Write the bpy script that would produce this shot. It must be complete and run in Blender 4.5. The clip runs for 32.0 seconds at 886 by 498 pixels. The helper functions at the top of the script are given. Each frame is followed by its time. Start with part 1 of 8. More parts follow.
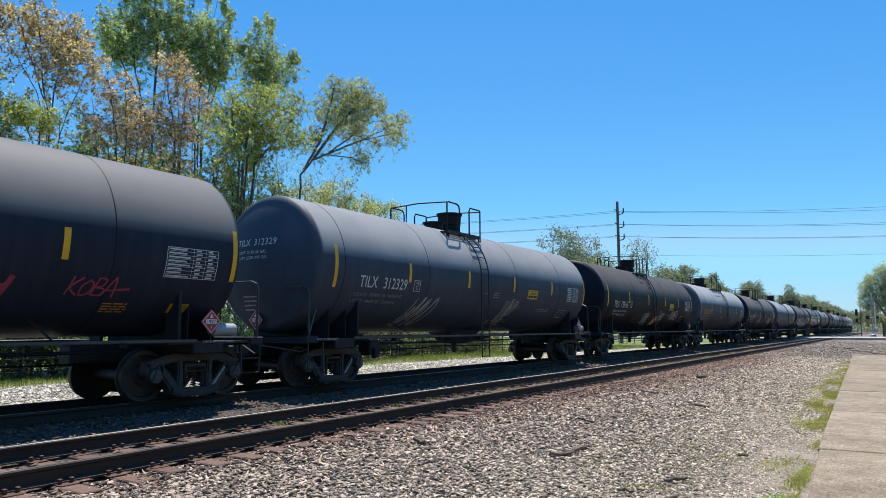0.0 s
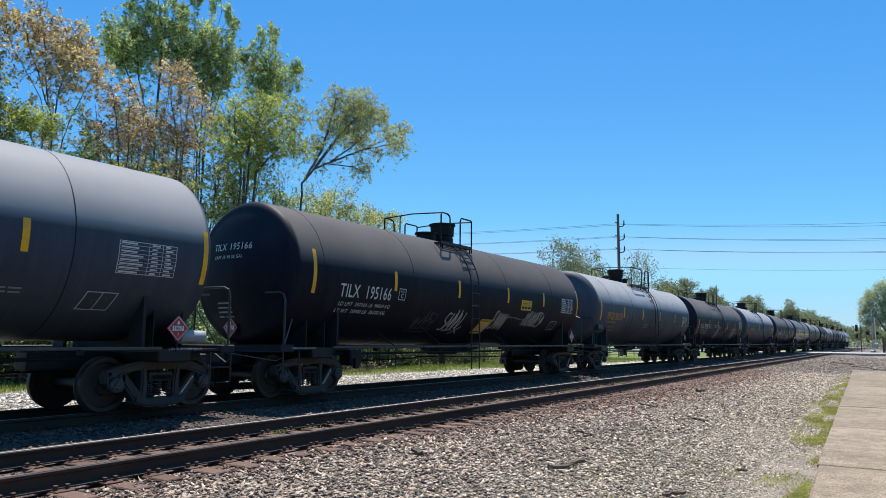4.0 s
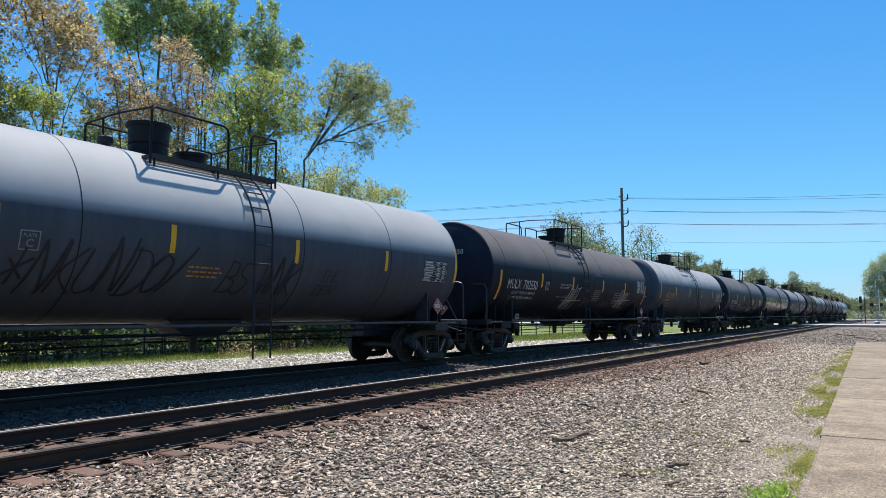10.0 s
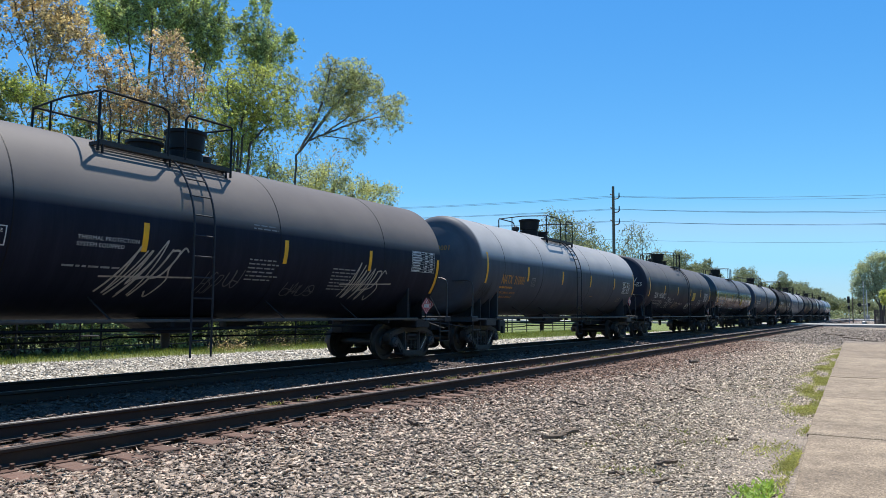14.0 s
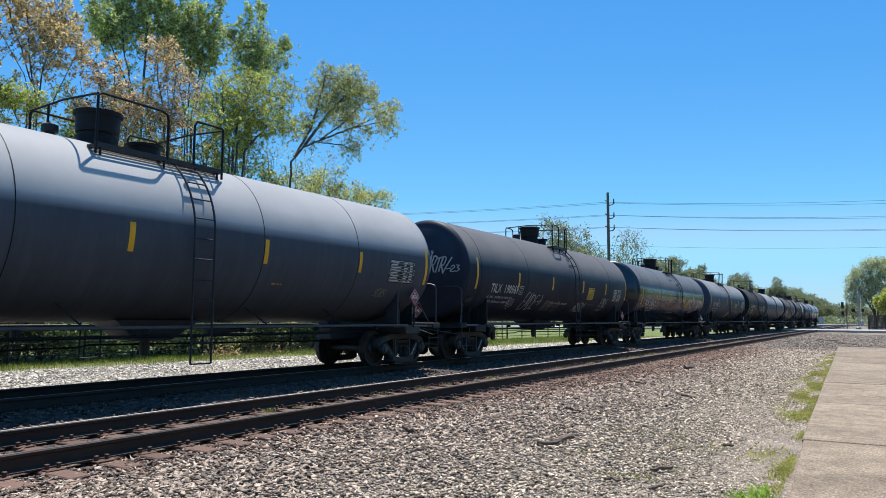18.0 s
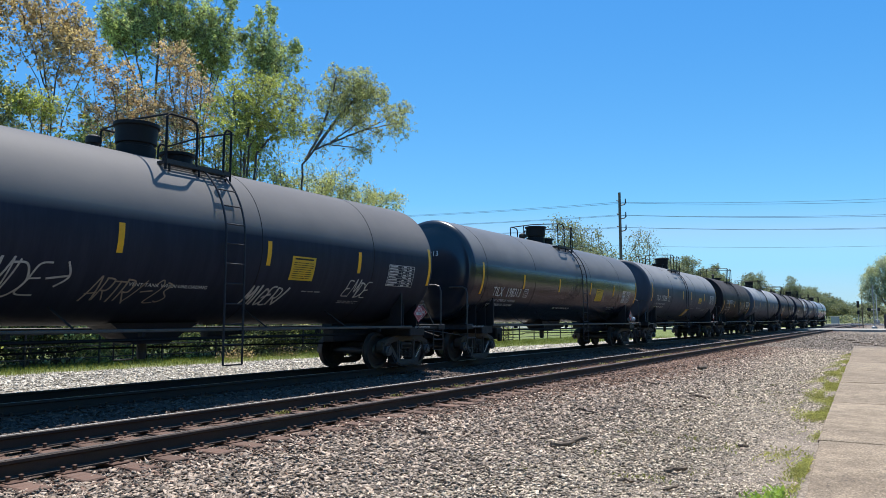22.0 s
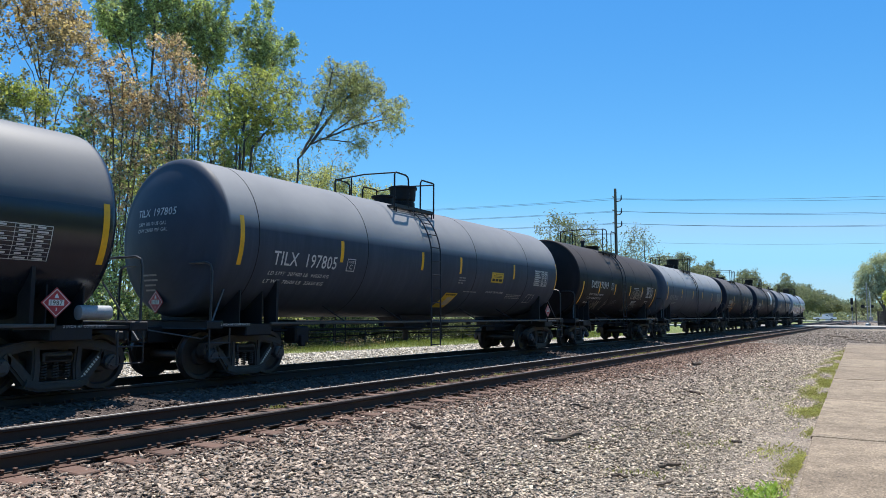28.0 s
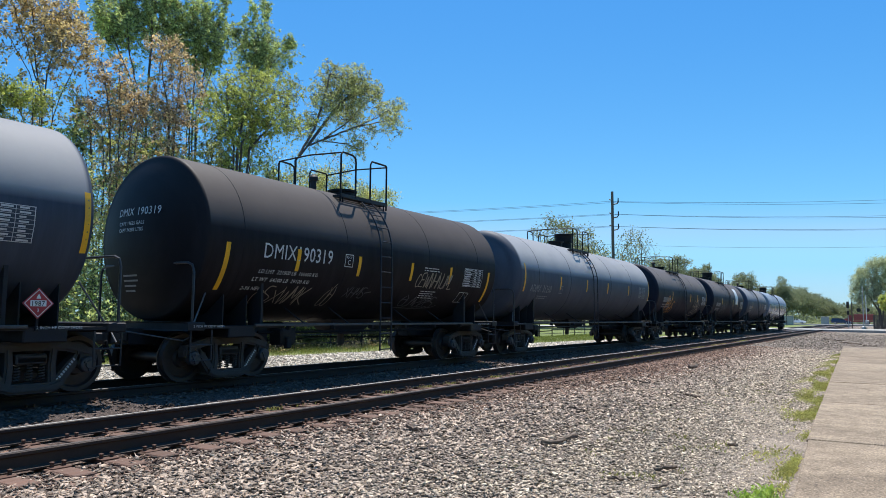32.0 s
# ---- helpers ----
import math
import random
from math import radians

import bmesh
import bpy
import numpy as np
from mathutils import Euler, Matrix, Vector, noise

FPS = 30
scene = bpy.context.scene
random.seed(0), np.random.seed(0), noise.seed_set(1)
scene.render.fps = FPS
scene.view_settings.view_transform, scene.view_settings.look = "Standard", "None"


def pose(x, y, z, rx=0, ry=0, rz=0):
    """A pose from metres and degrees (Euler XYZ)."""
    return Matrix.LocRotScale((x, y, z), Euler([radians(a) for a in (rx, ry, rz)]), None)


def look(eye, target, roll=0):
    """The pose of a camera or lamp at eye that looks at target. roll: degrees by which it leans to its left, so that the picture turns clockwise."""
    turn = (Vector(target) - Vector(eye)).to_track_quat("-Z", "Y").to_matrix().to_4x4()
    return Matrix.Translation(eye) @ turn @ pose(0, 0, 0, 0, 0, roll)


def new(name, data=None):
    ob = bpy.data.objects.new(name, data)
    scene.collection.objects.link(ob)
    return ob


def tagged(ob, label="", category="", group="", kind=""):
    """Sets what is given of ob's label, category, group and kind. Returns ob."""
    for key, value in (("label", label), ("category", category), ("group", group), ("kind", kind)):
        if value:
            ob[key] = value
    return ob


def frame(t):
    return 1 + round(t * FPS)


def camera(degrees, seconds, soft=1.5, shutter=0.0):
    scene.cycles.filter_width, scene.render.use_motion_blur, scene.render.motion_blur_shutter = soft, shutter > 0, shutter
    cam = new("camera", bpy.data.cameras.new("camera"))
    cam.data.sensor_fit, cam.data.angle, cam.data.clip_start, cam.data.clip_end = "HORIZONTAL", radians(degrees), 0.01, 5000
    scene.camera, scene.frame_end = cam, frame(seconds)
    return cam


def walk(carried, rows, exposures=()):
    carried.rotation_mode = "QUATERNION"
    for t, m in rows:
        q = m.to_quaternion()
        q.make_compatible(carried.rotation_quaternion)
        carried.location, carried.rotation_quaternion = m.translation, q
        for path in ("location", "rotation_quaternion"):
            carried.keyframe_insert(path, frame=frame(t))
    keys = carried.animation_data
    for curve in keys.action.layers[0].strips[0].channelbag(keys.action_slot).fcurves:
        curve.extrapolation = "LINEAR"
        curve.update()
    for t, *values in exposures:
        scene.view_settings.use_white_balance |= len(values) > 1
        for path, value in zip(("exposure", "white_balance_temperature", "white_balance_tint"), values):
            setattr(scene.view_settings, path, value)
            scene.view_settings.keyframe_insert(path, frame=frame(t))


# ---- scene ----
cam = camera(63.747, 32.0, 0.4)
EYE = (0.0, 0.0, 1.270)


def aim(yaw, pitch, roll):
    """The camera at EYE, turned left from +x by yaw, up by pitch, leaning by roll."""
    y, p = radians(yaw), radians(pitch)
    d = (math.cos(y) * math.cos(p), math.sin(y) * math.cos(p), math.sin(p))
    return look(EYE, (EYE[0] + d[0], EYE[1] + d[1], EYE[2] + d[2]), roll)


walk(cam, [(t, aim(a, b, c)) for t, a, b, c in (
    (0.0, 32.20, 6.43, -0.24), (0.5, 32.21, 6.45, -0.26), (1.0, 32.29, 6.52, -0.20),
    (1.5, 32.26, 6.62, -0.03), (2.0, 32.22, 6.75, 0.17), (2.5, 32.15, 6.92, 0.32),
    (3.0, 32.06, 7.07, 0.41), (3.5, 32.12, 7.17, 0.46), (5.5, 32.48, 7.52, 0.42),
    (6.0, 32.47, 7.68, 0.46), (6.5, 32.60, 7.80, 0.49), (7.0, 32.67, 7.85, 0.49),
    (7.5, 32.74, 7.83, 0.44), (8.0, 32.88, 7.66, 0.36), (8.5, 32.91, 7.38, 0.26),
    (9.0, 32.86, 6.77, 0.15), (9.5, 32.73, 6.10, 0.04), (10.0, 32.50, 5.30, -0.04),
    (10.5, 32.29, 4.65, -0.06), (11.0, 32.06, 4.32, -0.05), (11.5, 31.85, 4.31, 0.04),
    (12.0, 31.75, 4.49, 0.18), (12.5, 31.67, 4.68, 0.35), (13.0, 31.74, 4.90, 0.44),
    (13.5, 31.78, 5.01, 0.44), (14.0, 31.81, 5.04, 0.40), (14.5, 31.85, 5.08, 0.35),
    (16.5, 31.81, 5.45, 0.20), (17.0, 31.63, 5.49, 0.27), (17.5, 31.50, 5.52, 0.30),
    (18.0, 31.42, 5.54, 0.30), (18.5, 31.45, 5.52, 0.31), (19.0, 31.57, 5.49, 0.36),
    (19.5, 31.72, 5.50, 0.40), (20.0, 31.88, 5.55, 0.38), (20.5, 32.08, 5.62, 0.33),
    (21.0, 32.16, 5.66, 0.23), (21.5, 32.24, 5.68, 0.10), (22.0, 32.34, 5.65, -0.01),
    (22.5, 32.43, 5.56, -0.06), (23.0, 32.62, 5.44, -0.03), (23.5, 32.82, 5.28, 0.03),
    (24.0, 33.01, 5.13, 0.10), (24.5, 33.11, 4.98, 0.19), (25.0, 33.12, 4.92, 0.25),
    (25.5, 32.99, 4.93, 0.28), (27.5, 32.20, 5.20, 0.25), (28.0, 31.99, 5.27, 0.23),
    (28.5, 31.86, 5.33, 0.22), (29.0, 31.76, 5.34, 0.24), (29.5, 31.73, 5.34, 0.27),
    (30.0, 31.77, 5.37, 0.31), (30.5, 31.81, 5.39, 0.36), (31.0, 31.82, 5.46, 0.40),
    (31.5, 31.80, 5.47, 0.43), (32.0, 31.75, 5.45, 0.41),
)])

# how far the train has gone, in metres, time by time
TRAVEL = (
    (0.0, 0.00), (0.5, 2.40), (1.0, 4.79), (1.5, 7.20), (2.0, 9.59), (2.5, 11.96),
    (3.0, 14.35), (3.5, 16.72), (5.5, 26.21), (6.0, 28.57), (6.5, 30.88), (7.0, 33.19),
    (7.5, 35.52), (8.0, 37.83), (8.5, 40.15), (9.0, 42.49), (9.5, 44.83), (10.0, 47.16),
    (10.5, 49.49), (11.0, 51.82), (11.5, 54.15), (12.0, 56.49), (12.5, 58.84), (13.0, 61.19),
    (13.5, 63.53), (14.0, 65.88), (14.5, 68.21), (16.5, 77.58), (17.0, 79.92), (17.5, 82.27),
    (18.0, 84.62), (18.5, 86.98), (19.0, 89.33), (19.5, 91.70), (20.0, 94.05), (20.5, 96.39),
    (21.0, 98.74), (21.5, 101.06), (22.0, 103.34), (22.5, 105.62), (23.0, 107.90), (23.5, 110.20),
    (24.0, 112.53), (24.5, 114.85), (25.0, 117.16), (25.5, 119.46), (27.5, 128.73), (28.0, 131.07),
    (28.5, 133.42), (29.0, 135.77), (29.5, 138.11), (30.0, 140.44), (30.5, 142.76), (31.0, 145.09),
    (31.5, 147.43), (32.0, 149.78),
)

# ---------- world, sun, exposure ----------
SUN_AZ, SUN_EL = radians(32.5), radians(70.5)
world = bpy.data.worlds.new("world")
scene.world = world
world.use_nodes = True
_nt = world.node_tree
_bg = _nt.nodes["Background"]
_sky = _nt.nodes.new("ShaderNodeTexSky")
_sky.sky_type = "NISHITA"
_sky.sun_disc = False
_sky.sun_elevation = SUN_EL
_sky.sun_rotation = radians(90) - SUN_AZ
_sky.altitude = 200
_sky.air_density, _sky.dust_density, _sky.ozone_density = 1.0, 0.4, 2.5
_tint = _nt.nodes.new("ShaderNodeMix")
_tint.data_type, _tint.blend_type = "RGBA", "MULTIPLY"
_tint.inputs[0].default_value = 1.0
_tint.inputs[7].default_value = (0.67, 0.97, 0.73, 1)
_nt.links.new(_sky.outputs[0], _tint.inputs[6])
_blue = _nt.nodes.new("ShaderNodeMix")
_blue.data_type, _blue.blend_type = "RGBA", "ADD"
_blue.inputs[0].default_value = 1.0
_blue.inputs[7].default_value = (0, 0, 3.28, 1)
_nt.links.new(_tint.outputs[2], _blue.inputs[6])
_floor = _nt.nodes.new("ShaderNodeMix")
_floor.data_type, _floor.blend_type = "RGBA", "LIGHTEN"
_floor.inputs[0].default_value = 1.0
_floor.inputs[7].default_value = (0.5, 2.4, 5.2, 1)
_less = _nt.nodes.new("ShaderNodeMix")
_less.data_type, _less.blend_type = "RGBA", "SUBTRACT"
_less.inputs[0].default_value = 1.0
_less.inputs[7].default_value = (0.59, 0.03, 0, 1)
_nt.links.new(_blue.outputs[2], _less.inputs[6])
_nt.links.new(_less.outputs[2], _floor.inputs[6])
# thin haze: red rises faster than in clean air where the sky is bright
_split = _nt.nodes.new("ShaderNodeSeparateColor")
_nt.links.new(_sky.outputs[0], _split.inputs[0])
_pow = _nt.nodes.new("ShaderNodeMath")
_pow.operation = "POWER"
_nt.links.new(_split.outputs[0], _pow.inputs[0])
_pow.inputs[1].default_value = 3.07
_gain = _nt.nodes.new("ShaderNodeMath")
_gain.operation = "MULTIPLY"
_nt.links.new(_pow.outputs[0], _gain.inputs[0])
_gain.inputs[1].default_value = 0.040
_cap = _nt.nodes.new("ShaderNodeMath")
_cap.operation = "MINIMUM"
_nt.links.new(_gain.outputs[0], _cap.inputs[0])
_cap.inputs[1].default_value = 2.9
_haze = _nt.nodes.new("ShaderNodeCombineColor")
_nt.links.new(_cap.outputs[0], _haze.inputs[0])
_pale = _nt.nodes.new("ShaderNodeMix")
_pale.data_type, _pale.blend_type = "RGBA", "LIGHTEN"
_pale.inputs[0].default_value = 1.0
_nt.links.new(_floor.outputs[2], _pale.inputs[6])
_nt.links.new(_haze.outputs[0], _pale.inputs[7])
_top = _nt.nodes.new("ShaderNodeMix")
_top.data_type, _top.blend_type = "RGBA", "DARKEN"
_top.inputs[0].default_value = 1.0
_top.inputs[7].default_value = (9, 6.1, 9, 1)
_nt.links.new(_pale.outputs[2], _top.inputs[6])
_nt.links.new(_top.outputs[2], _bg.inputs[0])
_bg.inputs[1].default_value = 0.0855
_sun = bpy.data.lights.new("sun", "SUN")
_sun.energy, _sun.angle, _sun.color = 4.8, radians(0.53), (1.0, 0.95, 0.87)
sun = new("sun", _sun)
sun.matrix_world = look((0, 0, 60), (-math.cos(SUN_AZ) * math.cos(SUN_EL), -math.sin(SUN_AZ) * math.cos(SUN_EL), 60 - math.sin(SUN_EL)))
scene.view_settings.exposure = 0.55

# ---------- materials ----------


def ramp(nt, fac, stops):
    n = nt.nodes.new("ShaderNodeValToRGB")
    el = n.color_ramp.elements
    while len(el) < len(stops):
        el.new(0.5)
    for e, (p, c) in zip(el, stops):
        e.position, e.color = p, (*c, 1)
    nt.links.new(fac, n.inputs[0])
    return n.outputs[0]


def noise_tex(nt, scale, detail=5, rough=0.6, stretch=None, coord="Object"):
    tc = nt.nodes.new("ShaderNodeTexCoord")
    n = nt.nodes.new("ShaderNodeTexNoise")
    n.inputs["Scale"].default_value, n.inputs["Detail"].default_value, n.inputs["Roughness"].default_value = scale, detail, rough
    src = tc.outputs[coord]
    if stretch:
        mp = nt.nodes.new("ShaderNodeMapping")
        mp.inputs["Scale"].default_value = stretch
        nt.links.new(src, mp.inputs[0])
        src = mp.outputs[0]
    nt.links.new(src, n.inputs["Vector"])
    return n.outputs[0]


def mix(nt, fac, a, b, mode="MIX"):
    n = nt.nodes.new("ShaderNodeMix")
    n.data_type, n.blend_type = "RGBA", mode
    for sock, v in ((n.inputs[0], fac), (n.inputs[6], a), (n.inputs[7], b)):
        if isinstance(v, (int, float)):
            sock.default_value = v
        elif isinstance(v, tuple):
            sock.default_value = (*v, 1)
        else:
            nt.links.new(v, sock)
    return n.outputs[2]


def bump(nt, height, strength, dist=0.02):
    n = nt.nodes.new("ShaderNodeBump")
    n.inputs["Strength"].default_value, n.inputs["Distance"].default_value = strength, dist
    nt.links.new(height, n.inputs["Height"])
    return n.outputs[0]


def material(name, color, rough=0.6, metal=0.0, vary=0.25, scale=3.0, fine=40.0, relief=0.15, dirt=None, dirt_amount=0.0, stretch=None, random_amount=0.0, island=False, spec=0.5):
    """Base colour with variation at two scales, dirt patches and fine relief."""
    m = bpy.data.materials.new(name)
    m.use_nodes = True
    nt = m.node_tree
    b = nt.nodes["Principled BSDF"]
    lo, hi = tuple(c * (1 - vary) for c in color), tuple(min(1, c * (1 + vary)) for c in color)
    big = noise_tex(nt, scale, 4, 0.6, stretch)
    small = noise_tex(nt, fine, 4, 0.7)
    c = mix(nt, 0.45, ramp(nt, big, [(0.3, lo), (0.7, hi)]), ramp(nt, small, [(0.3, lo), (0.7, hi)]))
    if dirt:
        d = ramp(nt, noise_tex(nt, scale * 0.7, 6, 0.72, stretch), [(0.45, (0, 0, 0)), (0.75, (dirt_amount,) * 3)])
        c = mix(nt, d, c, dirt)
    if random_amount:
        if island:
            rnd = nt.nodes.new("ShaderNodeNewGeometry").outputs["Random Per Island"]
        else:
            rnd = nt.nodes.new("ShaderNodeObjectInfo").outputs["Random"]
        r = ramp(nt, rnd, [(0, (1 - random_amount,) * 3), (1, (1 + random_amount,) * 3)])
        c = mix(nt, 1.0, c, r, "MULTIPLY")
    nt.links.new(c, b.inputs["Base Color"])
    rr = ramp(nt, big, [(0.3, (max(0, rough - 0.12),) * 3), (0.7, (min(1, rough + 0.12),) * 3)])
    nt.links.new(rr, b.inputs["Roughness"])
    b.inputs["Metallic"].default_value = metal
    b.inputs["Specular IOR Level"].default_value = spec
    if relief:
        nt.links.new(bump(nt, small, relief), b.inputs["Normal"])
    return m


def tank_paint(name, color, rough, sun_tone, sun_amount, streak=0.25, spec=0.10):
    """Painted jacket: sunlit tone put into the upper shell's colour, run-down streaks, dull patches."""
    m = bpy.data.materials.new(name)
    m.use_nodes = True
    nt = m.node_tree
    b = nt.nodes["Principled BSDF"]
    big = noise_tex(nt, 0.8, 5, 0.6)
    streaks = noise_tex(nt, 2.2, 6, 0.7, (2.2, 0.22, 0.22))
    small = noise_tex(nt, 60, 3, 0.6)
    c = mix(nt, ramp(nt, streaks, [(0.42, (0, 0, 0)), (0.68, (streak * 1.5,) * 3)]), color, tuple(x * 1.6 + 0.01 for x in color))
    c = mix(nt, ramp(nt, big, [(0.4, (0, 0, 0)), (0.8, (0.35,) * 3)]), c, tuple(x * 0.7 for x in color))
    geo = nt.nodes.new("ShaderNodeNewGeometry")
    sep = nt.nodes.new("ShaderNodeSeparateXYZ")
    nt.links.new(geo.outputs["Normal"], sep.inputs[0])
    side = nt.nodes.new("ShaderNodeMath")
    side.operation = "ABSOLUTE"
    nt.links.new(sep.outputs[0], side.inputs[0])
    # heads stand in shade: the sunlit tone is kept out of their colour
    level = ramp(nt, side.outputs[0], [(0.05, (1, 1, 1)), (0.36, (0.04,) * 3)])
    # sunlit tone in the colour: begins near the sun's terminator, lessens towards the crown
    up = ramp(nt, sep.outputs[2], [(0.09, (0, 0, 0)), (0.21, (sun_amount,) * 3), (0.48, (sun_amount,) * 3), (0.75, (sun_amount * 0.72,) * 3), (1.0, (sun_amount * 0.5,) * 3)])
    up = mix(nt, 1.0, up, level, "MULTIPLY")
    c = mix(nt, mix(nt, 1.0, up, ramp(nt, big, [(0.25, (0.8,) * 3), (0.65, (1,) * 3)]), "MULTIPLY"), c, sun_tone)
    nt.links.new(c, b.inputs["Base Color"])
    # rougher where the sunlit tone lies
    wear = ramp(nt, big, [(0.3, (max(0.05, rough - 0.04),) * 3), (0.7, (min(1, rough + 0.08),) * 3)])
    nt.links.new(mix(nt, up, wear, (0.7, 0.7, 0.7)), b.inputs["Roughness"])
    nt.links.new(bump(nt, small, 0.04, 0.01), b.inputs["Normal"])
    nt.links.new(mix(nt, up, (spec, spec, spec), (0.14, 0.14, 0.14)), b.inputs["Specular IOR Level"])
    return m


M = {}
# the second colour of each is the sunlit tone of its upper shell
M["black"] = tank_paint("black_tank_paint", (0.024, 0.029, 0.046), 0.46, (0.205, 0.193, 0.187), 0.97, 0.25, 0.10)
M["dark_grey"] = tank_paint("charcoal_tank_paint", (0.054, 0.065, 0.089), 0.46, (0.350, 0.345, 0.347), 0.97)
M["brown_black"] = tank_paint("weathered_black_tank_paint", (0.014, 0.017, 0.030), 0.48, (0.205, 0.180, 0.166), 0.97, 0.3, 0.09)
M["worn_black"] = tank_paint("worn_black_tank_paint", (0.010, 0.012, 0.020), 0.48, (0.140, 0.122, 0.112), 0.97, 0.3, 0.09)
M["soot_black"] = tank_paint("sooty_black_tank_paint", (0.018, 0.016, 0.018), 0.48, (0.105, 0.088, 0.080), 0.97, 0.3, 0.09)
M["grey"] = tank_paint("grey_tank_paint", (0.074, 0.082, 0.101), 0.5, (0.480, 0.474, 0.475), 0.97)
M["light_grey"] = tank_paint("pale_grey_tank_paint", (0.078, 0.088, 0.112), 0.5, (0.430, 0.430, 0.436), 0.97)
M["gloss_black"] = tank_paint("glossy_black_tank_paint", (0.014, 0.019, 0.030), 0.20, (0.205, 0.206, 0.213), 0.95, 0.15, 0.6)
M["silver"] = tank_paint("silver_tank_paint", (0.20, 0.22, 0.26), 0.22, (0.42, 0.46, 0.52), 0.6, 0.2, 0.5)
M["ladder"] = material("black_ladder_paint", (0.026, 0.029, 0.037), 0.55, 0.0, 0.3, 8, 60, 0.1, None, 0, None, 0, False, 0.25)
M["steel"] = material("dark_underframe_steel", (0.018, 0.019, 0.023), 0.6, 0.0, 0.4, 4, 60, 0.2, (0.03, 0.025, 0.022), 0.5, None, 0, False, 0.3)
M["casting"] = material("cast_steel_truck", (0.062, 0.056, 0.054), 0.62, 0.0, 0.4, 6, 80, 0.25, (0.06, 0.045, 0.036), 0.55, None, 0, False, 0.35)
M["cap"] = material("bearing_cap_steel", (0.075, 0.076, 0.085), 0.5, 0.3, 0.3, 9, 60, 0.15, (0.05, 0.04, 0.035), 0.5)
M["wheel"] = material("rusty_wheel_steel", (0.05, 0.043, 0.042), 0.5, 0.3, 0.4, 5, 70, 0.15, (0.11, 0.06, 0.04), 0.5)
M["pipe"] = material("black_pipe_paint", (0.012, 0.012, 0.014), 0.6, 0.0, 0.3, 8, 60, 0.1, None, 0, None, 0, False, 0.2)
M["grating"] = material("walkway_grating_steel", (0.035, 0.034, 0.034), 0.6, 0.2, 0.3, 6, 50, 0.2)
M["yellow"] = material("yellow_reflective_tape", (0.90, 0.44, 0.012), 0.4, 0.0, 0.15, 5, 60, 0.03, (0.25, 0.14, 0.04), 0.35)
M["yellow_sign"] = material("yellow_label", (0.66, 0.42, 0.025), 0.5, 0.0, 0.15, 5, 60, 0.03, (0.3, 0.2, 0.06), 0.3)
M["white_ink"] = material("white_stencil_paint", (0.62, 0.62, 0.62), 0.6, 0.0, 0.2, 9, 70, 0.02, (0.12, 0.12, 0.12), 0.5)
M["grey_ink"] = material("faded_stencil_paint", (0.27, 0.27, 0.275), 0.6, 0.0, 0.2, 9, 70, 0.02, (0.06, 0.06, 0.065), 0.5)
M["orange_ink"] = material("orange_stencil_paint", (0.58, 0.25, 0.035), 0.6, 0.0, 0.2, 9, 70, 0.02, (0.16, 0.10, 0.05), 0.5)
M["black_ink"] = material("black_print", (0.012, 0.012, 0.012), 0.6, 0.0, 0.2, 9, 70, 0.0)
M["pink_spray"] = material("pink_spray_paint", (0.33, 0.045, 0.085), 0.6, 0.0, 0.25, 8, 60, 0.0, (0.1, 0.02, 0.03), 0.5)
M["white_spray"] = material("white_spray_paint", (0.48, 0.47, 0.45), 0.6, 0.0, 0.3, 8, 60, 0.0, (0.1, 0.1, 0.1), 0.55)
M["tan_spray"] = material("faded_tan_spray_paint", (0.33, 0.27, 0.21), 0.6, 0.0, 0.3, 8, 60, 0.0, (0.06, 0.05, 0.05), 0.6)
M["pale_spray"] = material("pale_tan_spray_paint", (0.44, 0.40, 0.35), 0.6, 0.0, 0.3, 8, 60, 0.0, (0.09, 0.08, 0.08), 0.55)
M["grey_spray"] = material("faded_grey_spray_paint", (0.085, 0.085, 0.09), 0.6, 0.0, 0.3, 8, 60, 0.0)
M["black_spray"] = material("black_spray_paint", (0.015, 0.016, 0.02), 0.6, 0.0, 0.3, 8, 60, 0.0)
M["red_sign"] = material("red_placard", (0.42, 0.03, 0.04), 0.45, 0.0, 0.15, 8, 60, 0.0)
# colour lightened so that the sill's sunlit line shows
M["sill_paint"] = material("worn_sill_paint", (0.075, 0.073, 0.072), 0.5, 0.1, 0.35, 8, 60, 0.1, (0.02, 0.02, 0.02), 0.5)
M["hand_rail"] = material("worn_black_handrail", (0.040, 0.041, 0.045), 0.45, 0.2, 0.3, 8, 60, 0.1)
M["bare_rod"] = material("weathered_bare_rod", (0.11, 0.11, 0.115), 0.5, 0.4, 0.3, 8, 60, 0.1)
M["faded_panel"] = material("faded_label_panel", (0.55, 0.42, 0.28), 0.6, 0.0, 0.3, 6, 50, 0.02, (0.4, 0.3, 0.1), 0.5)
M["white_sign"] = material("white_placard", (0.75, 0.74, 0.72), 0.45, 0.0, 0.1, 8, 60, 0.0)
M["white_tank"] = material("white_reservoir_paint", (0.30, 0.32, 0.35), 0.4, 0.0, 0.2, 6, 50, 0.05, (0.2, 0.18, 0.16), 0.5)
M["rail_side"] = material("rusty_rail_steel", (0.034, 0.022, 0.018), 0.75, 0.1, 0.4, 3, 60, 0.3, (0.10, 0.05, 0.03), 0.4, (0.3, 1, 1))
M["rail_head"] = material("polished_rail_head", (0.42, 0.41, 0.40), 0.5, 0.7, 0.15, 3, 50, 0.03)
# same steel darkened, to stand for a rail top without sky reflection
M["dim_head"] = material("dull_rail_head", (0.10, 0.085, 0.08), 0.55, 0.4, 0.3, 3, 50, 0.05)
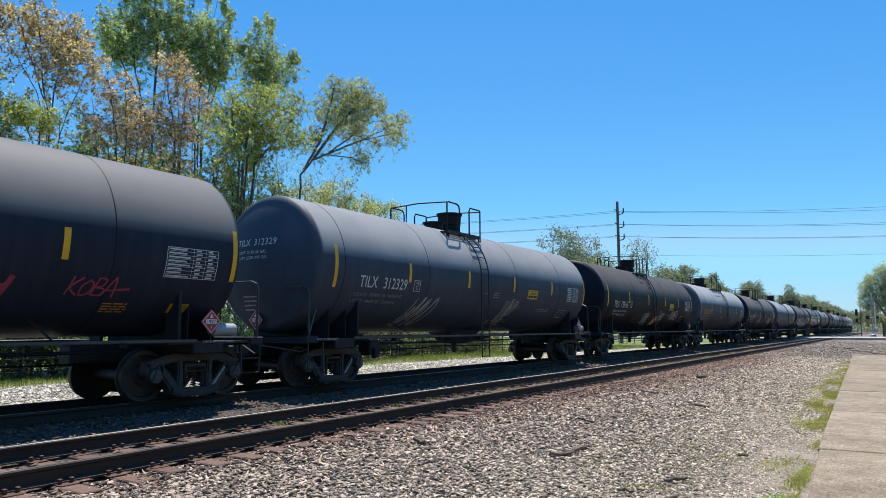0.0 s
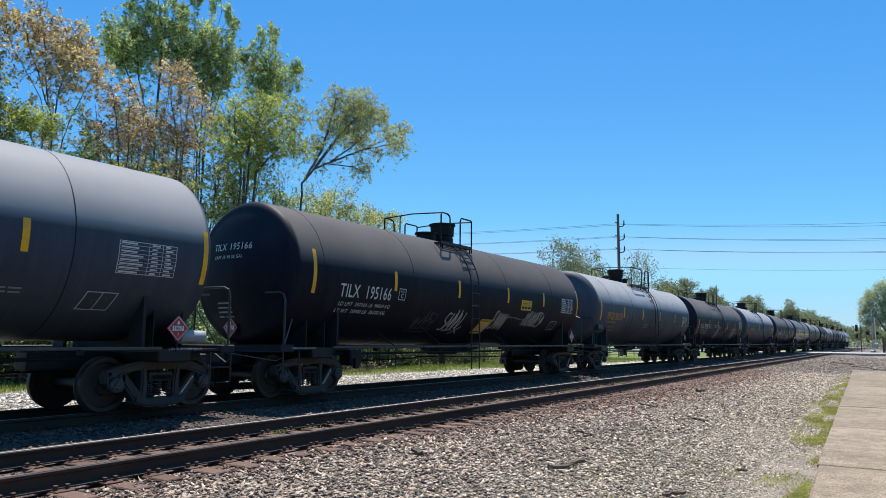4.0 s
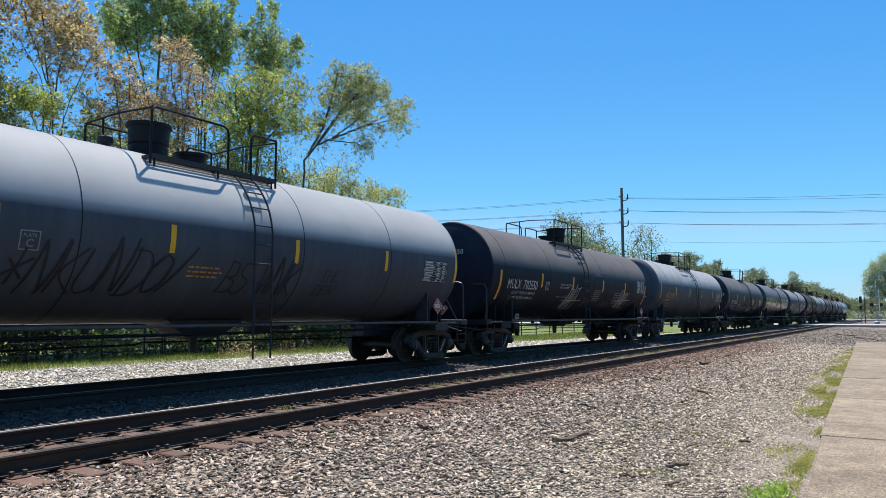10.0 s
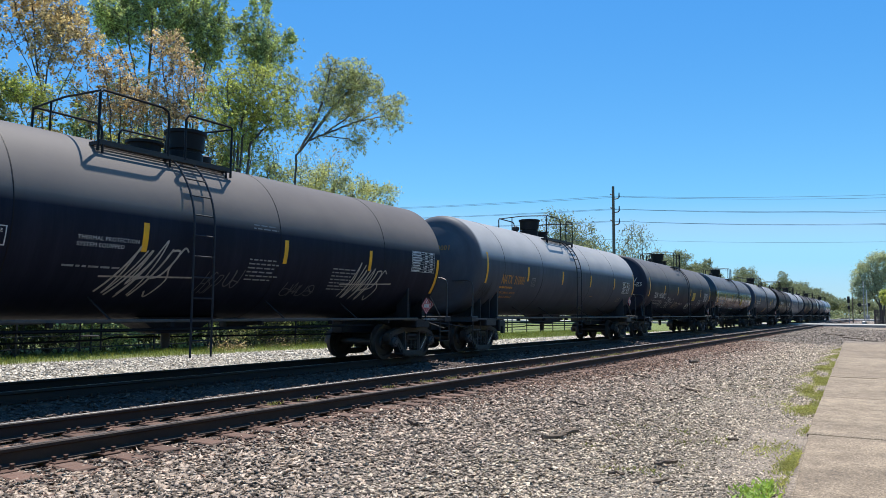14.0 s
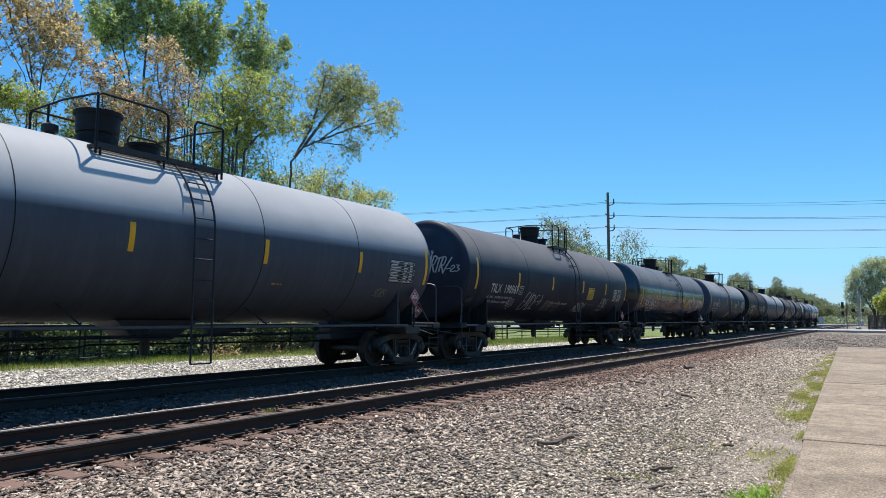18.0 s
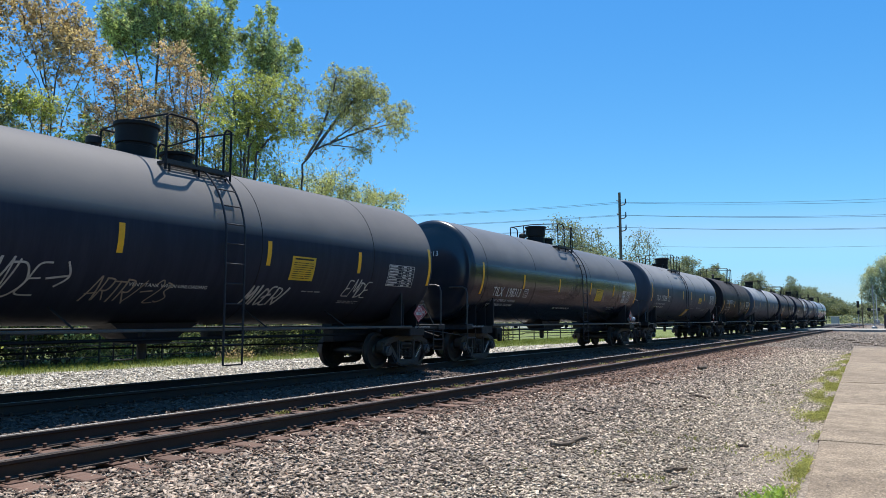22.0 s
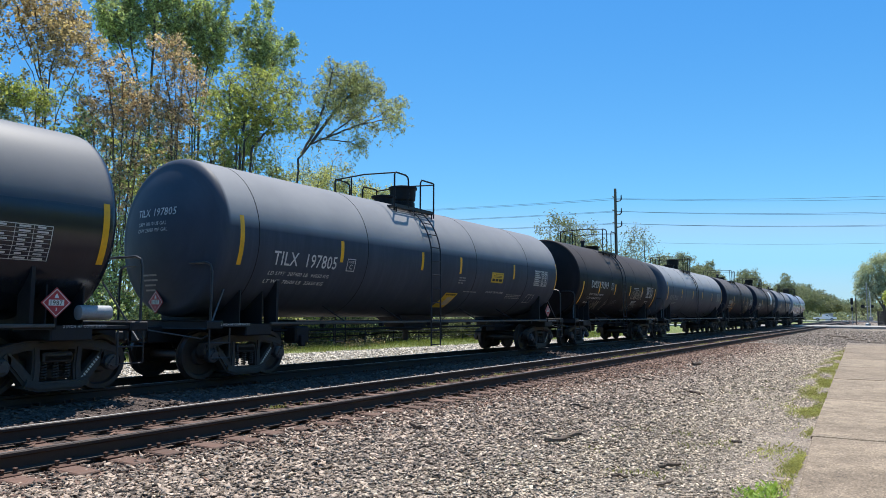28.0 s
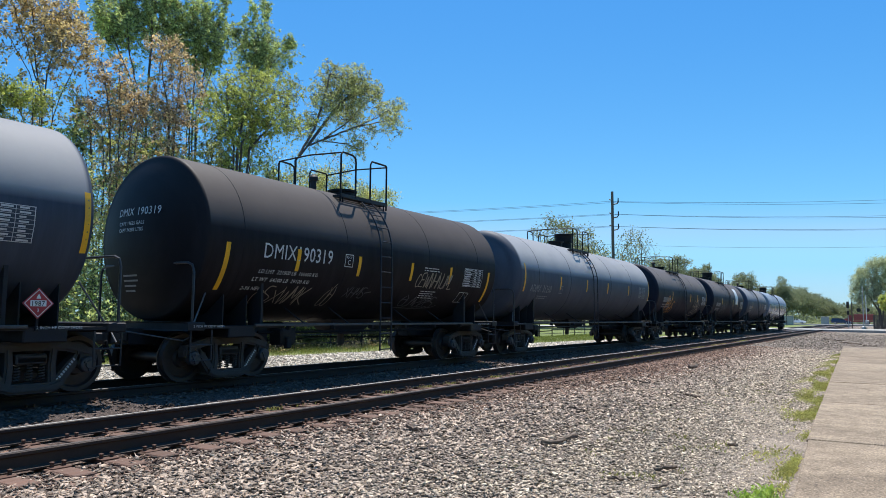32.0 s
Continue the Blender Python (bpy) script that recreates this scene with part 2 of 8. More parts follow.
M["tie"] = material("weathered_timber_tie", (0.125, 0.066, 0.046), 0.9, 0.0, 0.4, 3, 30, 0.6, (0.2, 0.14, 0.11), 0.5, (0.6, 4, 4), 0.25)
M["plate"] = material("rusty_tie_plate", (0.10, 0.05, 0.034), 0.8, 0.2, 0.4, 6, 60, 0.3)
M["rust_stone"] = material("rusty_ballast_stone", (0.152, 0.090, 0.064), 0.85, 0.0, 0.5, 7, 45, 0.5, (0.24, 0.18, 0.145), 0.5, None, 0.8, True)
M["brown_stone"] = material("brown_grey_ballast_stone", (0.338, 0.264, 0.207), 0.85, 0.0, 0.5, 9, 45, 0.6, (0.10, 0.065, 0.05), 0.5, None, 0.85, True)
M["stone"] = material("ballast_stone", (0.445, 0.366, 0.278), 0.85, 0.0, 0.45, 9, 45, 0.6, (0.13, 0.09, 0.065), 0.5, None, 0.72, True)
M["crossing_stone"] = material("grey_brown_crossing_stone", (0.215, 0.178, 0.148), 0.85, 0.0, 0.5, 9, 45, 0.6, (0.10, 0.075, 0.06), 0.5, None, 0.8, True)
# train's shade put into the stone colour, reddened against the blue sky light
M["shaded_stone"] = material("dark_ballast_stone", (0.118, 0.086, 0.073), 0.85, 0.0, 0.35, 7, 45, 0.5, (0.14, 0.09, 0.07), 0.5, None, 0.5, True)
M["pale_stone"] = material("pale_gravel_stone", (0.54, 0.49, 0.42), 0.85, 0.0, 0.3, 7, 45, 0.4, (0.3, 0.25, 0.2), 0.4, None, 0.4, True)


def concrete_material():
    """Old concrete with exposed aggregate, dark specks, stains and worn pale patches."""
    m = bpy.data.materials.new("weathered_concrete")
    m.use_nodes = True
    nt = m.node_tree
    b = nt.nodes["Principled BSDF"]
    big, mid, fine = noise_tex(nt, 0.55, 5, 0.65), noise_tex(nt, 3.2, 6, 0.7), noise_tex(nt, 38, 5, 0.75)
    c = mix(nt, 0.5, ramp(nt, big, [(0.36, (0.135, 0.108, 0.078)), (0.62, (0.315, 0.262, 0.197))]), ramp(nt, mid, [(0.36, (0.125, 0.098, 0.070)), (0.62, (0.325, 0.270, 0.205))]))
    c = mix(nt, 1.0, c, ramp(nt, fine, [(0.36, (0.55, 0.53, 0.5)), (0.62, (1.25, 1.25, 1.22))]), "MULTIPLY")
    tc = nt.nodes.new("ShaderNodeTexCoord")
    vo = nt.nodes.new("ShaderNodeTexVoronoi")
    vo.inputs["Scale"].default_value = 70
    nt.links.new(tc.outputs["Object"], vo.inputs["Vector"])
    sp = nt.nodes.new("ShaderNodeSeparateColor")
    nt.links.new(vo.outputs["Color"], sp.inputs[0])
    c = mix(nt, 1.0, c, ramp(nt, sp.outputs[0], [(0.0, (0.5,) * 3), (0.25, (0.9,) * 3), (0.85, (1.05,) * 3), (1.0, (1.5,) * 3)]), "MULTIPLY")
    rnd = nt.nodes.new("ShaderNodeObjectInfo").outputs["Random"]
    c = mix(nt, 1.0, c, ramp(nt, rnd, [(0, (0.95, 0.88, 0.84)), (1, (1.15, 1.09, 1.05))]), "MULTIPLY")
    nt.links.new(c, b.inputs["Base Color"])
    b.inputs["Roughness"].default_value = 0.9
    nt.links.new(bump(nt, fine, 0.6, 0.015), b.inputs["Normal"])
    return m


M["concrete"] = concrete_material()
M["pole_wood"] = material("grey_pole_timber", (0.13, 0.105, 0.085), 0.85, 0.0, 0.35, 4, 40, 0.4, None, 0, (3, 3, 0.2))
M["bark"] = material("tree_bark", (0.095, 0.078, 0.070), 0.9, 0.0, 0.4, 5, 30, 0.7, None, 0, (2, 2, 0.4))
M["stick"] = material("dead_wood", (0.13, 0.095, 0.07), 0.9, 0.0, 0.4, 6, 40, 0.6)
M["fence"] = material("black_fence_paint", (0.016, 0.016, 0.017), 0.55, 0.0, 0.3, 6, 50, 0.1)
# pale blue sky light on the wires is put into this colour
M["cable"] = material("dark_cable", (0.22, 0.28, 0.34), 0.6, 0.0, 0.2)
M["signal_grey"] = material("galvanised_signal_steel", (0.36, 0.36, 0.37), 0.5, 0.4, 0.2)
M["white_paint"] = material("white_vehicle_paint", (0.75, 0.75, 0.74), 0.25, 0.0, 0.06)
M["navy_paint"] = material("dark_blue_vehicle_paint", (0.02, 0.035, 0.075), 0.2, 0.0, 0.1)
M["car_glass"] = material("dark_car_glass", (0.02, 0.025, 0.03), 0.08, 0.0, 0.1)
M["tyre"] = material("black_tyre_rubber", (0.02, 0.02, 0.02), 0.8, 0.0, 0.2)


def leaf_material(name, lo, hi, trans=0.35):
    m = bpy.data.materials.new(name)
    m.use_nodes = True
    nt = m.node_tree
    b = nt.nodes["Principled BSDF"]
    rnd = nt.nodes.new("ShaderNodeNewGeometry").outputs["Random Per Island"]
    c = ramp(nt, rnd, [(0.0, lo), (1.0, hi)])
    big = noise_tex(nt, 0.9, 3, 0.6)
    c = mix(nt, 1.0, c, ramp(nt, big, [(0.3, (0.65,) * 3), (0.7, (1.25,) * 3)]), "MULTIPLY")
    nt.links.new(c, b.inputs["Base Color"])
    b.inputs["Roughness"].default_value = 0.55
    b.inputs["Specular IOR Level"].default_value = 0.15
    t = nt.nodes.new("ShaderNodeBsdfTranslucent")
    nt.links.new(mix(nt, 1.0, c, (1.35, 1.35, 0.95), "MULTIPLY"), t.inputs[0])
    mx = nt.nodes.new("ShaderNodeMixShader")
    mx.inputs[0].default_value = trans
    nt.links.new(b.outputs[0], mx.inputs[1])
    nt.links.new(t.outputs[0], mx.inputs[2])
    nt.links.new(mx.outputs[0], nt.nodes["Material Output"].inputs[0])
    return m


M["leaf_green"] = leaf_material("fresh_green_leaves", (0.08, 0.105, 0.045), (0.66, 0.76, 0.35), 0.4)
M["leaf_light"] = leaf_material("yellow_green_leaves", (0.13, 0.16, 0.045), (0.66, 0.70, 0.22), 0.4)
M["leaf_rust"] = leaf_material("rust_brown_spring_buds", (0.12, 0.085, 0.055), (0.86, 0.64, 0.41), 0.38)
M["leaf_ochre"] = leaf_material("ochre_spring_buds", (0.14, 0.10, 0.052), (0.90, 0.70, 0.40), 0.38)
M["leaf_olive"] = leaf_material("olive_spring_leaves", (0.085, 0.10, 0.048), (0.76, 0.76, 0.36), 0.4)
# brush leaves with the overhanging trees' shade put into the colour
M["leaf_shaded"] = leaf_material("dark_bramble_leaves", (0.022, 0.028, 0.014), (0.20, 0.22, 0.10), 0.2)
# greyed leaf colours: the haze of distance is put into them
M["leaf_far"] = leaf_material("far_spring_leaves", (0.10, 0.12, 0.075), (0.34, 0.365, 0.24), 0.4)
M["leaf_pale"] = leaf_material("pale_spring_leaves", (0.15, 0.185, 0.10), (0.74, 0.77, 0.56), 0.35)
M["grass"] = leaf_material("spring_grass", (0.16, 0.195, 0.04), (0.34, 0.375, 0.11), 0.25)
M["straw"] = leaf_material("dry_straw", (0.30, 0.24, 0.14), (0.55, 0.46, 0.30), 0.15)
M["mat_grass"] = leaf_material("short_yellow_grass", (0.29, 0.30, 0.10), (0.62, 0.61, 0.26), 0.25)
M["dry_grass"] = leaf_material("dry_yellow_grass", (0.22, 0.25, 0.06), (0.40, 0.41, 0.14), 0.25)

# ---------- geometry helpers ----------


def link_mesh(name, verts, faces, mat, parent=None, label="", smooth=False):
    me = bpy.data.meshes.new(name)
    me.from_pydata([tuple(v) for v in verts], [], [tuple(f) for f in faces])
    if smooth:
        me.polygons.foreach_set("use_smooth", [True] * len(me.polygons))
    me.materials.append(mat)
    me.update()
    ob = new(name, me)
    if parent:
        ob.parent = parent
    return tagged(ob, label)


def fast_mesh(name, verts, tris, mat):
    """A mesh object from large numpy arrays of triangles or quads."""
    me = bpy.data.meshes.new(name)
    n = tris.shape[1]
    me.vertices.add(len(verts))
    me.vertices.foreach_set("co", np.asarray(verts, np.float32).ravel())
    me.loops.add(tris.size)
    me.loops.foreach_set("vertex_index", tris.astype(np.int32).ravel())
    me.polygons.add(len(tris))
    me.polygons.foreach_set("loop_start", np.arange(0, tris.size, n, dtype=np.int32))
    me.update(calc_edges=True)
    me.materials.append(mat)
    return new(name, me)


def empty(name, m=None):
    ob = new(name)
    ob.empty_display_size = 0.3
    if m is not None:
        ob.matrix_basis = m
    return ob


class Geo:
    """A list of vertices and faces to which simple solids are added."""

    def __init__(self):
        self.v, self.f = [], []

    def add(self, verts, faces):
        o = len(self.v)
        self.v += [tuple(p) for p in verts]
        self.f += [tuple(i + o for i in f) for f in faces]
        return self

    def box(self, x0, x1, y0, y1, z0, z1, c=0.0):
        """A box with its upright and long edges chamfered by c."""
        if c <= 0:
            v = [(x, y, z) for x in (x0, x1) for y in (y0, y1) for z in (z0, z1)]
            return self.add(v, [(0, 1, 3, 2), (4, 6, 7, 5), (0, 4, 5, 1), (2, 3, 7, 6), (0, 2, 6, 4), (1, 5, 7, 3)])
        pts = [(y0 + c, z0), (y1 - c, z0), (y1, z0 + c), (y1, z1 - c), (y1 - c, z1), (y0 + c, z1), (y0, z1 - c), (y0, z0 + c)]
        ins = [(min(max(y, y0 + c), y1 - c), min(max(z, z0 + c), z1 - c)) for y, z in pts]
        rings = [(x0, ins), (x0 + c, pts), (x1 - c, pts), (x1, ins)]
        v = [(x, y, z) for x, ring in rings for y, z in ring]
        f = [tuple(range(7, -1, -1)), tuple(range(24, 32))]
        for r in range(3):
            for i in range(8):
                a, b = r * 8 + i, r * 8 + (i + 1) % 8
                f.append((a, b, b + 8, a + 8))
        return self.add(v, f)

    def cyl(self, p0, p1, r0, r1=None, n=12, cap=True):
        p0, p1 = Vector(p0), Vector(p1)
        r1 = r0 if r1 is None else r1
        d = (p1 - p0).normalized()
        a = d.orthogonal().normalized()
        b = d.cross(a)
        v = [p + (a * math.cos(6.28319 * i / n) + b * math.sin(6.28319 * i / n)) * r for p, r in ((p0, r0), (p1, r1)) for i in range(n)]
        f = [(i, (i + 1) % n, n + (i + 1) % n, n + i) for i in range(n)]
        if cap:
            f += [tuple(range(n - 1, -1, -1)), tuple(range(n, 2 * n))]
        return self.add(v, f)

    def tube(self, pts, r, n=8, closed=False):
        """A round bar along a bent line."""
        P = [Vector(p) for p in pts]
        k = len(P)
        prev = None
        v, f = [], []
        for i, p in enumerate(P):
            d = (P[(i + 1) % k] - P[i - 1]) if closed else (P[min(i + 1, k - 1)] - P[max(i - 1, 0)])
            d.normalize()
            a = d.orthogonal().normalized() if prev is None else (prev - d * prev.dot(d)).normalized()
            prev = a
            b = d.cross(a)
            v += [p + (a * math.cos(6.28319 * j / n) + b * math.sin(6.28319 * j / n)) * r for j in range(n)]
        for i in range(k if closed else k - 1):
            for j in range(n):
                a0, b0 = i * n + j, i * n + (j + 1) % n
                a1, b1 = (i + 1) % k * n + j, (i + 1) % k * n + (j + 1) % n
                f.append((a0, b0, b1, a1))
        if not closed:
            f += [tuple(range(n - 1, -1, -1)), tuple(range((k - 1) * n, k * n))]
        return self.add(v, f)

    def lathe(self, prof, n=24, axis="x", c=(0, 0, 0)):
        """prof: (along, radius) pairs, turned about an axis through c."""
        v, f = [], []
        for s, r in prof:
            for j in range(n):
                a = 6.28319 * j / n
                q = {"x": (s, r * math.cos(a), r * math.sin(a)), "y": (r * math.sin(a), s, r * math.cos(a)), "z": (r * math.cos(a), r * math.sin(a), s)}[axis]
                v.append((q[0] + c[0], q[1] + c[1], q[2] + c[2]))
        for i in range(len(prof) - 1):
            for j in range(n):
                f.append((i * n + j, i * n + (j + 1) % n, (i + 1) * n + (j + 1) % n, (i + 1) * n + j))
        f += [tuple(range(n - 1, -1, -1)), tuple(range((len(prof) - 1) * n, len(prof) * n))]
        return self.add(v, f)

    def prism(self, poly, y0, y1, hole=None):
        """A polygon in x and z, thick from y0 to y1."""
        n = len(poly)
        v = [(x, y, z) for y in (y0, y1) for x, z in poly]
        f = [tuple(range(n)), tuple(range(2 * n - 1, n - 1, -1))] + [(i, i + n, (i + 1) % n + n, (i + 1) % n) for i in range(n)]
        return self.add(v, f)

    def plate(self, pts):
        return self.add(pts, [tuple(range(len(pts)))])


def part(name, geo, mat, parent, label="", smooth=False):
    """Links geo as one mesh under a thing or a part."""
    me = bpy.data.meshes.new(name)
    me.from_pydata(geo.v, [], geo.f)
    bm = bmesh.new()
    bm.from_mesh(me)
    bmesh.ops.recalc_face_normals(bm, faces=bm.faces)
    bm.to_mesh(me)
    bm.free()
    if smooth:
        me.polygons.foreach_set("use_smooth", [True] * len(me.polygons))
        me.set_sharp_from_angle(angle=radians(35))
    me.materials.append(mat)
    ob = new(name, me)
    ob.parent = parent
    return tagged(ob, label)


def share(ob, parent, m, name=None):
    """A second part on the same mesh."""
    o = new(name or ob.name.split(".")[0], ob.data)
    o.parent, o.matrix_basis = parent, m
    return tagged(o, ob.get("label", ""))

# ---------- lettering ----------
FONT_TEXTS = ["1987", "3", "PLATE", "C", "TILX", "312329", "195166", "UTLX", "208355", "MULX", "702550", "NATX", "310001", "190969", "198313", "197805", "DMIX",
              "190319", "ADMX", "31260", "LD LMT  207100 LB  94000 KG", "LT WT  78900 LB  35700 KG", "LD LMT  195900 LB  88600 KG", "LT WT  90100 LB  40900 KG",
              "LD LMT  221800 LB  100600 KG", "LT WT  64200 LB  29100 KG", "LD LMT  207400 LB  94050 KG", "LT WT  78600 LB  35650 KG",
              "LD LMT  208400 LB  93550 KG", "LT WT  78600 LB  38150 KG", "2 INCH HF COMP SHOES", "JACK", "HERE", "VENT TANK WHEN UNLOADING", "0.50 INCH CERAMIC FIBER",
              "CAPY 30110 US GAL", "CAPY 25088 IMP GAL", "CAPY 30550 US GAL", "CAPY 116000 L", "CAPY 19625 GALS", "CAPY 74288 LTRS", "FOR CHEMICAL EMERGENCY", "2-96 NEW", "THERMAL PROTECTION", "SYSTEM EQUIPPED", "THE TANK CAR PEOPLE", "LD LMT  206300 LB  93550 KG", "LT WT  79700 LB  36150 KG"]


def letter_shapes():
    """The flat outlines of all words, one unit high, starting at x = 0."""
    obs = []
    for s in FONT_TEXTS:
        cu = bpy.data.curves.new("words", "FONT")
        cu.body, cu.size, cu.resolution_u = s, 1.38, 2
        cu.space_character = 1.06
        cu.offset = 0.035 if s == "UTLX" else 0.0 if "M" in s else 0.012
        obs.append(new("words", cu))
    dg = bpy.context.evaluated_depsgraph_get()
    shapes = {}
    for s, ob in zip(FONT_TEXTS, obs):
        me = bpy.data.meshes.new_from_object(ob.evaluated_get(dg))
        v = np.array([p.co[:] for p in me.vertices])
        v[:, 0] -= v[:, 0].min()
        shapes[s] = (v, [tuple(p.vertices) for p in me.polygons])
        bpy.data.meshes.remove(me)
    for ob in obs:
        cu = ob.data
        bpy.data.objects.remove(ob)
        bpy.data.curves.remove(cu)
    return shapes


LETTERS = letter_shapes()


class Skin:
    """Flat marks laid on the near side (or the rear head) of a tank, lifted a few millimetres."""

    def __init__(self, r, zc, half, head, knuckle=0.2, shift=0.0):
        self.shift = shift
        self.r, self.zc, self.half, self.head, self.knuckle = r, zc, half, head, knuckle

    def side(self, x, z, lift=0.006):
        r = self.r + lift
        e = abs(x - self.shift) - (self.half - self.head)
        if e > 0:
            k = self.knuckle
            if e < k:
                r = lift + self.r - k + k * math.sqrt(1 - (e / k) ** 2)
            else:
                r = lift + (self.r - k) * math.sqrt(max(0.0, (self.head - e) / (self.head - k)))
        a = (z - self.zc) / self.r
        return (x, 0.05 - r * math.cos(a), self.zc + r * math.sin(a))

    def end(self, y, z, lift=0.012):
        """On the head that faces -x; y is measured to the left of a viewer."""
        q = min(1.0, math.hypot(y, z - self.zc) / (self.r - self.knuckle))
        return (self.shift - self.half + (self.head - self.knuckle) * q * q - lift, y, z)

    def words(self, geo, s, x, z, h, wide=1.0, slant=0.0, on_end=False, lift=0.008):
        v, f = LETTERS[s]
        if on_end:
            return geo.add([self.end(x - a * h * wide, z + b * h, 0.015) for a, b, _ in v], f)
        return geo.add([self.side(x + (a * wide + slant * b) * h, z + b * h, lift) for a, b, _ in v], f)

    def width(self, s, h, wide=1.0):
        return LETTERS[s][0][:, 0].max() * h * wide

    def patch(self, geo, x0, x1, z0, z1, n=6, slant=0.0, lift=0.006):
        k = max(1, int(abs(x1 - x0) / 0.5))
        o = len(geo.v)
        for i in range(n + 1):
            z = z0 + (z1 - z0) * i / n
            for j in range(k + 1):
                geo.v.append(self.side(x0 + (x1 - x0) * j / k + slant * (z - z0), z, lift))
        for i in range(n):
            for j in range(k):
                a = o + i * (k + 1) + j
                geo.f.append((a, a + 1, a + k + 2, a + k + 1))
        return geo

    def stroke(self, geo, pts, w, lift=0.009, on_end=False):
        """A spray line of width w through (x, z) points."""
        L = []
        for i, (x, z) in enumerate(pts):
            x0, z0 = pts[max(0, i - 1)]
            x1, z1 = pts[min(len(pts) - 1, i + 1)]
            d = math.hypot(x1 - x0, z1 - z0) or 1
            L.append(((z1 - z0) / d * w / 2, -(x1 - x0) / d * w / 2))
        o = len(geo.v)
        for (x, z), (a, b) in zip(pts, L):
            geo.v += [self.end(-x - a, z + b, lift + 0.008), self.end(-x + a, z - b, lift + 0.008)] if on_end else [self.side(x + a, z + b, lift), self.side(x - a, z - b, lift)]
        for i in range(len(pts) - 1):
            geo.f.append((o + 2 * i, o + 2 * i + 1, o + 2 * i + 3, o + 2 * i + 2))


def curve_through(pts, n=6):
    """Points of a smooth line through the given ones."""
    out = []
    for i in range(len(pts) - 1):
        p0, p1, p2, p3 = pts[max(i - 1, 0)], pts[i], pts[i + 1], pts[min(i + 2, len(pts) - 1)]
        for j in range(n):
            t = j / n
            out.append(tuple(0.5 * (2 * b + (c - a) * t + (2 * a - 5 * b + 4 * c - d) * t * t + (3 * b - a - 3 * c + d) * t ** 3) for a, b, c, d in zip(p0, p1, p2, p3)))
    return out + [tuple(pts[-1])]


def spray_tag(skin, car, x, z, w, h, mat, seed, letters=4, line=0.03, label="white spray-paint graffiti tag", slant=0.25):
    """A looping graffiti tag of letter-like strokes; no word can be read."""
    rg = random.Random(seed)
    g = Geo()
    cw = w / letters
    shapes = ([(0.0, 0.2), (0.5, 0.55), (0.85, 0.9), (0.45, 1.05), (0.1, 0.6), (0.3, 0.05), (0.9, 0.1)], [(0.0, 0.0), (0.35, 1.15), (0.55, 0.2), (0.8, 0.9), (1.0, 0.0)], [(0.05, 1.05), (0.0, 0.3), (0.35, 0.0), (0.8, 0.2), (0.85, 0.95)],
              [(0.9, 0.95), (0.3, 1.0), (0.15, 0.65), (0.8, 0.4), (0.6, 0.0), (0.0, 0.1)], [(0.5, 1.1), (0.05, 0.7), (0.15, 0.1), (0.8, 0.0), (1.0, 0.6), (0.6, 1.0)])
    for k in range(letters):
        x0 = x + k * cw * 0.95
        base, tall = z + rg.uniform(-0.08, 0.08) * h, h * rg.uniform(0.8, 1.15)
        fl = rg.choice((1, 1, -1))
        pts = []
        for u, v in rg.choice(shapes):
            u = u if fl > 0 else 1 - u
            pts.append((x0 + (u + rg.uniform(-0.06, 0.06)) * cw * 1.05 + slant * v * h, base + (v + rg.uniform(-0.05, 0.05)) * tall))
        skin.stroke(g, curve_through(pts, 8), line * rg.uniform(0.8, 1.2), 0.009 + 0.001 * k)
        if rg.random() < 0.45:
            v = rg.uniform(0.3, 0.7)
            skin.stroke(g, curve_through([(x0 - 0.1 * cw + slant * v * h, base + v * tall), (x0 + 0.5 * cw, base + (v + 0.1) * tall), (x0 + 1.1 * cw + slant * v * h, base + v * tall)]), line, 0.016)
    if rg.random() < 0.7:
        pts = [(x - 0.05 * w, z - 0.12 * h), (x + 0.45 * w, z - 0.2 * h), (x + 0.95 * w, z - 0.06 * h), (x + 1.12 * w, z + 0.25 * h)]
        skin.stroke(g, curve_through(pts), line, 0.017)
    return part("graffiti", g, mat, car, label)


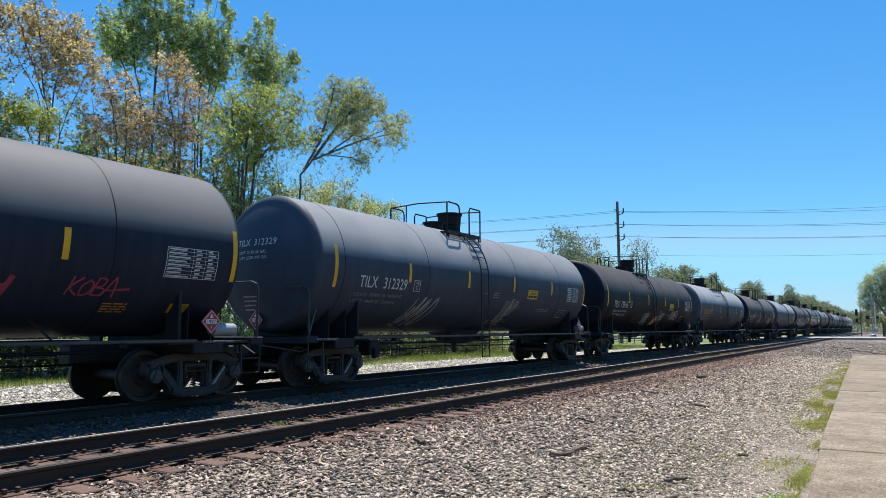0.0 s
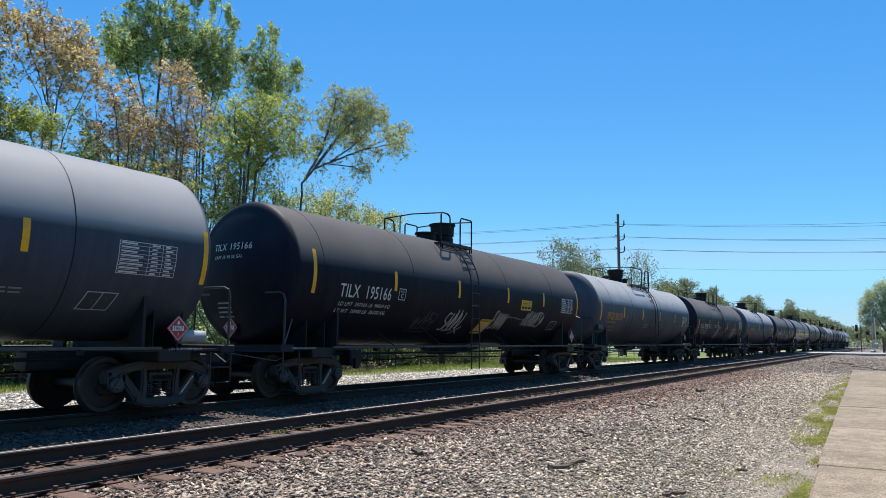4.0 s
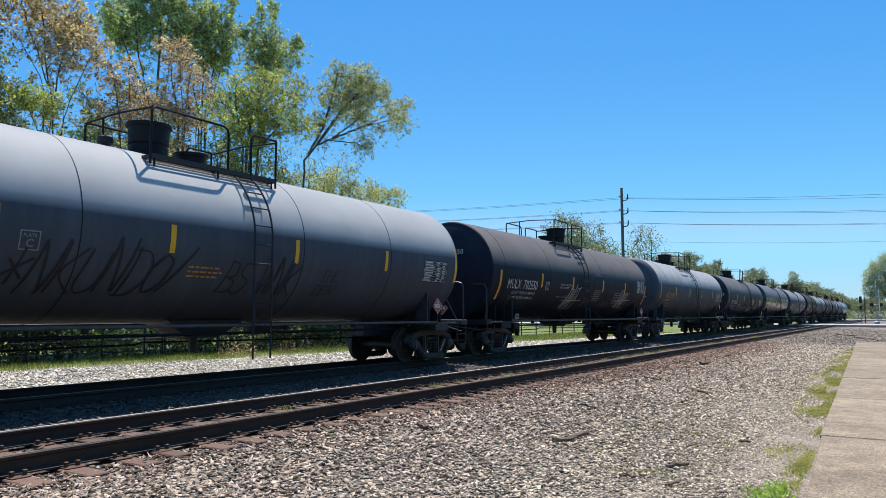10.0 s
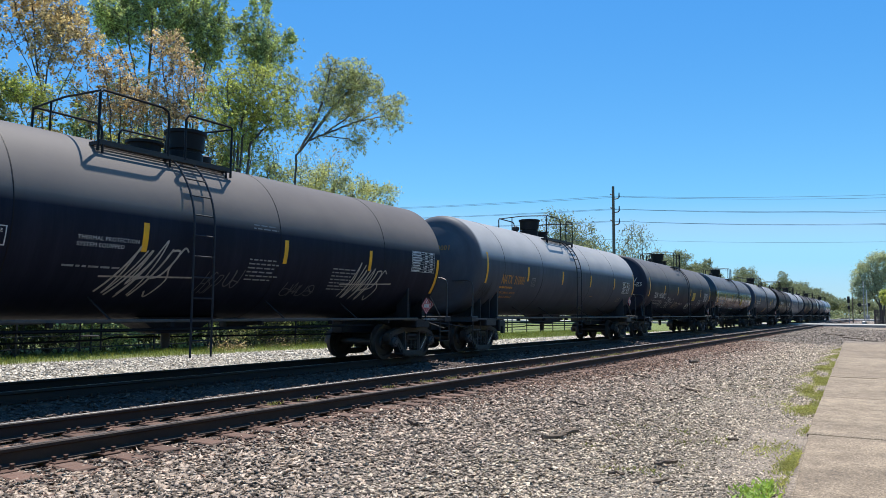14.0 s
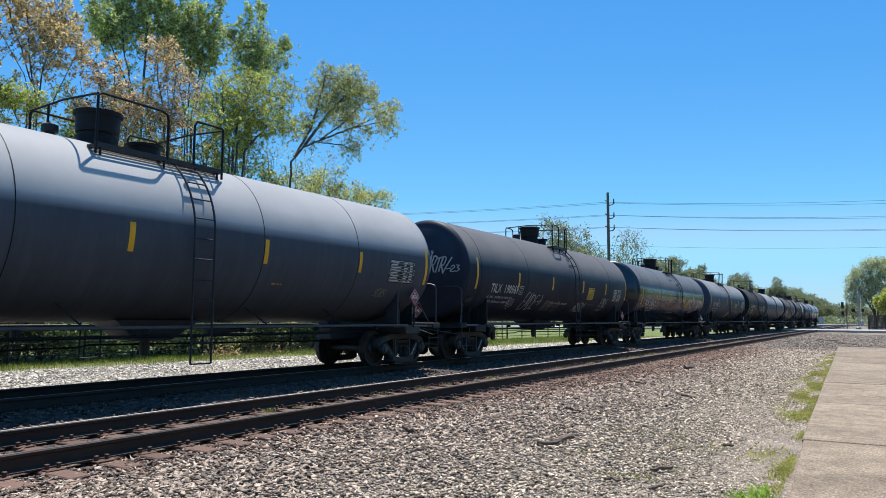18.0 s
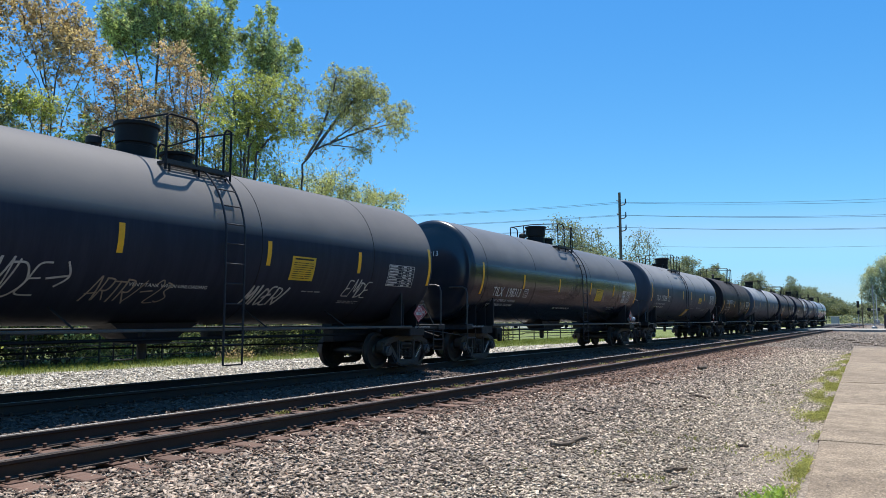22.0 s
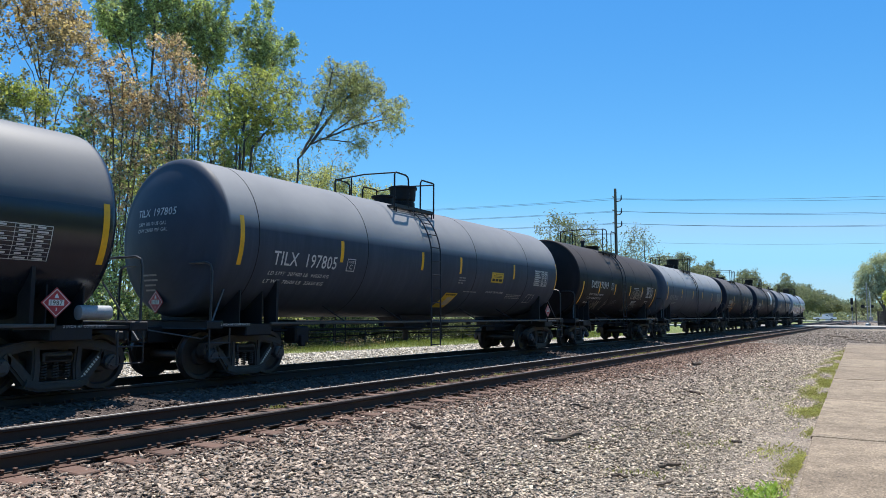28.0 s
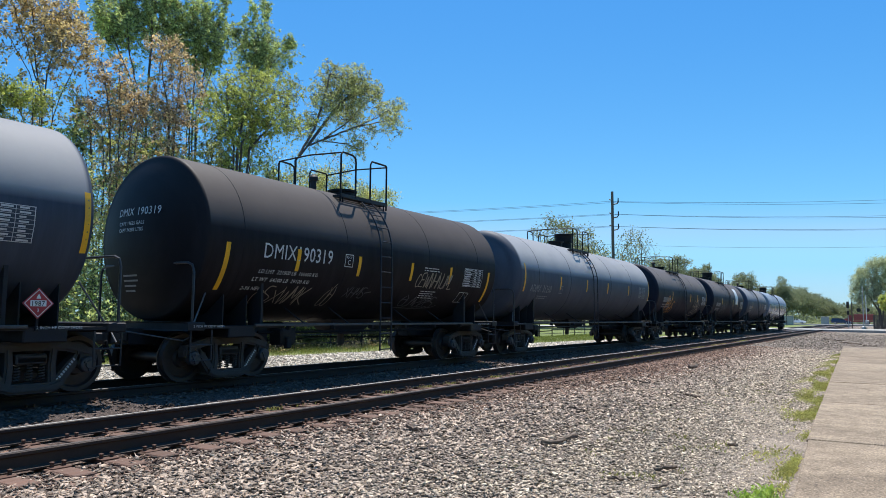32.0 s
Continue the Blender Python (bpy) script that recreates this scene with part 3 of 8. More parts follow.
STROKES = {
    "A": [[(0, 0), (0.45, 1.05), (0.6, 0.9), (0.9, 0)], [(0.05, 0.35), (1.0, 0.42)]], "B": [[(0.1, 0), (0.15, 1.05)], [(0.1, 1.0), (0.7, 0.95), (0.7, 0.6), (0.2, 0.52), (0.85, 0.4), (0.75, 0.02), (0.05, 0)]],
    "C": [[(0.85, 0.85), (0.4, 1), (0.05, 0.5), (0.35, 0), (0.9, 0.15)]], "D": [[(0.1, 0), (0.2, 1.05)], [(0.0, 1.0), (0.6, 0.95), (0.95, 0.5), (0.6, 0.02), (0, 0)]],
    "E": [[(0.8, 1.02), (0.2, 0.95), (0.1, 0.5), (0.05, 0.02), (0.8, 0)], [(0.1, 0.52), (0.65, 0.55)]], "G": [[(0.85, 0.85), (0.4, 1), (0.05, 0.5), (0.35, 0), (0.85, 0.2), (0.85, 0.5), (0.5, 0.48)]],
    "H": [[(0.1, 0), (0.1, 1)], [(0.8, 0), (0.85, 1)], [(0.1, 0.5), (0.85, 0.5)]], "I": [[(0.4, 0), (0.5, 1)]], "K": [[(0.1, 0), (0.15, 1.1)], [(0.85, 1.05), (0.2, 0.5), (1.0, 0)]],
    "L": [[(0.2, 1), (0.1, 0.05), (0.85, 0)]], "M": [[(0, 0), (0.25, 1.05)], [(0.25, 1.05), (0.5, 0.3), (0.85, 1.05)], [(0.85, 1.05), (0.95, 0)]], "N": [[(0.05, 0), (0.2, 1.05)], [(0.2, 1.05), (0.75, 0)], [(0.75, 0), (0.95, 1.05)]],
    "O": [[(0.5, 1), (0.08, 0.6), (0.3, 0.02), (0.8, 0.2), (0.85, 0.8), (0.45, 1)]], "P": [[(0.1, -0.05), (0.25, 1)], [(0.15, 1), (0.9, 0.95), (0.85, 0.5), (0.2, 0.4)]], "R": [[(0.1, 0), (0.2, 1)], [(0.1, 1), (0.85, 0.9), (0.7, 0.5), (0.2, 0.48)], [(0.3, 0.48), (0.95, -0.05)]],
    "S": [[(0.85, 0.95), (0.3, 1), (0.15, 0.65), (0.8, 0.4), (0.6, 0), (0.0, 0.1)]], "T": [[(0.0, 0.95), (1.0, 1.0)], [(0.5, 1), (0.45, -0.05)]], "U": [[(0.1, 1.05), (0.05, 0.3), (0.4, 0), (0.8, 0.25), (0.9, 1.05)]],
    "V": [[(0.05, 1.05), (0.4, 0), (0.9, 1.1)]], "W": [[(0, 1.05), (0.25, 0), (0.5, 0.8), (0.72, 0), (1.0, 1.1)]], "X": [[(0.1, 0), (0.85, 1)], [(0.1, 0.9), (0.9, 0.05)]], "Y": [[(0, 1), (0.45, 0.5)], [(0.95, 1.05), (0.3, -0.1)]],
    "2": [[(0.1, 0.8), (0.5, 1), (0.8, 0.7), (0.1, 0.05), (0.9, 0.0)]], "3": [[(0.1, 0.95), (0.7, 0.9), (0.35, 0.55), (0.85, 0.3), (0.4, 0), (0.05, 0.1)]], "*": [[(0.5, 0.1), (0.5, 0.9)], [(0.1, 0.3), (0.9, 0.7)], [(0.1, 0.7), (0.9, 0.3)]],
    "/": [[(0.0, 0.0), (0.9, 1.0)]], "-": [[(0.0, 0.45), (1.0, 0.55)]], ">": [[(0, 0.5), (1, 0.6)], [(0.6, 0.9), (1, 0.58), (0.55, 0.3)]], " ": []}


def hand_tag(skin, car, text, x, z, w, h, mat, seed, line=0.03, label="white spray-paint graffiti tag", slant=0.25, flare=0.0, on_end=False):
    """Hand-sprayed capitals that overlap, lean and swell; flare spreads the tops of tall letters."""
    rg = random.Random(seed)
    g = Geo()
    cw = w / len(text)
    lift = 0.009
    for k, ch in enumerate(text):
        x0 = x + k * cw
        base, tall = z + rg.uniform(-0.06, 0.06) * h, h * rg.uniform(0.88, 1.1)
        for st in STROKES[ch]:
            pts = []
            for u, v in st:
                u, v = u + rg.uniform(-0.05, 0.05), v + rg.uniform(-0.04, 0.04)
                pts.append((x0 + u * cw * 1.12 + slant * v * h + flare * v * (x0 - x), base + v * tall))
            skin.stroke(g, curve_through(pts, 8), line * rg.uniform(0.8, 1.2), lift, on_end)
            lift += 0.0007
    return part("graffiti", g, mat, car, label)


# ---------- tank cars ----------
WHEEL_R = 0.457
SILL_Z = 1.08
AXLES = []        # every axle part, to be turned


def side_frame_shape():
    """A cast side frame: humped top member, jaws, slanting tension members, columns and spring seat."""
    g = Geo()
    t0, t1 = -0.09, 0.09

    def bar(path, w0, w1, y0, y1):
        n = len(path)
        up, dn = [], []
        for i, (x, z) in enumerate(path):
            xa, za = path[max(0, i - 1)]
            xb, zb = path[min(n - 1, i + 1)]
            d = math.hypot(xb - xa, zb - za)
            w = w0 + (w1 - w0) * i / (n - 1)
            nx, nz = -(zb - za) / d * w / 2, (xb - xa) / d * w / 2
            up.append((x + nx, z + nz))
            dn.append((x - nx, z - nz))
        g.prism(up + dn[::-1], y0, y1)
        g.prism([(x, z) for x, z in [((a[0] * 3 + b[0]) / 4, (a[1] * 3 + b[1]) / 4) for a, b in zip(up, dn)]] + [((a[0] + b[0] * 3) / 4, (a[1] + b[1] * 3) / 4) for a, b in zip(up, dn)][::-1], y0 - 0.025, y1 + 0.025)
    bar([(-1.02, 0.63), (-0.80, 0.70), (-0.52, 0.765), (0.0, 0.785), (0.52, 0.765), (0.80, 0.70), (1.02, 0.63)], 0.15, 0.15, t0, t1)
    for s in (-1, 1):
        bar([(s * 0.99, 0.67), (s * 1.035, 0.58), (s * 1.03, 0.49)], 0.10, 0.07, t0, t1)
        bar([(s * 0.76, 0.68), (s * 0.735, 0.56), (s * 0.75, 0.45)], 0.11, 0.07, t0, t1)
        bar([(s * 0.81, 0.64), (s * 0.63, 0.45), (s * 0.46, 0.24), (s * 0.35, 0.16)], 0.15, 0.20, t0, t1)
        bar([(s * 0.345, 0.74), (s * 0.325, 0.46), (s * 0.345, 0.20)], 0.11, 0.14, t0, t1)
    bar([(-0.50, 0.20), (-0.30, 0.135), (0.30, 0.135), (0.50, 0.20)], 0.15, 0.15, t0 - 0.04, t1 + 0.04)
    g.box(-0.24, 0.24, t0 - 0.03, t1 + 0.03, 0.50, 0.62, 0.02)
    return g


def spring_shape():
    pts = [(0.045 * math.cos(i * 0.9), 0.045 * math.sin(i * 0.9), 0.24 + 0.26 * i / 42) for i in range(43)]
    return Geo().tube(pts, 0.014, 5)


def truck_templates():
    """Meshes shared by all trucks."""
    d = {}
    base = empty("template")
    d["side_frame"] = part("side_frame", side_frame_shape(), M["casting"], base)
    d["spring"] = part("spring", spring_shape(), M["casting"], base, "", True)
    d["bolster"] = part("bolster", Geo().box(-0.24, 0.24, -1.12, 1.12, 0.50, 0.66, 0.03), M["casting"], base)
    d["axle"] = part("axle", Geo().lathe([(-1.02, 0.075), (-0.72, 0.08), (-0.70, 0.095), (0.70, 0.095), (0.72, 0.08), (1.02, 0.075)], 14, "y"), M["wheel"], base, "", True)
    prof = [(-0.07, 0.13), (-0.07, 0.16), (-0.015, 0.19), (-0.005, 0.36), (-0.065, 0.385), (-0.07, 0.455), (-0.055, 0.457), (0.045, 0.457), (0.05, 0.485), (0.075, 0.48), (0.08, 0.40), (0.045, 0.36), (0.03, 0.19), (0.09, 0.16), (0.09, 0.13)]
    d["wheel"] = part("wheel", Geo().lathe(prof, 40, "y"), M["wheel"], base, "", True)
    cap = Geo().lathe([(0.0, 0.13), (-0.11, 0.13), (-0.125, 0.115), (-0.13, 0.07), (-0.155, 0.065), (-0.155, 0.03)], 18, "y")
    for i in range(3):
        a = 2.094 * i
        cap.cyl((0.085 * math.sin(a), -0.12, 0.085 * math.cos(a)), (0.085 * math.sin(a), -0.155, 0.085 * math.cos(a)), 0.022, n=6)
    d["bearing_cap"] = part("bearing_cap", cap, M["cap"], base, "", True)
    mk = Geo()
    for i in range(9):
        u = 0.06 + 0.105 * i
        ax, az = 0.40 + 0.30 * u, 0.20 + 0.36 * u
        mk.add([(ax + e * 0.64 * 0.030 + f * -0.77 * 0.045, -0.120, az + e * 0.77 * 0.030 + f * 0.64 * 0.045) for e, f in ((0, 0), (1, 0), (1, 1), (0, 1))], [(0, 1, 2, 3)])
    d["marking"] = part("frame_marking", mk, M["white_ink"], base, "white stencilled marking, not readable")
    d["adapter"] = part("bearing_adapter", Geo().box(-0.13, 0.13, -0.09, 0.09, 0.58, 0.64, 0.015), M["casting"], base)
    d["brake_beam"] = part("brake_beam", Geo().box(-0.04, 0.04, -0.85, 0.85, 0.33, 0.41, 0.01).box(-0.09, 0.06, -0.80, -0.70, 0.28, 0.55, 0.01).box(-0.09, 0.06, 0.70, 0.80, 0.28, 0.55, 0.01), M["casting"], base)
    return base, d


TRUCK_BASE, TP = truck_templates()
I4 = Matrix.Identity(4)


def add_truck(car, x):
    for s in (-1, 1):
        share(TP["side_frame"], car, pose(x, s * 1.0, 0))
        for dx in (-0.19, 0.0, 0.19):
            share(TP["spring"], car, pose(x + dx, s * 1.04, 0))
        for a in (-0.889, 0.889):
            share(TP["adapter"], car, pose(x + a, s * 1.0, 0))
    share(TP["bolster"], car, pose(x, 0, 0))
    share(TP["marking"], car, pose(x, -1.0, 0))
    for a in (-0.889, 0.889):
        ax = share(TP["axle"], car, pose(x + a, 0, WHEEL_R))
        for s in (-1, 1):
            share(TP["wheel"], ax, pose(0, s * 0.7525, 0, 0, 0, 0 if s < 0 else 180))
            share(TP["bearing_cap"], ax, pose(0, s * 1.06, 0, 0, 0, 0 if s < 0 else 180))
        AXLES.append(ax)
        share(TP["brake_beam"], car, pose(x + a * 0.42, 0, 0, 0, 0, 0 if a < 0 else 180))


def tank_profile(half, r, head, knuckle, n=12):
    """Shell with dished heads and rounded knuckles, from end to end."""
    p = []
    dish = head - knuckle
    for i in range(n + 1):
        q = (r - knuckle) * i / n
        p.append((-half + dish * (i / n) ** 2, max(0.02, q)))
    for i in range(1, 9):
        a = math.pi / 2 * i / 8
        p.append((-half + dish + knuckle * (1 - math.cos(a)), r - knuckle + knuckle * math.sin(a)))
    m = len(p)
    k = 8
    for i in range(1, k):
        p.append((-(half - head) + 2 * (half - head) * i / k, r))
    return p + [(-x, q) for x, q in reversed(p[:m])]


def make_car(spec):
    L, paint = spec["L"], M[spec["paint"]]
    r, zc = spec.get("r", 1.57) + 0.055, spec.get("zc", 2.84) - 0.055
    short = spec.get("short", 0.2)
    half, shift = L / 2 - 0.58 - short, -short
    head, knuckle = spec.get("head", 0.5), spec.get("knuckle", 0.2)
    tc = spec.get("tc", L / 2 - 1.95)
    post = L / 2 - 0.75
    frame_mat = M[spec.get("frame", "steel")]
    car = tagged(empty("tank_car"), spec["label"], "tank car", "tank cars of the freight train")
    skin = Skin(r, zc, half, head, knuckle, shift)
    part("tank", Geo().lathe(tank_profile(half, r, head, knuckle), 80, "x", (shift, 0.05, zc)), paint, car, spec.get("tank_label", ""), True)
    for x in spec.get("seams", (-7.4, -3.85, 1.55, 5.2) if L > 16 else (-half * 0.8, -half * 0.28, half * 0.3, half * 0.75)):
        g = Geo()
        prof = [(-0.009, r - 0.01), (-0.008, r + 0.004), (0.008, r + 0.004), (0.009, r - 0.01)]
        n = 72
        for s, q in prof:
            for j in range(n):
                g.v.append((x + s, 0.05 + q * math.cos(6.28319 * j / n), zc + q * math.sin(6.28319 * j / n)))
        for i in range(3):
            for j in range(n):
                g.f.append((i * n + j, i * n + (j + 1) % n, (i + 1) * n + (j + 1) % n, (i + 1) * n + j))
        part("jacket_seam", g, M["pipe"], car, "", True)
    # trucks
    for s in (-1, 1):
        add_truck(car, s * tc)
    # underframe
    for s in (-1, 1):
        part("stub_sill", Geo().box(s * (tc - 1.9), s * (L / 2 - 0.35), -0.18, 0.18, 0.70, 1.02, 0.02), frame_mat, car)
        part("end_sill", Geo().box(s * (post - 0.22), s * (post + 0.12), -1.50, 1.50, 0.98, 1.14, 0.02), frame_mat, car)
        for q in (-1, 1):
            part("end_platform", Geo().box(s * (post - 0.22), s * (tc - 0.9), q * 1.46, q * 0.5, 1.02, 1.07), frame_mat, car)
        b = Geo()
        for dx in (-0.30, 0.30):
            yy = 1.22
            zt = zc - math.sqrt(r * r - yy * yy) if yy < r else zc
            b.add([(s * tc + dx - 0.012 + e, y, z) for e in (0, 0.024) for y, z in ((-yy, 1.0), (yy, 1.0), (yy, zt), (0.7, zc - math.sqrt(r * r - 0.49)), (0, zc - r), (-0.7, zc - math.sqrt(r * r - 0.49)), (-yy, zt))],
                  [tuple(range(7)), tuple(range(13, 6, -1))] + [(i, i + 7, (i + 1) % 7 + 7, (i + 1) % 7) for i in range(7)])
        part("saddle", b, frame_mat, car)
        part("body_bolster", Geo().box(s * tc - 0.34, s * tc + 0.34, -1.46, 1.46, 0.84, 1.04, 0.02), frame_mat, car)
        # brace, cut lever and air hose
        part("end_brace", Geo().tube([(s * (post - 0.15), -1.3, 1.13), (s * (post - 0.55), -1.15, 1.8)], 0.016, 6), M["bare_rod"], car)
        part("cut_lever", Geo().tube([(s * (post + 0.05), -1.42, 0.86), (s * (post + 0.08), -1.3, 0.80), (s * (L / 2 - 0.1), -0.25, 0.98), (s * (L / 2 - 0.1), -0.1, 0.9)], 0.013, 6), M["bare_rod"], car)
        part("air_hose", Geo().tube([(s * (L / 2 - 0.3), 0.35, 0.8), (s * (L / 2 - 0.05), 0.3, 0.62), (s * (L / 2 + 0.08), 0.2, 0.45), (s * L / 2, 0.05, 0.40)], 0.022, 6), M["pipe"], car)
        # coupler
        xe = s * (L / 2 - 0.35)
        cg = Geo().box(xe, xe + s * 0.22, -0.10, 0.10, 0.78, 0.94, 0.02)
        cg.box(xe + s * 0.20, xe + s * 0.37, -0.15, 0.13, 0.72, 1.0, 0.04)
        part("coupler", cg, M["casting"], car)
        hose = [(xe + s * 0.12, -0.32 * s, 0.80), (xe + s * 0.2, -0.33 * s, 0.55), (xe + s * 0.30, -0.3 * s, 0.34), (xe + s * 0.36, -0.2 * s, 0.27)]
        part("air_hose", Geo().tube(curve_through(hose, 4), 0.028, 7), M["pipe"], car, "", True)
        # end handrail across the car
        zr = 2.25
        rail = [(s * post, -1.43, 1.10), (s * post, -1.43, zr - 0.18), (s * post, -1.38, zr - 0.05), (s * post, -1.25, zr), (s * post, 1.25, zr), (s * post, 1.38, zr - 0.05), (s * post, 1.43, zr - 0.18), (s * post, 1.43, 1.10)]
        part("end_handrail", Geo().tube(rail, 0.024, 8), M["hand_rail"], car, "", True)
        for q in (-1, 1):
            st = [(s * (post + 0.05), q * 1.47, 1.0), (s * (post + 0.05), q * 1.47, 0.44), (s * (post - 0.43), q * 1.47, 0.44), (s * (post - 0.43), q * 1.47, 1.0)]
            g = Geo().tube(st, 0.018, 6).tube([(s * (post + 0.05), q * 1.47, 0.72), (s * (post - 0.43), q * 1.47, 0.72)], 0.016, 6)
            part("corner_step", g, M["hand_rail"], car, "", True)
        # bracket plates that carry the tank at the platform
        for q in (-1, 1):
            part("shear_plate", Geo().box(s * (tc - 0.62), s * (tc - 0.56), q * 1.0, q * 1.36, 1.04, 1.98), frame_mat, car)
    for q in (-1, 1):
        part("side_sill", Geo().box(-tc + 0.3, tc - 0.3, q * 1.47 - 0.035, q * 1.47 + 0.035, SILL_Z - 0.028, SILL_Z + 0.028, 0.01), M["sill_paint"], car)
        for x in (-0.62, -0.30, 0.26, 0.60) if spec.get("braces", True) else ():
            zz = 1.42
            yy = math.sqrt(max(0.1, r * r - (zz - zc) ** 2))
            part("tank_brace", Geo().tube([(x * tc, q * 1.46, SILL_Z), (x * tc - 0.16, q * (yy + 0.02), zz + 0.05)], 0.016, 6), M["steel"], car)
        for x in (-0.75, -0.45, -0.15, 0.15, 0.45, 0.75):
            part("sill_hanger", Geo().box(x * tc - 0.03, x * tc + 0.03, q * 1.5 - 0.1, q * 1.5 + 0.02, SILL_Z - 0.10, SILL_Z - 0.02), M["pipe"], car)
    # outlet skid and brake gear below the shell
    sk = Geo().add([(-0.95, -0.45, zc - r + 0.05), (0.95, -0.45, zc - r + 0.05), (0.95, 0.45, zc - r + 0.05), (-0.95, 0.45, zc - r + 0.05), (-0.4, -0.3, 0.82), (0.4, -0.3, 0.82), (0.4, 0.3, 0.82), (-0.4, 0.3, 0.82)],
                   [(0, 1, 2, 3), (4, 7, 6, 5), (0, 4, 5, 1), (1, 5, 6, 2), (2, 6, 7, 3), (3, 7, 4, 0)])
    part("outlet_skid", sk, frame_mat, car)
    part("outlet_valve", Geo().lathe([(0.52, 0.07), (0.60, 0.09), (0.84, 0.09)], 12, "z"), M["casting"], car, "", True)
    part("brake_reservoir", Geo().lathe([(-tc + 2.2, 0.05), (-tc + 2.24, 0.13), (-tc + 3.1, 0.13), (-tc + 3.14, 0.05)], 16, "x", (0, 0.55, 1.0)), frame_mat, car, "", True)
    part("brake_valve", Geo().box(-tc + 1.65, -tc + 2.1, -0.9, -0.5, 0.62, 1.0, 0.04).box(-tc + 1.75, -tc + 1.9, -0.98, -0.86, 0.55, 0.8, 0.02), frame_mat, car)
    part("brake_pipe", Geo().tube([(-tc + 1.2, -0.62, 0.90), (tc - 1.2, -0.62, 0.90)], 0.03, 7), M["pipe"], car)
    part("brake_rod", Geo().tube([(-tc + 1.4, 0.2, 0.66), (-1.2, 0.25, 0.70), (-1.0, 0.25, 0.74), (tc - 1.4, 0.2, 0.66)], 0.02, 6), M["pipe"], car)
    part("brake_cylinder", Geo().lathe([(1.6, 0.05), (1.62, 0.12), (2.2, 0.12), (2.24, 0.06), (2.7, 0.04)], 14, "x", (0, 0.2, 0.98)), frame_mat, car, "", True)
    # top platform, housing and rails
    top = zc + r
    px0, px1 = spec.get("plat", (-2.1, 0.1))
    wide, zd = 1.05, top - 0.22
    back, start = spec.get("loops", (1.3, 0.7))
    for q in (-1, 1):
        g = Geo()
        for x in (px0, px1 - 0.06, (px0 + px1) / 2):
            g.box(x, x + 0.06, q * 0.84, q * wide, zd - 0.05, zd - 0.01)
        g.box(px0, px1, q * wide - 0.015, q * wide + 0.015, zd - 0.05, zd + 0.04)
        wk = part("walkway", g, M["grating"], car)
        bar = part("grating_bar", Geo().box(px0, px1, -0.022, 0.022, zd - 0.03, zd + 0.01), M["grating"], wk)
        bar.matrix_basis = pose(0, q * (wide - 0.07), 0)
        for y0 in (0.14, 0.21):
            share(bar, wk, pose(0, q * (wide - y0), 0))
    for q in (-1, 1):
        for x in (px0 + 0.1, (px0 + px1) / 2, px1 - 0.12):
            part("walkway_bracket", Geo().tube([(x, q * wide, zd - 0.04), (x, q * (wide + 0.01), zc + math.sqrt(r * r - 1.1) - 0.02)], 0.022, 6), M["pipe"], car)
    hx = spec.get("dome_x", (px0 + px1) / 2)
    kind = spec.get("dome", "round")
    if kind == "round":
        part("valve_housing", Geo().lathe([(top - 0.12, 0.36), (top + 0.16, 0.36), (top + 0.17, 0.33), (top + 0.22, 0.33), (top + 0.23, 0.375), (top + 0.54, 0.39), (top + 0.56, 0.43), (top + 0.62, 0.43), (top + 0.635, 0.38), (top + 0.65, 0.1)], 28, "z", (hx, 0, 0)), M["pipe"], car, "", True)
        part("manway", Geo().lathe([(top - 0.1, 0.30), (top + 0.16, 0.30), (top + 0.17, 0.36), (top + 0.22, 0.36), (top + 0.24, 0.1)], 22, "z", (hx + spec.get('manway_dx', -0.95), 0, 0)), M["pipe"], car, "", True)
        part("relief_valve", Geo().lathe([(top - 0.1, 0.09), (top + 0.12, 0.09), (top + 0.14, 0.14), (top + 0.26, 0.14), (top + 0.30, 0.06)], 12, "z", (hx - spec.get('manway_dx', -0.95) * 0.75, 0.25, 0)), M["steel"], car, "", True)
    else:
        part("manway", Geo().lathe([(top - 0.1, 0.34), (top + 0.10, 0.34), (top + 0.11, 0.40), (top + 0.16, 0.40), (top + 0.18, 0.1)], 22, "z", (hx + 0.4, 0, 0)), M["pipe"], car, "", True)
        part("relief_valve", Geo().lathe([(top - 0.1, 0.08), (top + 0.25, 0.08), (top + 0.26, 0.12), (top + 0.34, 0.12), (top + 0.42, 0.04)], 12, "z", (hx - 0.75, 0, 0)), M["steel"], car, "", True)
    rh = top + spec.get("rail", 0.68)
    foot = zd - 0.16
    for q in (-1, 1):
        y, e = q * wide, px1 - back
        rr = [(px0 + 0.02, y, foot), (px0 + 0.02, y, rh - 0.06), (px0 + 0.08, y, rh), (e - 0.14, y, rh - 0.01), (e - 0.03, y, rh - 0.06), (e, y, rh - 0.16), (e, y, zd)]
        part("platform_rail", Geo().tube(rr, 0.024, 8), M["pipe"], car, "", True)
        if q > 0:
            part("mid_rail", Geo().tube([(px0 + 0.02, y, top + 0.28), (e, y, top + 0.28)], 0.018, 6), M["pipe"], car, "", True)
        e = px1 - start
        rr = [(e, y, zd), (e, y, rh - 0.12), (e + 0.06, y, rh - 0.02), (px1 - 0.05, y, rh - 0.02), (px1, y, rh - 0.04), (px1, y, foot)]
        part("ladder_rail", Geo().tube(rr, 0.024, 8), M["pipe"], car, "", True)
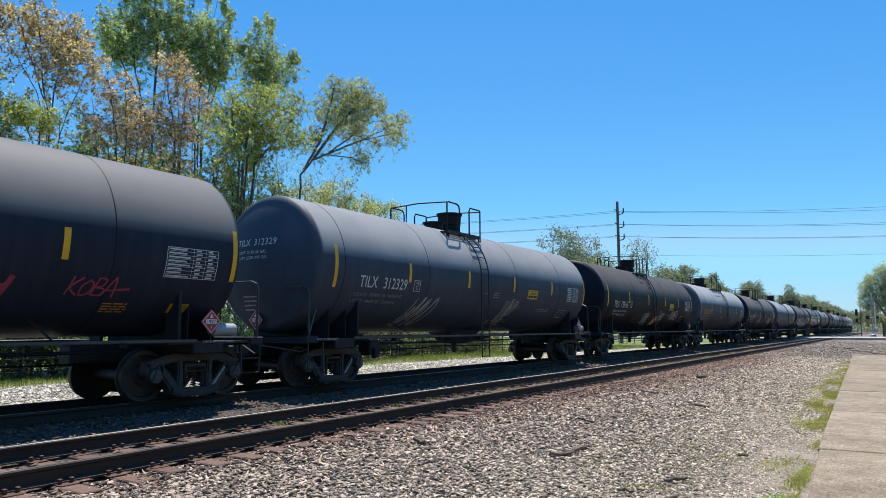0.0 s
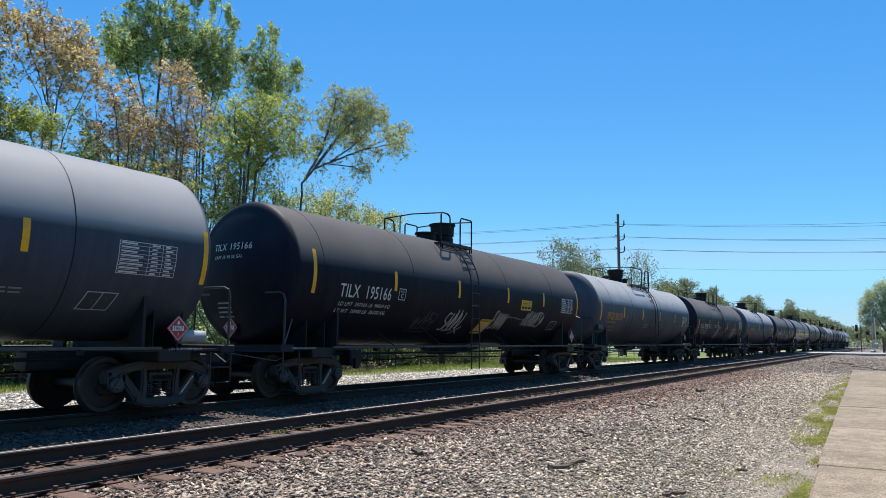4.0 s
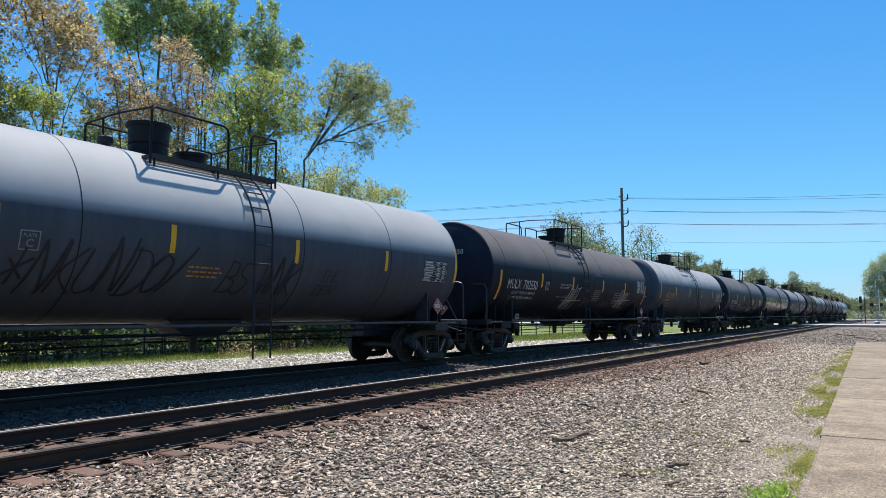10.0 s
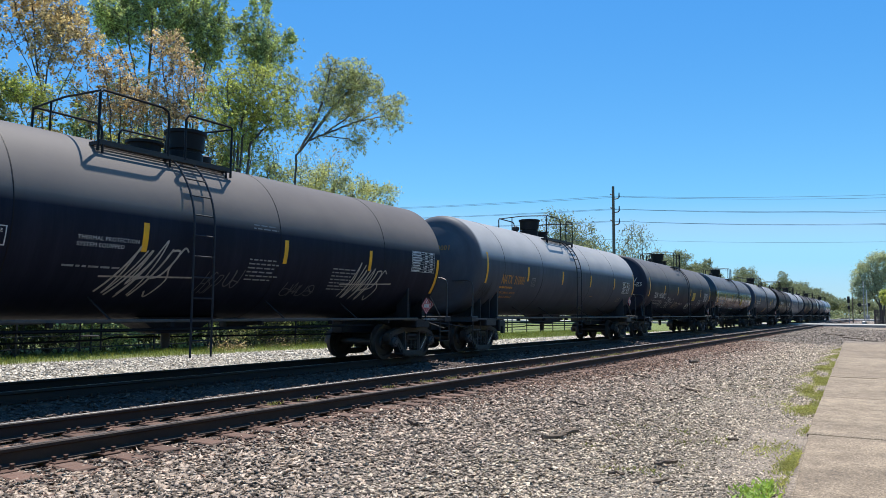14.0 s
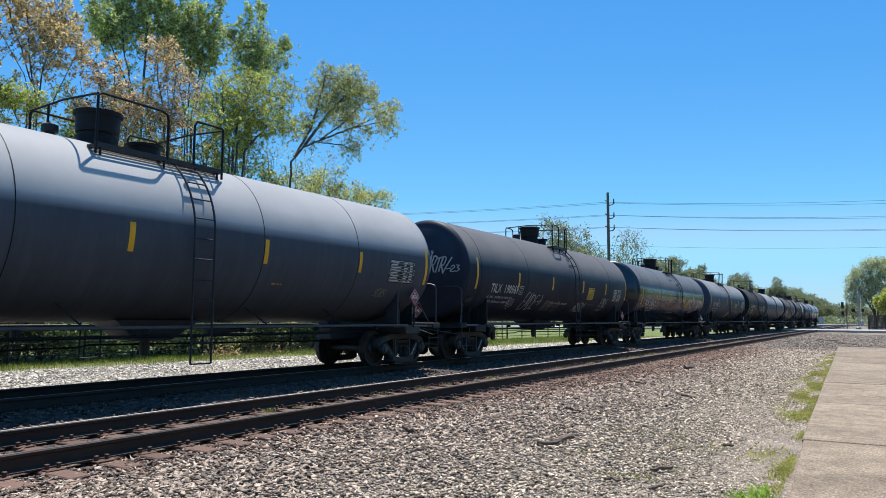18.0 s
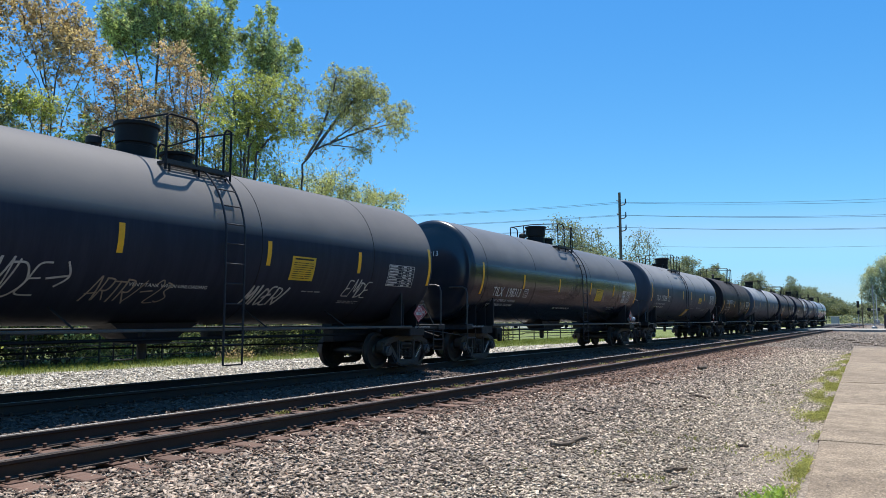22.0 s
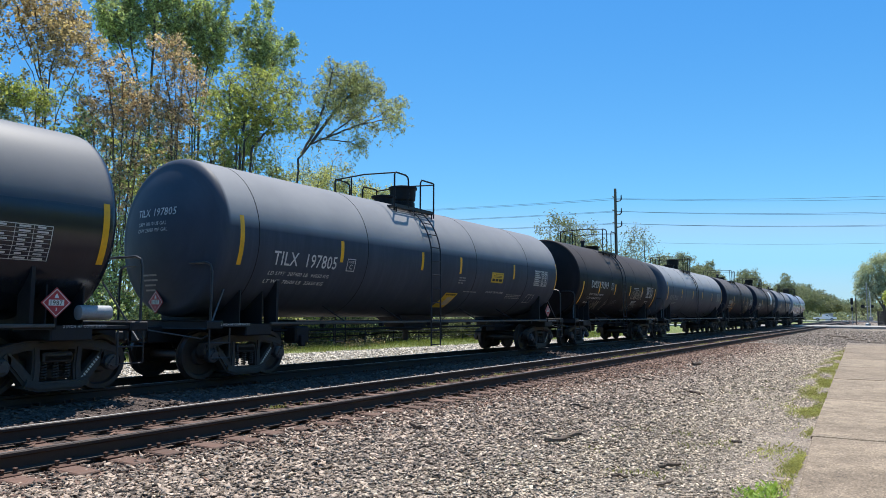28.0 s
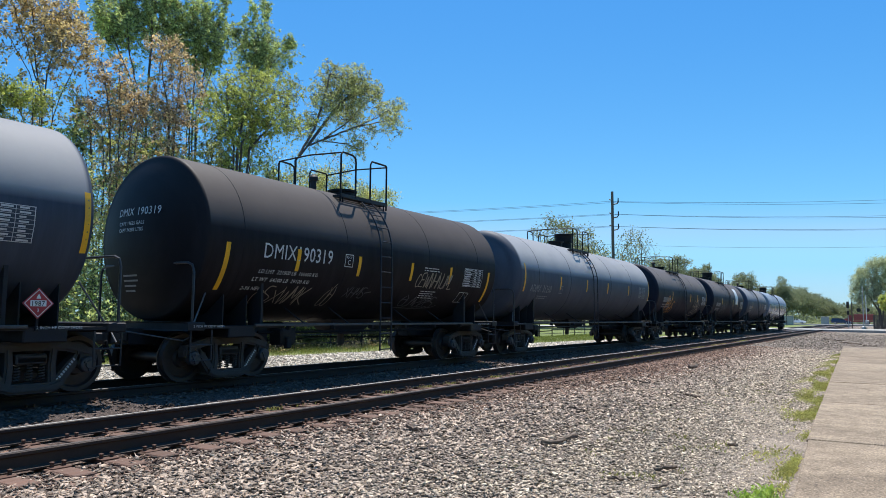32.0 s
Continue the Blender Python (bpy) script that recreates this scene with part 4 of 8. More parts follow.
    for x, z in ((px0 + 0.02, rh - 0.02), (px1, rh - 0.06)):
        part("cross_rail", Geo().tube([(x, -wide, z), (x, 0, z + 0.05), (x, wide, z)], 0.02, 6), M["pipe"], car)
    part("cross_rail", Geo().tube([(px0 + 0.02, 0.45, rh + 0.02), (px0 + 0.02, 0.45, top - 0.1)], 0.02, 6), M["pipe"], car)
    # ladders down both sides
    lx1 = px1 - spec.get("ladder", 0.62)
    lx0 = lx1 - 0.46
    for q in (-1, 1):
        def arc(x, lift):
            a0, a1 = math.radians(56), math.radians(-4)
            pts = [(x, q * (r + lift) * math.cos(a0 + (a1 - a0) * i / 10), zc + (r + lift) * math.sin(a0 + (a1 - a0) * i / 10)) for i in range(11)]
            return pts + [(x, q * (r + lift), 2.2), (x, q * (r + lift), 0.42)]
        for x in (lx0, lx1):
            part("ladder_stile", Geo().tube(arc(x, 0.07), 0.020, 6), M["ladder"], car, "", True)
        pts = arc(lx0, 0.07)
        lens = [0]
        for a, b in zip(pts, pts[1:]):
            lens.append(lens[-1] + math.dist(a, b))
        d = 0.22
        while d < lens[-1] + 0.01:
            i = max(j for j in range(len(lens)) if lens[j] <= d)
            i = min(i, len(pts) - 2)
            t = (d - lens[i]) / (lens[i + 1] - lens[i])
            p = [a + (b - a) * t for a, b in zip(pts[i], pts[i + 1])]
            part("ladder_rung", Geo().tube([(lx0, p[1], p[2]), (lx1, p[1], p[2])], 0.015, 6), M["ladder"], car)
            d += 0.38
    # reflective tape
    z0 = spec.get("strip_z", (2.36, 2.86))
    ze = spec.get("end_z", (2.18, 3.18))
    xs = spec.get("end_x", 7.7)
    for x in spec.get("strips", (-4.7, -1.4, 0.75, 4.3)):
        part("reflective_strip", skin.patch(Geo(), x - 0.055, x + 0.055, z0[0], z0[1]), M["yellow"], car, "yellow reflective tape")
    for s in (-1, 1):
        xe = -xs if s < 0 else min(xs, half + shift - head + 0.02)
        part("reflective_strip", skin.patch(Geo(), xe - 0.055, xe + 0.055, ze[0], ze[1], 10), M["yellow"], car, "long yellow reflective tape near the head")
    # placards
    for kind_, x, y in (("side", post - spec.get("placard_dx", 1.2), -1.50), ("end", -post + 0.02, 0.22)):
        if not spec.get("placard", True):
            break
        h = 0.235
        if kind_ == "side":
            to = lambda a, b, l: (x + a, y - l, spec.get("placard_z", 1.43) + b)
        else:
            to = lambda a, b, l: (x - 0.02 - l, y - a, 1.50 + b)
        g = Geo().add([to(-h, 0, 0), to(0, -h, 0), to(h, 0, 0), to(0, h, 0), to(-h, 0, -0.012), to(0, -h, -0.012), to(h, 0, -0.012), to(0, h, -0.012)], [(0, 1, 2, 3), (7, 6, 5, 4), (0, 4, 5, 1), (1, 5, 6, 2), (2, 6, 7, 3), (3, 7, 4, 0)])
        pl = part("placard", g, M["red_sign"], car, "red diamond hazard placard")
        k = h * 0.9
        edge = Geo()
        for i in range(4):
            c = [(-k, 0), (0, -k), (k, 0), (0, k)]
            (a0, b0), (a1, b1) = c[i], c[(i + 1) % 4]
            edge.add([to(a0, b0, 0.004), to(a1, b1, 0.004), to(a1 * 0.93, b1 * 0.93, 0.004), to(a0 * 0.93, b0 * 0.93, 0.004)], [(0, 1, 2, 3)])
        part("border", edge, M["white_sign"], pl)
        part("number_panel", Geo().add([to(-0.12, -0.045, 0.004), to(0.12, -0.045, 0.004), to(0.12, 0.045, 0.004), to(-0.12, 0.045, 0.004)], [(0, 1, 2, 3)]), M["white_sign"], pl)
        v, f = LETTERS["1987"]
        w = v[:, 0].max()
        part("number", Geo().add([to((a - w / 2) * 0.075 * 0.95, (b - 0.5) * 0.075, 0.008) for a, b, _ in v], f), M["black_ink"], pl)
        v, f = LETTERS["3"]
        part("class_number", Geo().add([to((a - 0.3) * 0.05, -0.125 + b * 0.05, 0.006) for a, b, _ in v], f), M["white_sign"], pl)
        part("flame_mark", Geo().add([to(-0.035, 0.07, 0.006), to(0.035, 0.07, 0.006), to(0.02, 0.11, 0.006), to(0.0, 0.145, 0.006), to(-0.022, 0.11, 0.006)], [(0, 1, 2, 3, 4)]), M["white_sign"], pl)
        if kind_ == "side":
            part("placard_bracket", Geo().box(x - 0.02, x + 0.02, y + 0.004, y + 0.03, 1.02, 1.6), M["pipe"], car)
    if spec.get("reservoir"):
        part("air_reservoir", Geo().lathe([(post - 1.05, 0.05), (post - 1.03, 0.12), (post - 0.5, 0.12), (post - 0.47, 0.05)], 16, "x", (0, -1.3, 1.28)), M["white_tank"], car, "white-painted air cylinder", True)
    if spec.get("brake_wheel"):
        c = (-post - 0.02, 0.6, 1.95)
        ring = [(c[0], c[1] + 0.27 * math.cos(i * 0.3142), c[2] + 0.27 * math.sin(i * 0.3142)) for i in range(20)]
        g = Geo().tube(ring, 0.02, 6, True)
        for i in range(3):
            a = i * 1.0472
            g.tube([(c[0], c[1] + 0.27 * math.cos(a), c[2] + 0.27 * math.sin(a)), (c[0], c[1] - 0.27 * math.cos(a), c[2] - 0.27 * math.sin(a))], 0.014, 5)
        part("brake_wheel", g, M["pipe"], car, "", True)
        part("brake_housing", Geo().box(c[0] + 0.03, c[0] + 0.22, c[1] - 0.18, c[1] + 0.18, c[2] - 0.35, c[2] + 0.15, 0.04).tube([(c[0] + 0.12, c[1], c[2] - 0.3), (c[0] + 0.12, c[1], 1.1)], 0.03, 6), M["pipe"], car)
    spec["decals"](car, skin, spec)
    return car


def data_table(skin, car, x, z, w=1.12, h=0.55, ink="white_ink", rows=8):
    """The ruled test-date table: lines and small bars, nothing readable."""
    g = Geo()
    rg = random.Random(int(x * 100) + 7)
    if ink == "black_ink":
        panel = part("data_panel", skin.patch(Geo(), x - 0.03, x + w + 0.03, z - 0.03, z + h + 0.03, 6, 0, 0.005), M["black_ink"], car, "black painted panel")
        ink, car = "white_ink", panel
    for a, b, c, d in ((0, w, 0, 0.012), (0, w, h - 0.012, h), (0, 0.012, 0, h), (w - 0.012, w, 0, h), (w * 0.5, w * 0.5 + 0.008, 0, h), (w * 0.74, w * 0.74 + 0.008, 0, h)):
        skin.patch(g, x + a, x + b, z + c, z + d, 2, 0, 0.009)
    for i in range(rows):
        zz = z + h * (i + 0.5) / rows
        skin.patch(g, x, x + w, z + h * i / rows, z + h * i / rows + 0.007, 1, 0, 0.009)
        for u0, u1 in ((0.03, 0.03 + rg.uniform(0.25, 0.42)), (0.55, 0.55 + rg.uniform(0.08, 0.16)), (0.79, 0.79 + rg.uniform(0.08, 0.16))):
            skin.patch(g, x + u0 * w, x + u1 * w, zz - 0.014, zz + 0.014, 1, 0, 0.010)
    return part("data_table", g, M[ink], car, "white ruled inspection table")


def plate_box(skin, car, x, z, ink="white_ink", s=0.30):
    g = Geo()
    t = 0.018
    for a, b, c, d in ((0, s, 0, t), (0, s, s - t, s), (0, t, 0, s), (s - t, s, 0, s)):
        skin.patch(g, x + a, x + b, z + c, z + d, 2)
    skin.words(g, "PLATE", x + 0.05, z + s - 0.10, 0.055, 0.9)
    skin.words(g, "C", x + s / 2 - 0.05, z + 0.055, 0.12)
    return part("plate_mark", g, M[ink], car, "boxed stencil mark")


def bars(skin, car, x, z, w, n=2, h=0.03, gap=0.055, ink="grey_ink", seed=1, name="small_print"):
    """Small print that cannot be read, as bars in word lengths."""
    g = Geo()
    rg = random.Random(seed)
    for i in range(n):
        u = 0.0
        end = w * rg.uniform(0.75, 1.0)
        while u < end:
            l = min(rg.uniform(0.06, 0.2), end - u)
            skin.patch(g, x + u, x + u + l, z - i * gap - h, z - i * gap, 1)
            u += l + 0.035
    return part(name, g, M[ink], car)


def yellow_label(skin, car, x, z, w, h, slant=0.0, seed=3, title=""):
    lab = part("warning_label", skin.patch(Geo(), x, x + w, z, z + h, 4, slant), M["yellow_sign"], car, "yellow emergency label with black print")
    g = Geo()
    rg = random.Random(seed)

    def line(u0, u1, v, t):
        zz = z + v * h
        skin.patch(g, x + u0 * w + slant * (zz - z), x + u1 * w + slant * (zz - z), zz - t * h / 2, zz + t * h / 2, 1, slant, 0.010)
    if title:
        k = (w * 0.88) / skin.width(title, 1.0)
        skin.words(g, title, x + 0.06 * w, z + h * 0.8, k, 1.0, 0, False, 0.010)
        for v in (0.68, 0.56):
            line(0.14, rg.uniform(0.8, 0.9), v, 0.045)
        for u0, u1 in ((0.08, 0.30), (0.36, 0.58), (0.64, 0.93)):
            line(u0, u1, 0.27, 0.24)
    elif slant:
        for k in range(5):
            line(0.1 + 0.165 * k, 0.22 + 0.165 * k, 0.9, 0.09)
        pale = part("pale_panel", skin.patch(Geo(), x + 0.42 * w + slant * 0.2 * h, x + 0.92 * w + slant * 0.2 * h, z + 0.2 * h, z + 0.74 * h, 3, slant, 0.009), M["faded_panel"], lab)
        for k in range(4):
            line(0.1, rg.uniform(0.3, 0.38), 0.2 + 0.14 * k, 0.03)
    else:
        line(0.1, 0.9, 0.9, 0.07)
        for k in range(8):
            u = rg.uniform(0.08, 0.12)
            while u < 0.86:
                e = min(0.92, u + rg.uniform(0.1, 0.34))
                line(u, e, 0.1 + 0.092 * k, 0.026)
                u = e + 0.03
    part("print", g, M["black_ink"], lab)
    return lab


def lettering(skin, car, marks, x, x1, z, h, ink="white_ink", gap=0.45, label="white stencilled reporting mark"):
    """Words set between x and x1."""
    u = x
    wide = (x1 - x - gap * h * 2 * (len(marks) - 1)) / sum(skin.width(m_, h) for m_ in marks)
    for m_ in marks:
        part("lettering", skin.words(Geo(), m_, u, z, h, wide), M[ink], car, label)
        u += skin.width(m_, h, wide) + gap * h * 2


def text_line(skin, car, s, x, z, h, ink="white_ink", wide=1.0, slant=0.2, on_end=False):
    return part("small_lettering", skin.words(Geo(), s, x, z, h, wide, slant, on_end), M[ink], car)


def end_marks(skin, car, marks, capy, ink="white_ink"):
    u = 0.78
    for m_ in marks:
        part("end_lettering", skin.words(Geo(), m_, u, 3.22, 0.16, 1.0, 0, True), M[ink], car, "stencilled mark on the tank head")
        u -= skin.width(m_, 0.16) + 0.14
    for i, s in enumerate(capy):
        part("end_lettering", skin.words(Geo(), s, 0.72, 3.03 - 0.13 * i, 0.075, 1.0, 0, True), M[ink], car)
    g = Geo()
    rg = random.Random(len(marks[0]) + len(capy))
    for i in range(4):
        w = rg.uniform(0.3, 0.55)
        o = [skin.end(0.6 + a, 2.02 - 0.1 * i + b, 0.015) for a, b in ((0, 0), (-w, 0), (-w, 0.035), (0, 0.035))]
        g.add(o, [(0, 1, 2, 3)])
    part("end_small_print", g, M["grey_ink" if ink == "white_ink" else ink], car)


def common(car, skin, spec, ink="white_ink"):
    half = skin.half
    data_table(skin, car, *spec.get("table", (5.9, 2.3)), ink=ink)
    plate_box(skin, car, *spec.get("plate", (-4.5, 2.2)), "white_ink" if ink == "white_ink" else "grey_ink")
    v, f = LETTERS["2 INCH HF COMP SHOES"]
    for s in (-1, 1):
        x = s * (half - 0.75) - 0.6
        part("sill_lettering", Geo().add([(x + a * 0.045, -1.508, 1.045 + b * 0.045) for a, b, _ in v], f), M["white_ink" if ink == "white_ink" else "grey_ink"], car)


def make_decals(i):
    """The marks of each car, told apart by its place in the train."""
    def d0(car, skin, spec):
        common(car, skin, spec)
        hand_tag(skin, car, "KOBA-", 4.5, 1.78, 1.05, 0.3, M["pink_spray"], 11, 0.035, "pink spray-paint graffiti tag")
        hand_tag(skin, car, "SBH", 2.8, 1.74, 0.8, 0.36, M["pink_spray"], 12, 0.075, "pink spray-paint graffiti tag")
        bars(skin, car, 5.25, 1.64, 0.5, 4, 0.025, 0.06, "orange_ink", 5)
        yellow_label(skin, car, 6.55, 1.45, 0.4, 0.22, 0.0, 3)

    def d1(car, skin, spec):
        common(car, skin, spec)
        lettering(skin, car, ("TILX", "312329"), -6.8, -4.85, 2.29, 0.29)
        text_line(skin, car, "LD LMT  207400 LB  94050 KG", -6.9, 2.06, 0.085, "grey_ink", 1.2)
        text_line(skin, car, "LT WT  78600 LB  35650 KG", -6.95, 1.88, 0.085, "grey_ink", 1.2)
        end_marks(skin, car, ("TILX", "312329"), ("CAPY 30110 US GAL", "CAPY 25088 IMP GAL"))
        hand_tag(skin, car, "WMNO", -4.75, 1.1, 1.15, 0.95, M["white_spray"], 21, 0.026, slant=0.6)
        hand_tag(skin, car, "VMP", 0.75, 1.3, 0.55, 0.85, M["white_spray"], 22, 0.032, slant=0.3, flare=0.9)
        hand_tag(skin, car, "*/SKE-", 0.35, 1.18, 1.3, 0.28, M["white_spray"], 23, 0.028)
        yellow_label(skin, car, 2.45, 2.30, 0.8, 0.32, 0.0, 3, "FOR CHEMICAL EMERGENCY")
        bars(skin, car, 0.0, 2.42, 0.4, 3, 0.03, 0.07, "grey_ink", 6)
        bars(skin, car, 1.3, 2.0, 0.9, 2, 0.03, 0.07, "grey_ink", 9)
        bars(skin, car, 3.6, 1.95, 1.2, 2, 0.03, 0.07, "grey_ink", 8)
        tag_box(skin, car, 5.5, 1.6)

    def d2(car, skin, spec):
        common(car, skin, spec)
        lettering(skin, car, ("TILX", "195166"), -6.8, -4.82, 2.24, 0.32)
        text_line(skin, car, "LD LMT  207100 LB  94000 KG", -6.75, 2.02, 0.10, "white_ink", 1.05)
        text_line(skin, car, "LT WT  78900 LB  35700 KG", -6.8, 1.84, 0.10, "white_ink", 1.1)
        end_marks(skin, car, ("TILX", "195166"), ("CAPY 30110 US GAL",))
        yellow_label(skin, car, 0.05, 1.30, 0.68, 0.58, 0.30, 4)
        yellow_label(skin, car, 2.65, 2.29, 0.8, 0.35, 0.0, 3, "FOR CHEMICAL EMERGENCY")
        spray_tag(skin, car, -3.5, 1.42, 1.1, 0.5, M["grey_spray"], 31, 6, 0.018, "dim scrawled graffiti")
        hand_tag(skin, car, "SMNN", -2.0, 1.45, 0.95, 0.62, M["white_spray"], 32, 0.045)
        hand_tag(skin, car, "-X", -1.75, 1.25, 0.95, 0.3, M["white_spray"], 35, 0.04)
        hand_tag(skin, car, "EMAN", 0.85, 1.55, 0.85, 0.6, M["white_spray"], 33, 0.042)
        hand_tag(skin, car, "/XSHGHES*", 3.05, 1.72, 1.55, 0.5, M["white_spray"], 34, 0.045)
        bars(skin, car, 1.75, 2.02, 0.8, 1, 0.03, 0.07, "grey_ink", 6)
        bars(skin, car, 2.5, 1.98, 0.9, 1, 0.03, 0.07, "grey_ink", 7)
        tag_box(skin, car, 5.4, 1.6)

    def d3(car, skin, spec):
        common(car, skin, spec, "black_ink")
        lettering(skin, car, ("UTLX", "208355"), -6.95, -4.85, 2.24, 0.32, "orange_ink", 0.06, "orange stencilled reporting mark")
        text_line(skin, car, "THE TANK CAR PEOPLE", -6.95, 2.06, 0.088, "orange_ink", 0.95, 0)
        text_line(skin, car, "LD LMT  208400 LB  93550 KG", -6.95, 1.83, 0.085, "orange_ink", 0.85)
        text_line(skin, car, "LT WT  78600 LB  38150 KG", -7.0, 1.68, 0.085, "orange_ink", 0.85)
        end_marks(skin, car, ("UTLX", "208355"), (), "orange_ink")
        hand_tag(skin, car, "*NKUNDO/", -4.6, 1.55, 3.2, 0.85, M["black_spray"], 41, 0.036, "dark spray-paint graffiti across the shell")
        hand_tag(skin, car, "BS WNK", -0.55, 1.62, 1.95, 0.75, M["black_spray"], 42, 0.034, "dark spray-paint graffiti")
        hand_tag(skin, car, "THE", 2.2, 2.0, 0.62, 0.28, M["black_spray"], 44, 0.022, "dark spray-paint graffiti")
        hand_tag(skin, car, "DEN", 2.12, 1.66, 0.62, 0.26, M["black_spray"], 43, 0.022, "dark spray-paint graffiti")
        bars(skin, car, -1.3, 2.15, 0.8, 3, 0.03, 0.09, "orange_ink", 9)
        part("control_box", Geo().box(-8.05, -7.45, -1.5, -1.15, 1.75, 2.0, 0.03), M["grey_frame"], car, "grey metal control box")

    def d4(car, skin, spec):
        common(car, skin, spec)
        lettering(skin, car, ("MULX", "702550"), -7.15, -4.9, 2.15, 0.33, "white_ink", 0.3)
        text_line(skin, car, "LD LMT  195900 LB  88600 KG", -6.75, 1.96, 0.10, "white_ink", 0.95)
        text_line(skin, car, "LT WT  90100 LB  40900 KG", -6.8, 1.78, 0.10, "white_ink", 1.0)
        end_marks(skin, car, ("MULX", "702550"), ("CAPY 30550 US GAL", "CAPY 116000 L"))
        spray_tag(skin, car, -6.9, 1.4, 1.5, 0.42, M["grey_spray"], 51, 6, 0.02, "dim scrawled graffiti")
        hand_tag(skin, car, "NMAPS", -2.3, 1.4, 1.1, 0.92, M["pale_spray"], 52, 0.034, "pale tan graffiti tag with tall leaning strokes", slant=0.55)
        hand_tag(skin, car, "-", -2.45, 1.4, 1.6, 0.8, M["pale_spray"], 54, 0.034, "long pale stroke through the graffiti tag", slant=0.3)
        hand_tag(skin, car, "HSP", -0.35, 1.5, 0.4, 0.45, M["grey_spray"], 55, 0.02, "small faded graffiti tag", slant=0.4)
        hand_tag(skin, car, "NMAPS", 3.8, 1.5, 1.2, 0.8, M["pale_spray"], 53, 0.034, "pale tan graffiti tag with tall leaning strokes", slant=0.5)
        hand_tag(skin, car, "-", 3.6, 1.5, 1.7, 0.7, M["pale_spray"], 56, 0.034, "long pale stroke through the graffiti tag", slant=0.3)
        spray_tag(skin, car, 0.2, 1.65, 0.4, 0.4, M["grey_spray"], 54, 2, 0.025, "dim scrawled graffiti")
        spray_tag(skin, car, 1.9, 1.5, 1.0, 0.3, M["grey_spray"], 55, 4, 0.022, "dim scrawled graffiti")
        text_line(skin, car, "THERMAL PROTECTION", -2.85, 2.38, 0.07, "white_ink", 1, 0)
        text_line(skin, car, "SYSTEM EQUIPPED", -2.85, 2.27, 0.07, "white_ink", 1, 0)
        bars(skin, car, -3.0, 1.95, 1.0, 1, 0.035, 0.1, "grey_ink", 2)
        bars(skin, car, 0.75, 2.3, 0.9, 6, 0.03, 0.085, "grey_ink", 4)
        bars(skin, car, 0.8, 3.0, 0.7, 2, 0.025, 0.07, "grey_ink", 5)
        bars(skin, car, 3.3, 2.25, 0.9, 7, 0.03, 0.085, "grey_ink", 5)
        g = Geo()
        for s, z in (("JACK", 1.24), ("HERE", 1.14)):
            v, f = LETTERS[s]
            g.add([(-6.62 + a * 0.08, -1.508, z + b * 0.08) for a, b, _ in v], f)
        part("jacking_lettering", g, M["white_ink"], car)

    def d5(car, skin, spec):
        common(car, skin, spec, "black_ink")
        lettering(skin, car, ("NATX", "310001"), -6.6, -4.88, 2.22, 0.31, "orange_ink", 0.25, "orange stencilled reporting mark")
        bars(skin, car, -6.65, 2.12, 1.1, 1, 0.07, 0.1, "orange_ink", 12)
        text_line(skin, car, "LD LMT  208400 LB  93550 KG", -6.7, 1.85, 0.085, "orange_ink", 0.85)
        text_line(skin, car, "LT WT  78600 LB  38150 KG", -6.75, 1.68, 0.085, "orange_ink", 0.85)
        end_marks(skin, car, ("NATX", "310001"), (), "orange_ink")
        spray_tag(skin, car, -8.0, 1.65, 0.7, 0.5, M["black_spray"], 61, 5, 0.02, "dark scrawled graffiti")
        spray_tag(skin, car, 5.6, 1.75, 0.5, 0.22, M["tan_spray"], 62, 4, 0.018, "small faded graffiti tag")
        bars(skin, car, 2.0, 1.95, 0.35, 1, 0.03, 0.09, "orange_ink", 9)

    def d6(car, skin, spec):
        common(car, skin, spec)
        lettering(skin, car, ("TILX", "190969"), -6.6, -4.55, 2.11, 0.31)
        text_line(skin, car, "LD LMT  206300 LB  93550 KG", -6.7, 1.9, 0.09, "white_ink", 1.1)
        text_line(skin, car, "LT WT  79700 LB  36150 KG", -6.75, 1.72, 0.09, "white_ink", 1.15)
        end_marks(skin, car, ("TILX", "190969"), ("CAPY 30110 US GAL",))
        hand_tag(skin, car, "ARTR/", 0.2, 2.68, 0.76, 0.50, M["white_spray"], 66, 0.046, "white graffiti tag on the tank head", on_end=True)
        hand_tag(skin, car, "-23", 0.88, 2.7, 0.42, 0.2, M["white_spray"], 67, 0.028, "white graffiti tag on the tank head", on_end=True)
        hand_tag(skin, car, "EMDE>", -3.9, 1.5, 1.5, 0.66, M["white_spray"], 71, 0.032)
        hand_tag(skin, car, "ARTR/-23", -1.95, 1.45, 1.55, 0.46, M["tan_spray"], 72, 0.028, "faded tan graffiti tag")
        hand_tag(skin, car, "MIGER/", 1.4, 1.45, 1.05, 0.46, M["white_spray"], 73, 0.045)
        hand_tag(skin, car, "EMDE", 4.3, 1.75, 0.9, 0.4, M["white_spray"], 74, 0.032)
        hand_tag(skin, car, "RICO", -5.0, 1.77, 0.44, 0.13, M["white_spray"], 76, 0.018, slant=0.1)
        hand_tag(skin, car, "RICH", -5.02, 1.59, 0.46, 0.13, M["white_spray"], 77, 0.018, slant=0.1)
        hand_tag(skin, car, "*", -4.86, 1.44, 0.12, 0.12, M["white_spray"], 78, 0.014)
        spray_tag(skin, car, -7.95, 1.7, 0.36, 0.16, M["grey_spray"], 79, 4, 0.016, "dim small graffiti tag")
        yellow_label(skin, car, 2.42, 2.09, 0.72, 0.52, 0.0, 6)
